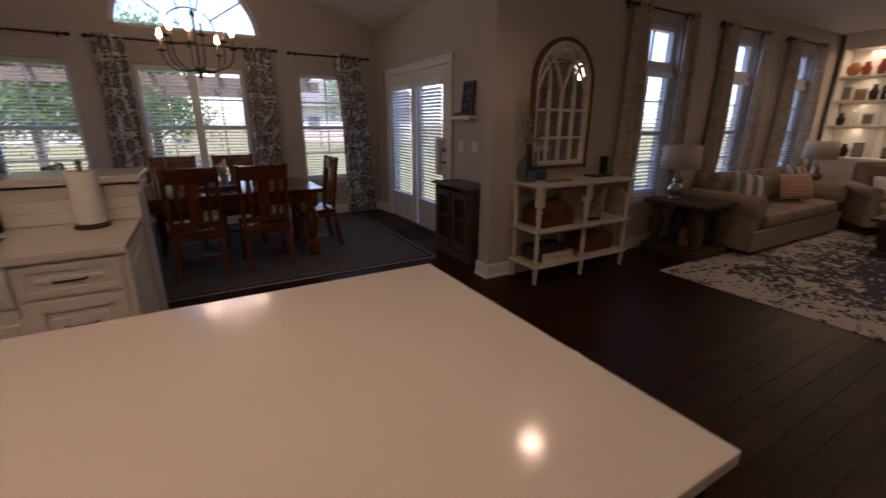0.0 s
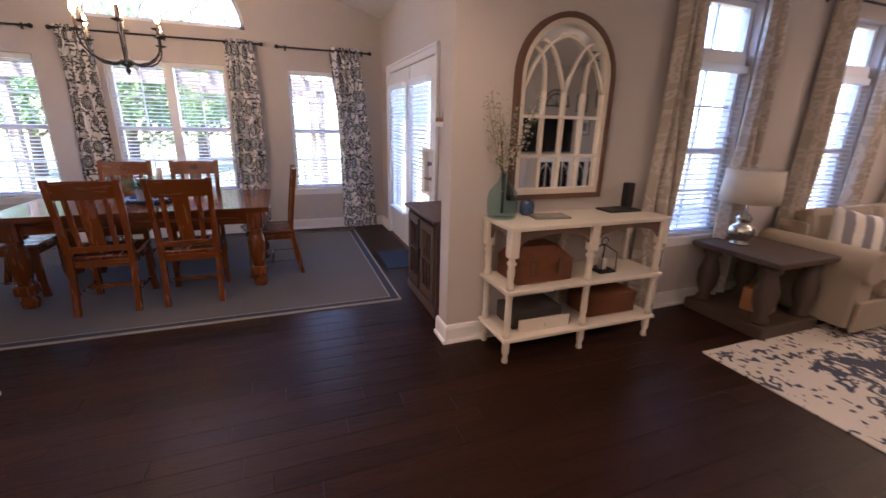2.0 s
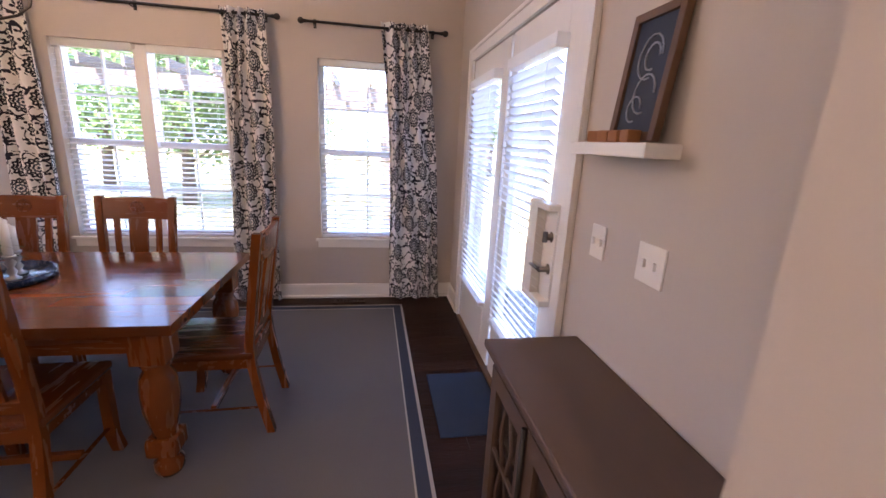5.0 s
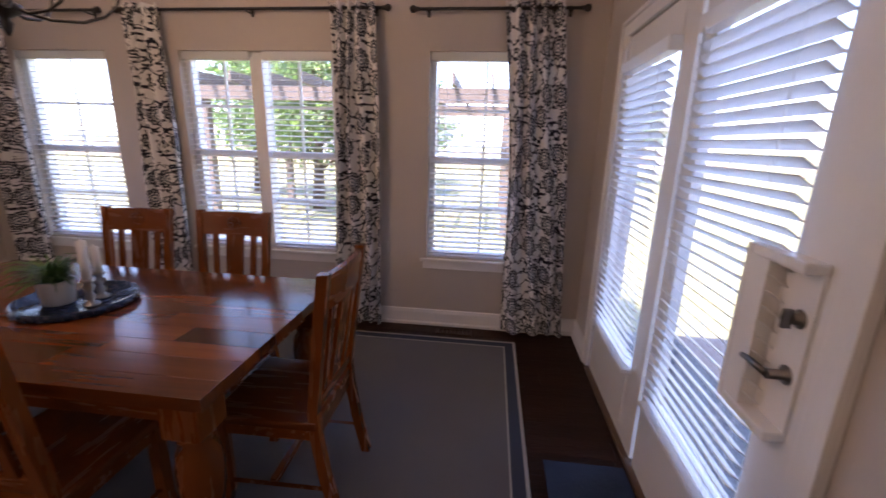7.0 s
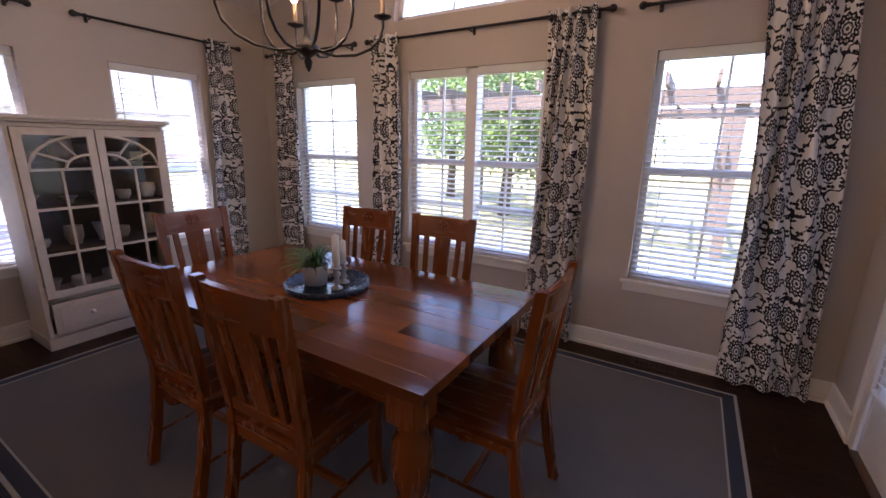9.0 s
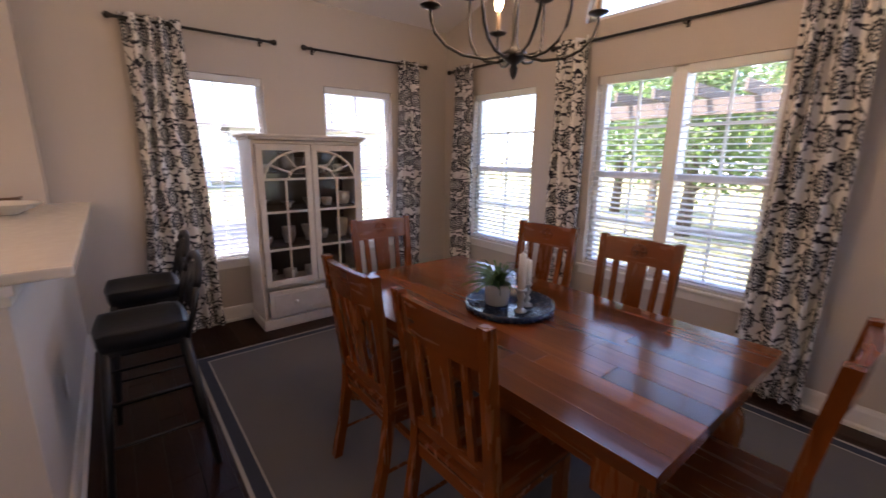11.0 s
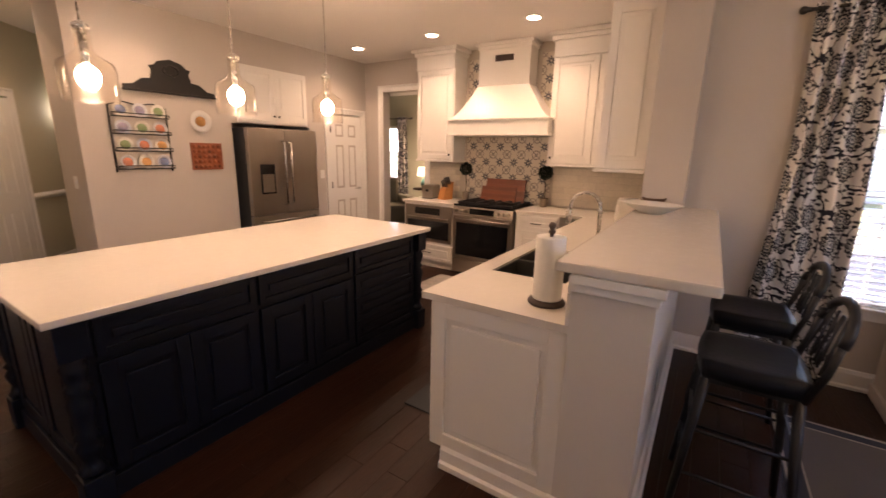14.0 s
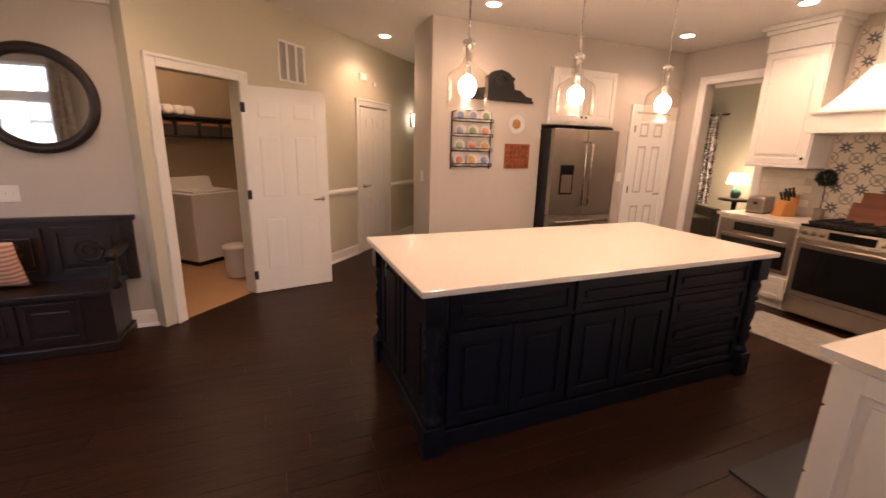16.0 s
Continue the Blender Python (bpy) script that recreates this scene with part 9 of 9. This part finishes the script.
curtain(pose(-6.42, -3.57, 0, 0, 0, 90), 0.3, 2.36, 32)

# ---- floor boards ----
boards, ends = [], []
rng = random.Random(77)
BWID = 0.128
y = -2.2
while y < N:
    x = KX - 3.3 + rng.uniform(-1.2, 0)
    while x < EAST + 0.45:
        ln = rng.choice((0.6, 0.9, 1.2, 1.5))
        if y < 3.95 or (x > W - 0.05 and x + ln < E + 0.05):
            boards.append((x, y, ln))
        elif x < E and x + ln > W:
            ends.append((max(x, W - 0.05), y, min(x + ln, E + 0.05) - max(x, W - 0.05)))
        x += ln
    y += BWID
meshes = {}
for ln in (0.6, 0.9, 1.2, 1.5):
    bm = bmesh.new()
    g = 0.0006
    prism(bm, [(g, g), (ln - g, g), (ln - g, BWID - g), (g, BWID - g)], -0.004, -0.0015)
    top = [(g, g), (ln - g, g), (ln - g, BWID - g), (g, BWID - g)]
    c = 0.001
    inn = [(g + c, g + c), (ln - g - c, g + c), (ln - g - c, BWID - g - c), (g + c, BWID - g - c)]
    lo = [bm.verts.new((a, b, -0.0015)) for a, b in top]
    hi = [bm.verts.new((a, b, 0.0)) for a, b in inn]
    bm.faces.new(hi)
    for k in range(4):
        bm.faces.new((lo[k], lo[(k + 1) % 4], hi[(k + 1) % 4], hi[k]))
    meshes[ln] = mesh_of("board", bm, FLOORWOOD)
floor_ob = bpy.data.objects["floor"]
near = [b for b in boards if -1.3 < b[0] + b[2] / 2 < 4.5 and 0.6 < b[1] < 5.0 and not (-1.0 < b[0] and b[0] + b[2] < 1.4 and 1.3 < b[1] < 2.1)][:300]
chosen = set(near)
for x, y, ln in near:
    o = new("board", meshes[ln])
    o.parent = floor_ob
    o.location = (x, y, 0)
vs, fs = [], []
for x, y, ln in boards + ends:
    if (x, y, ln) in chosen:
        continue
    x1 = min(x + ln, EAST + 0.45)
    g, i = 0.0006, len(vs)
    vs += [(x + g, y + g, -0.0035), (x1 - g, y + g, -0.0035), (x1 - g, y + BWID - g, -0.0035), (x + g, y + BWID - g, -0.0035)]
    vs += [(x + g, y + g, 0), (x1 - g, y + g, 0), (x1 - g, y + BWID - g, 0), (x + g, y + BWID - g, 0)]
    fs += [(i + 4, i + 5, i + 6, i + 7), (i, i + 1, i + 5, i + 4), (i + 1, i + 2, i + 6, i + 5), (i + 2, i + 3, i + 7, i + 6), (i + 3, i, i + 4, i + 7)]
me = bpy.data.meshes.new("boards")
me.from_pydata(vs, [], fs)
me.materials.append(FLOORWOOD)
o = new("boards", me)
o.parent = floor_ob
tagged(o, "", "", "", "stuff")
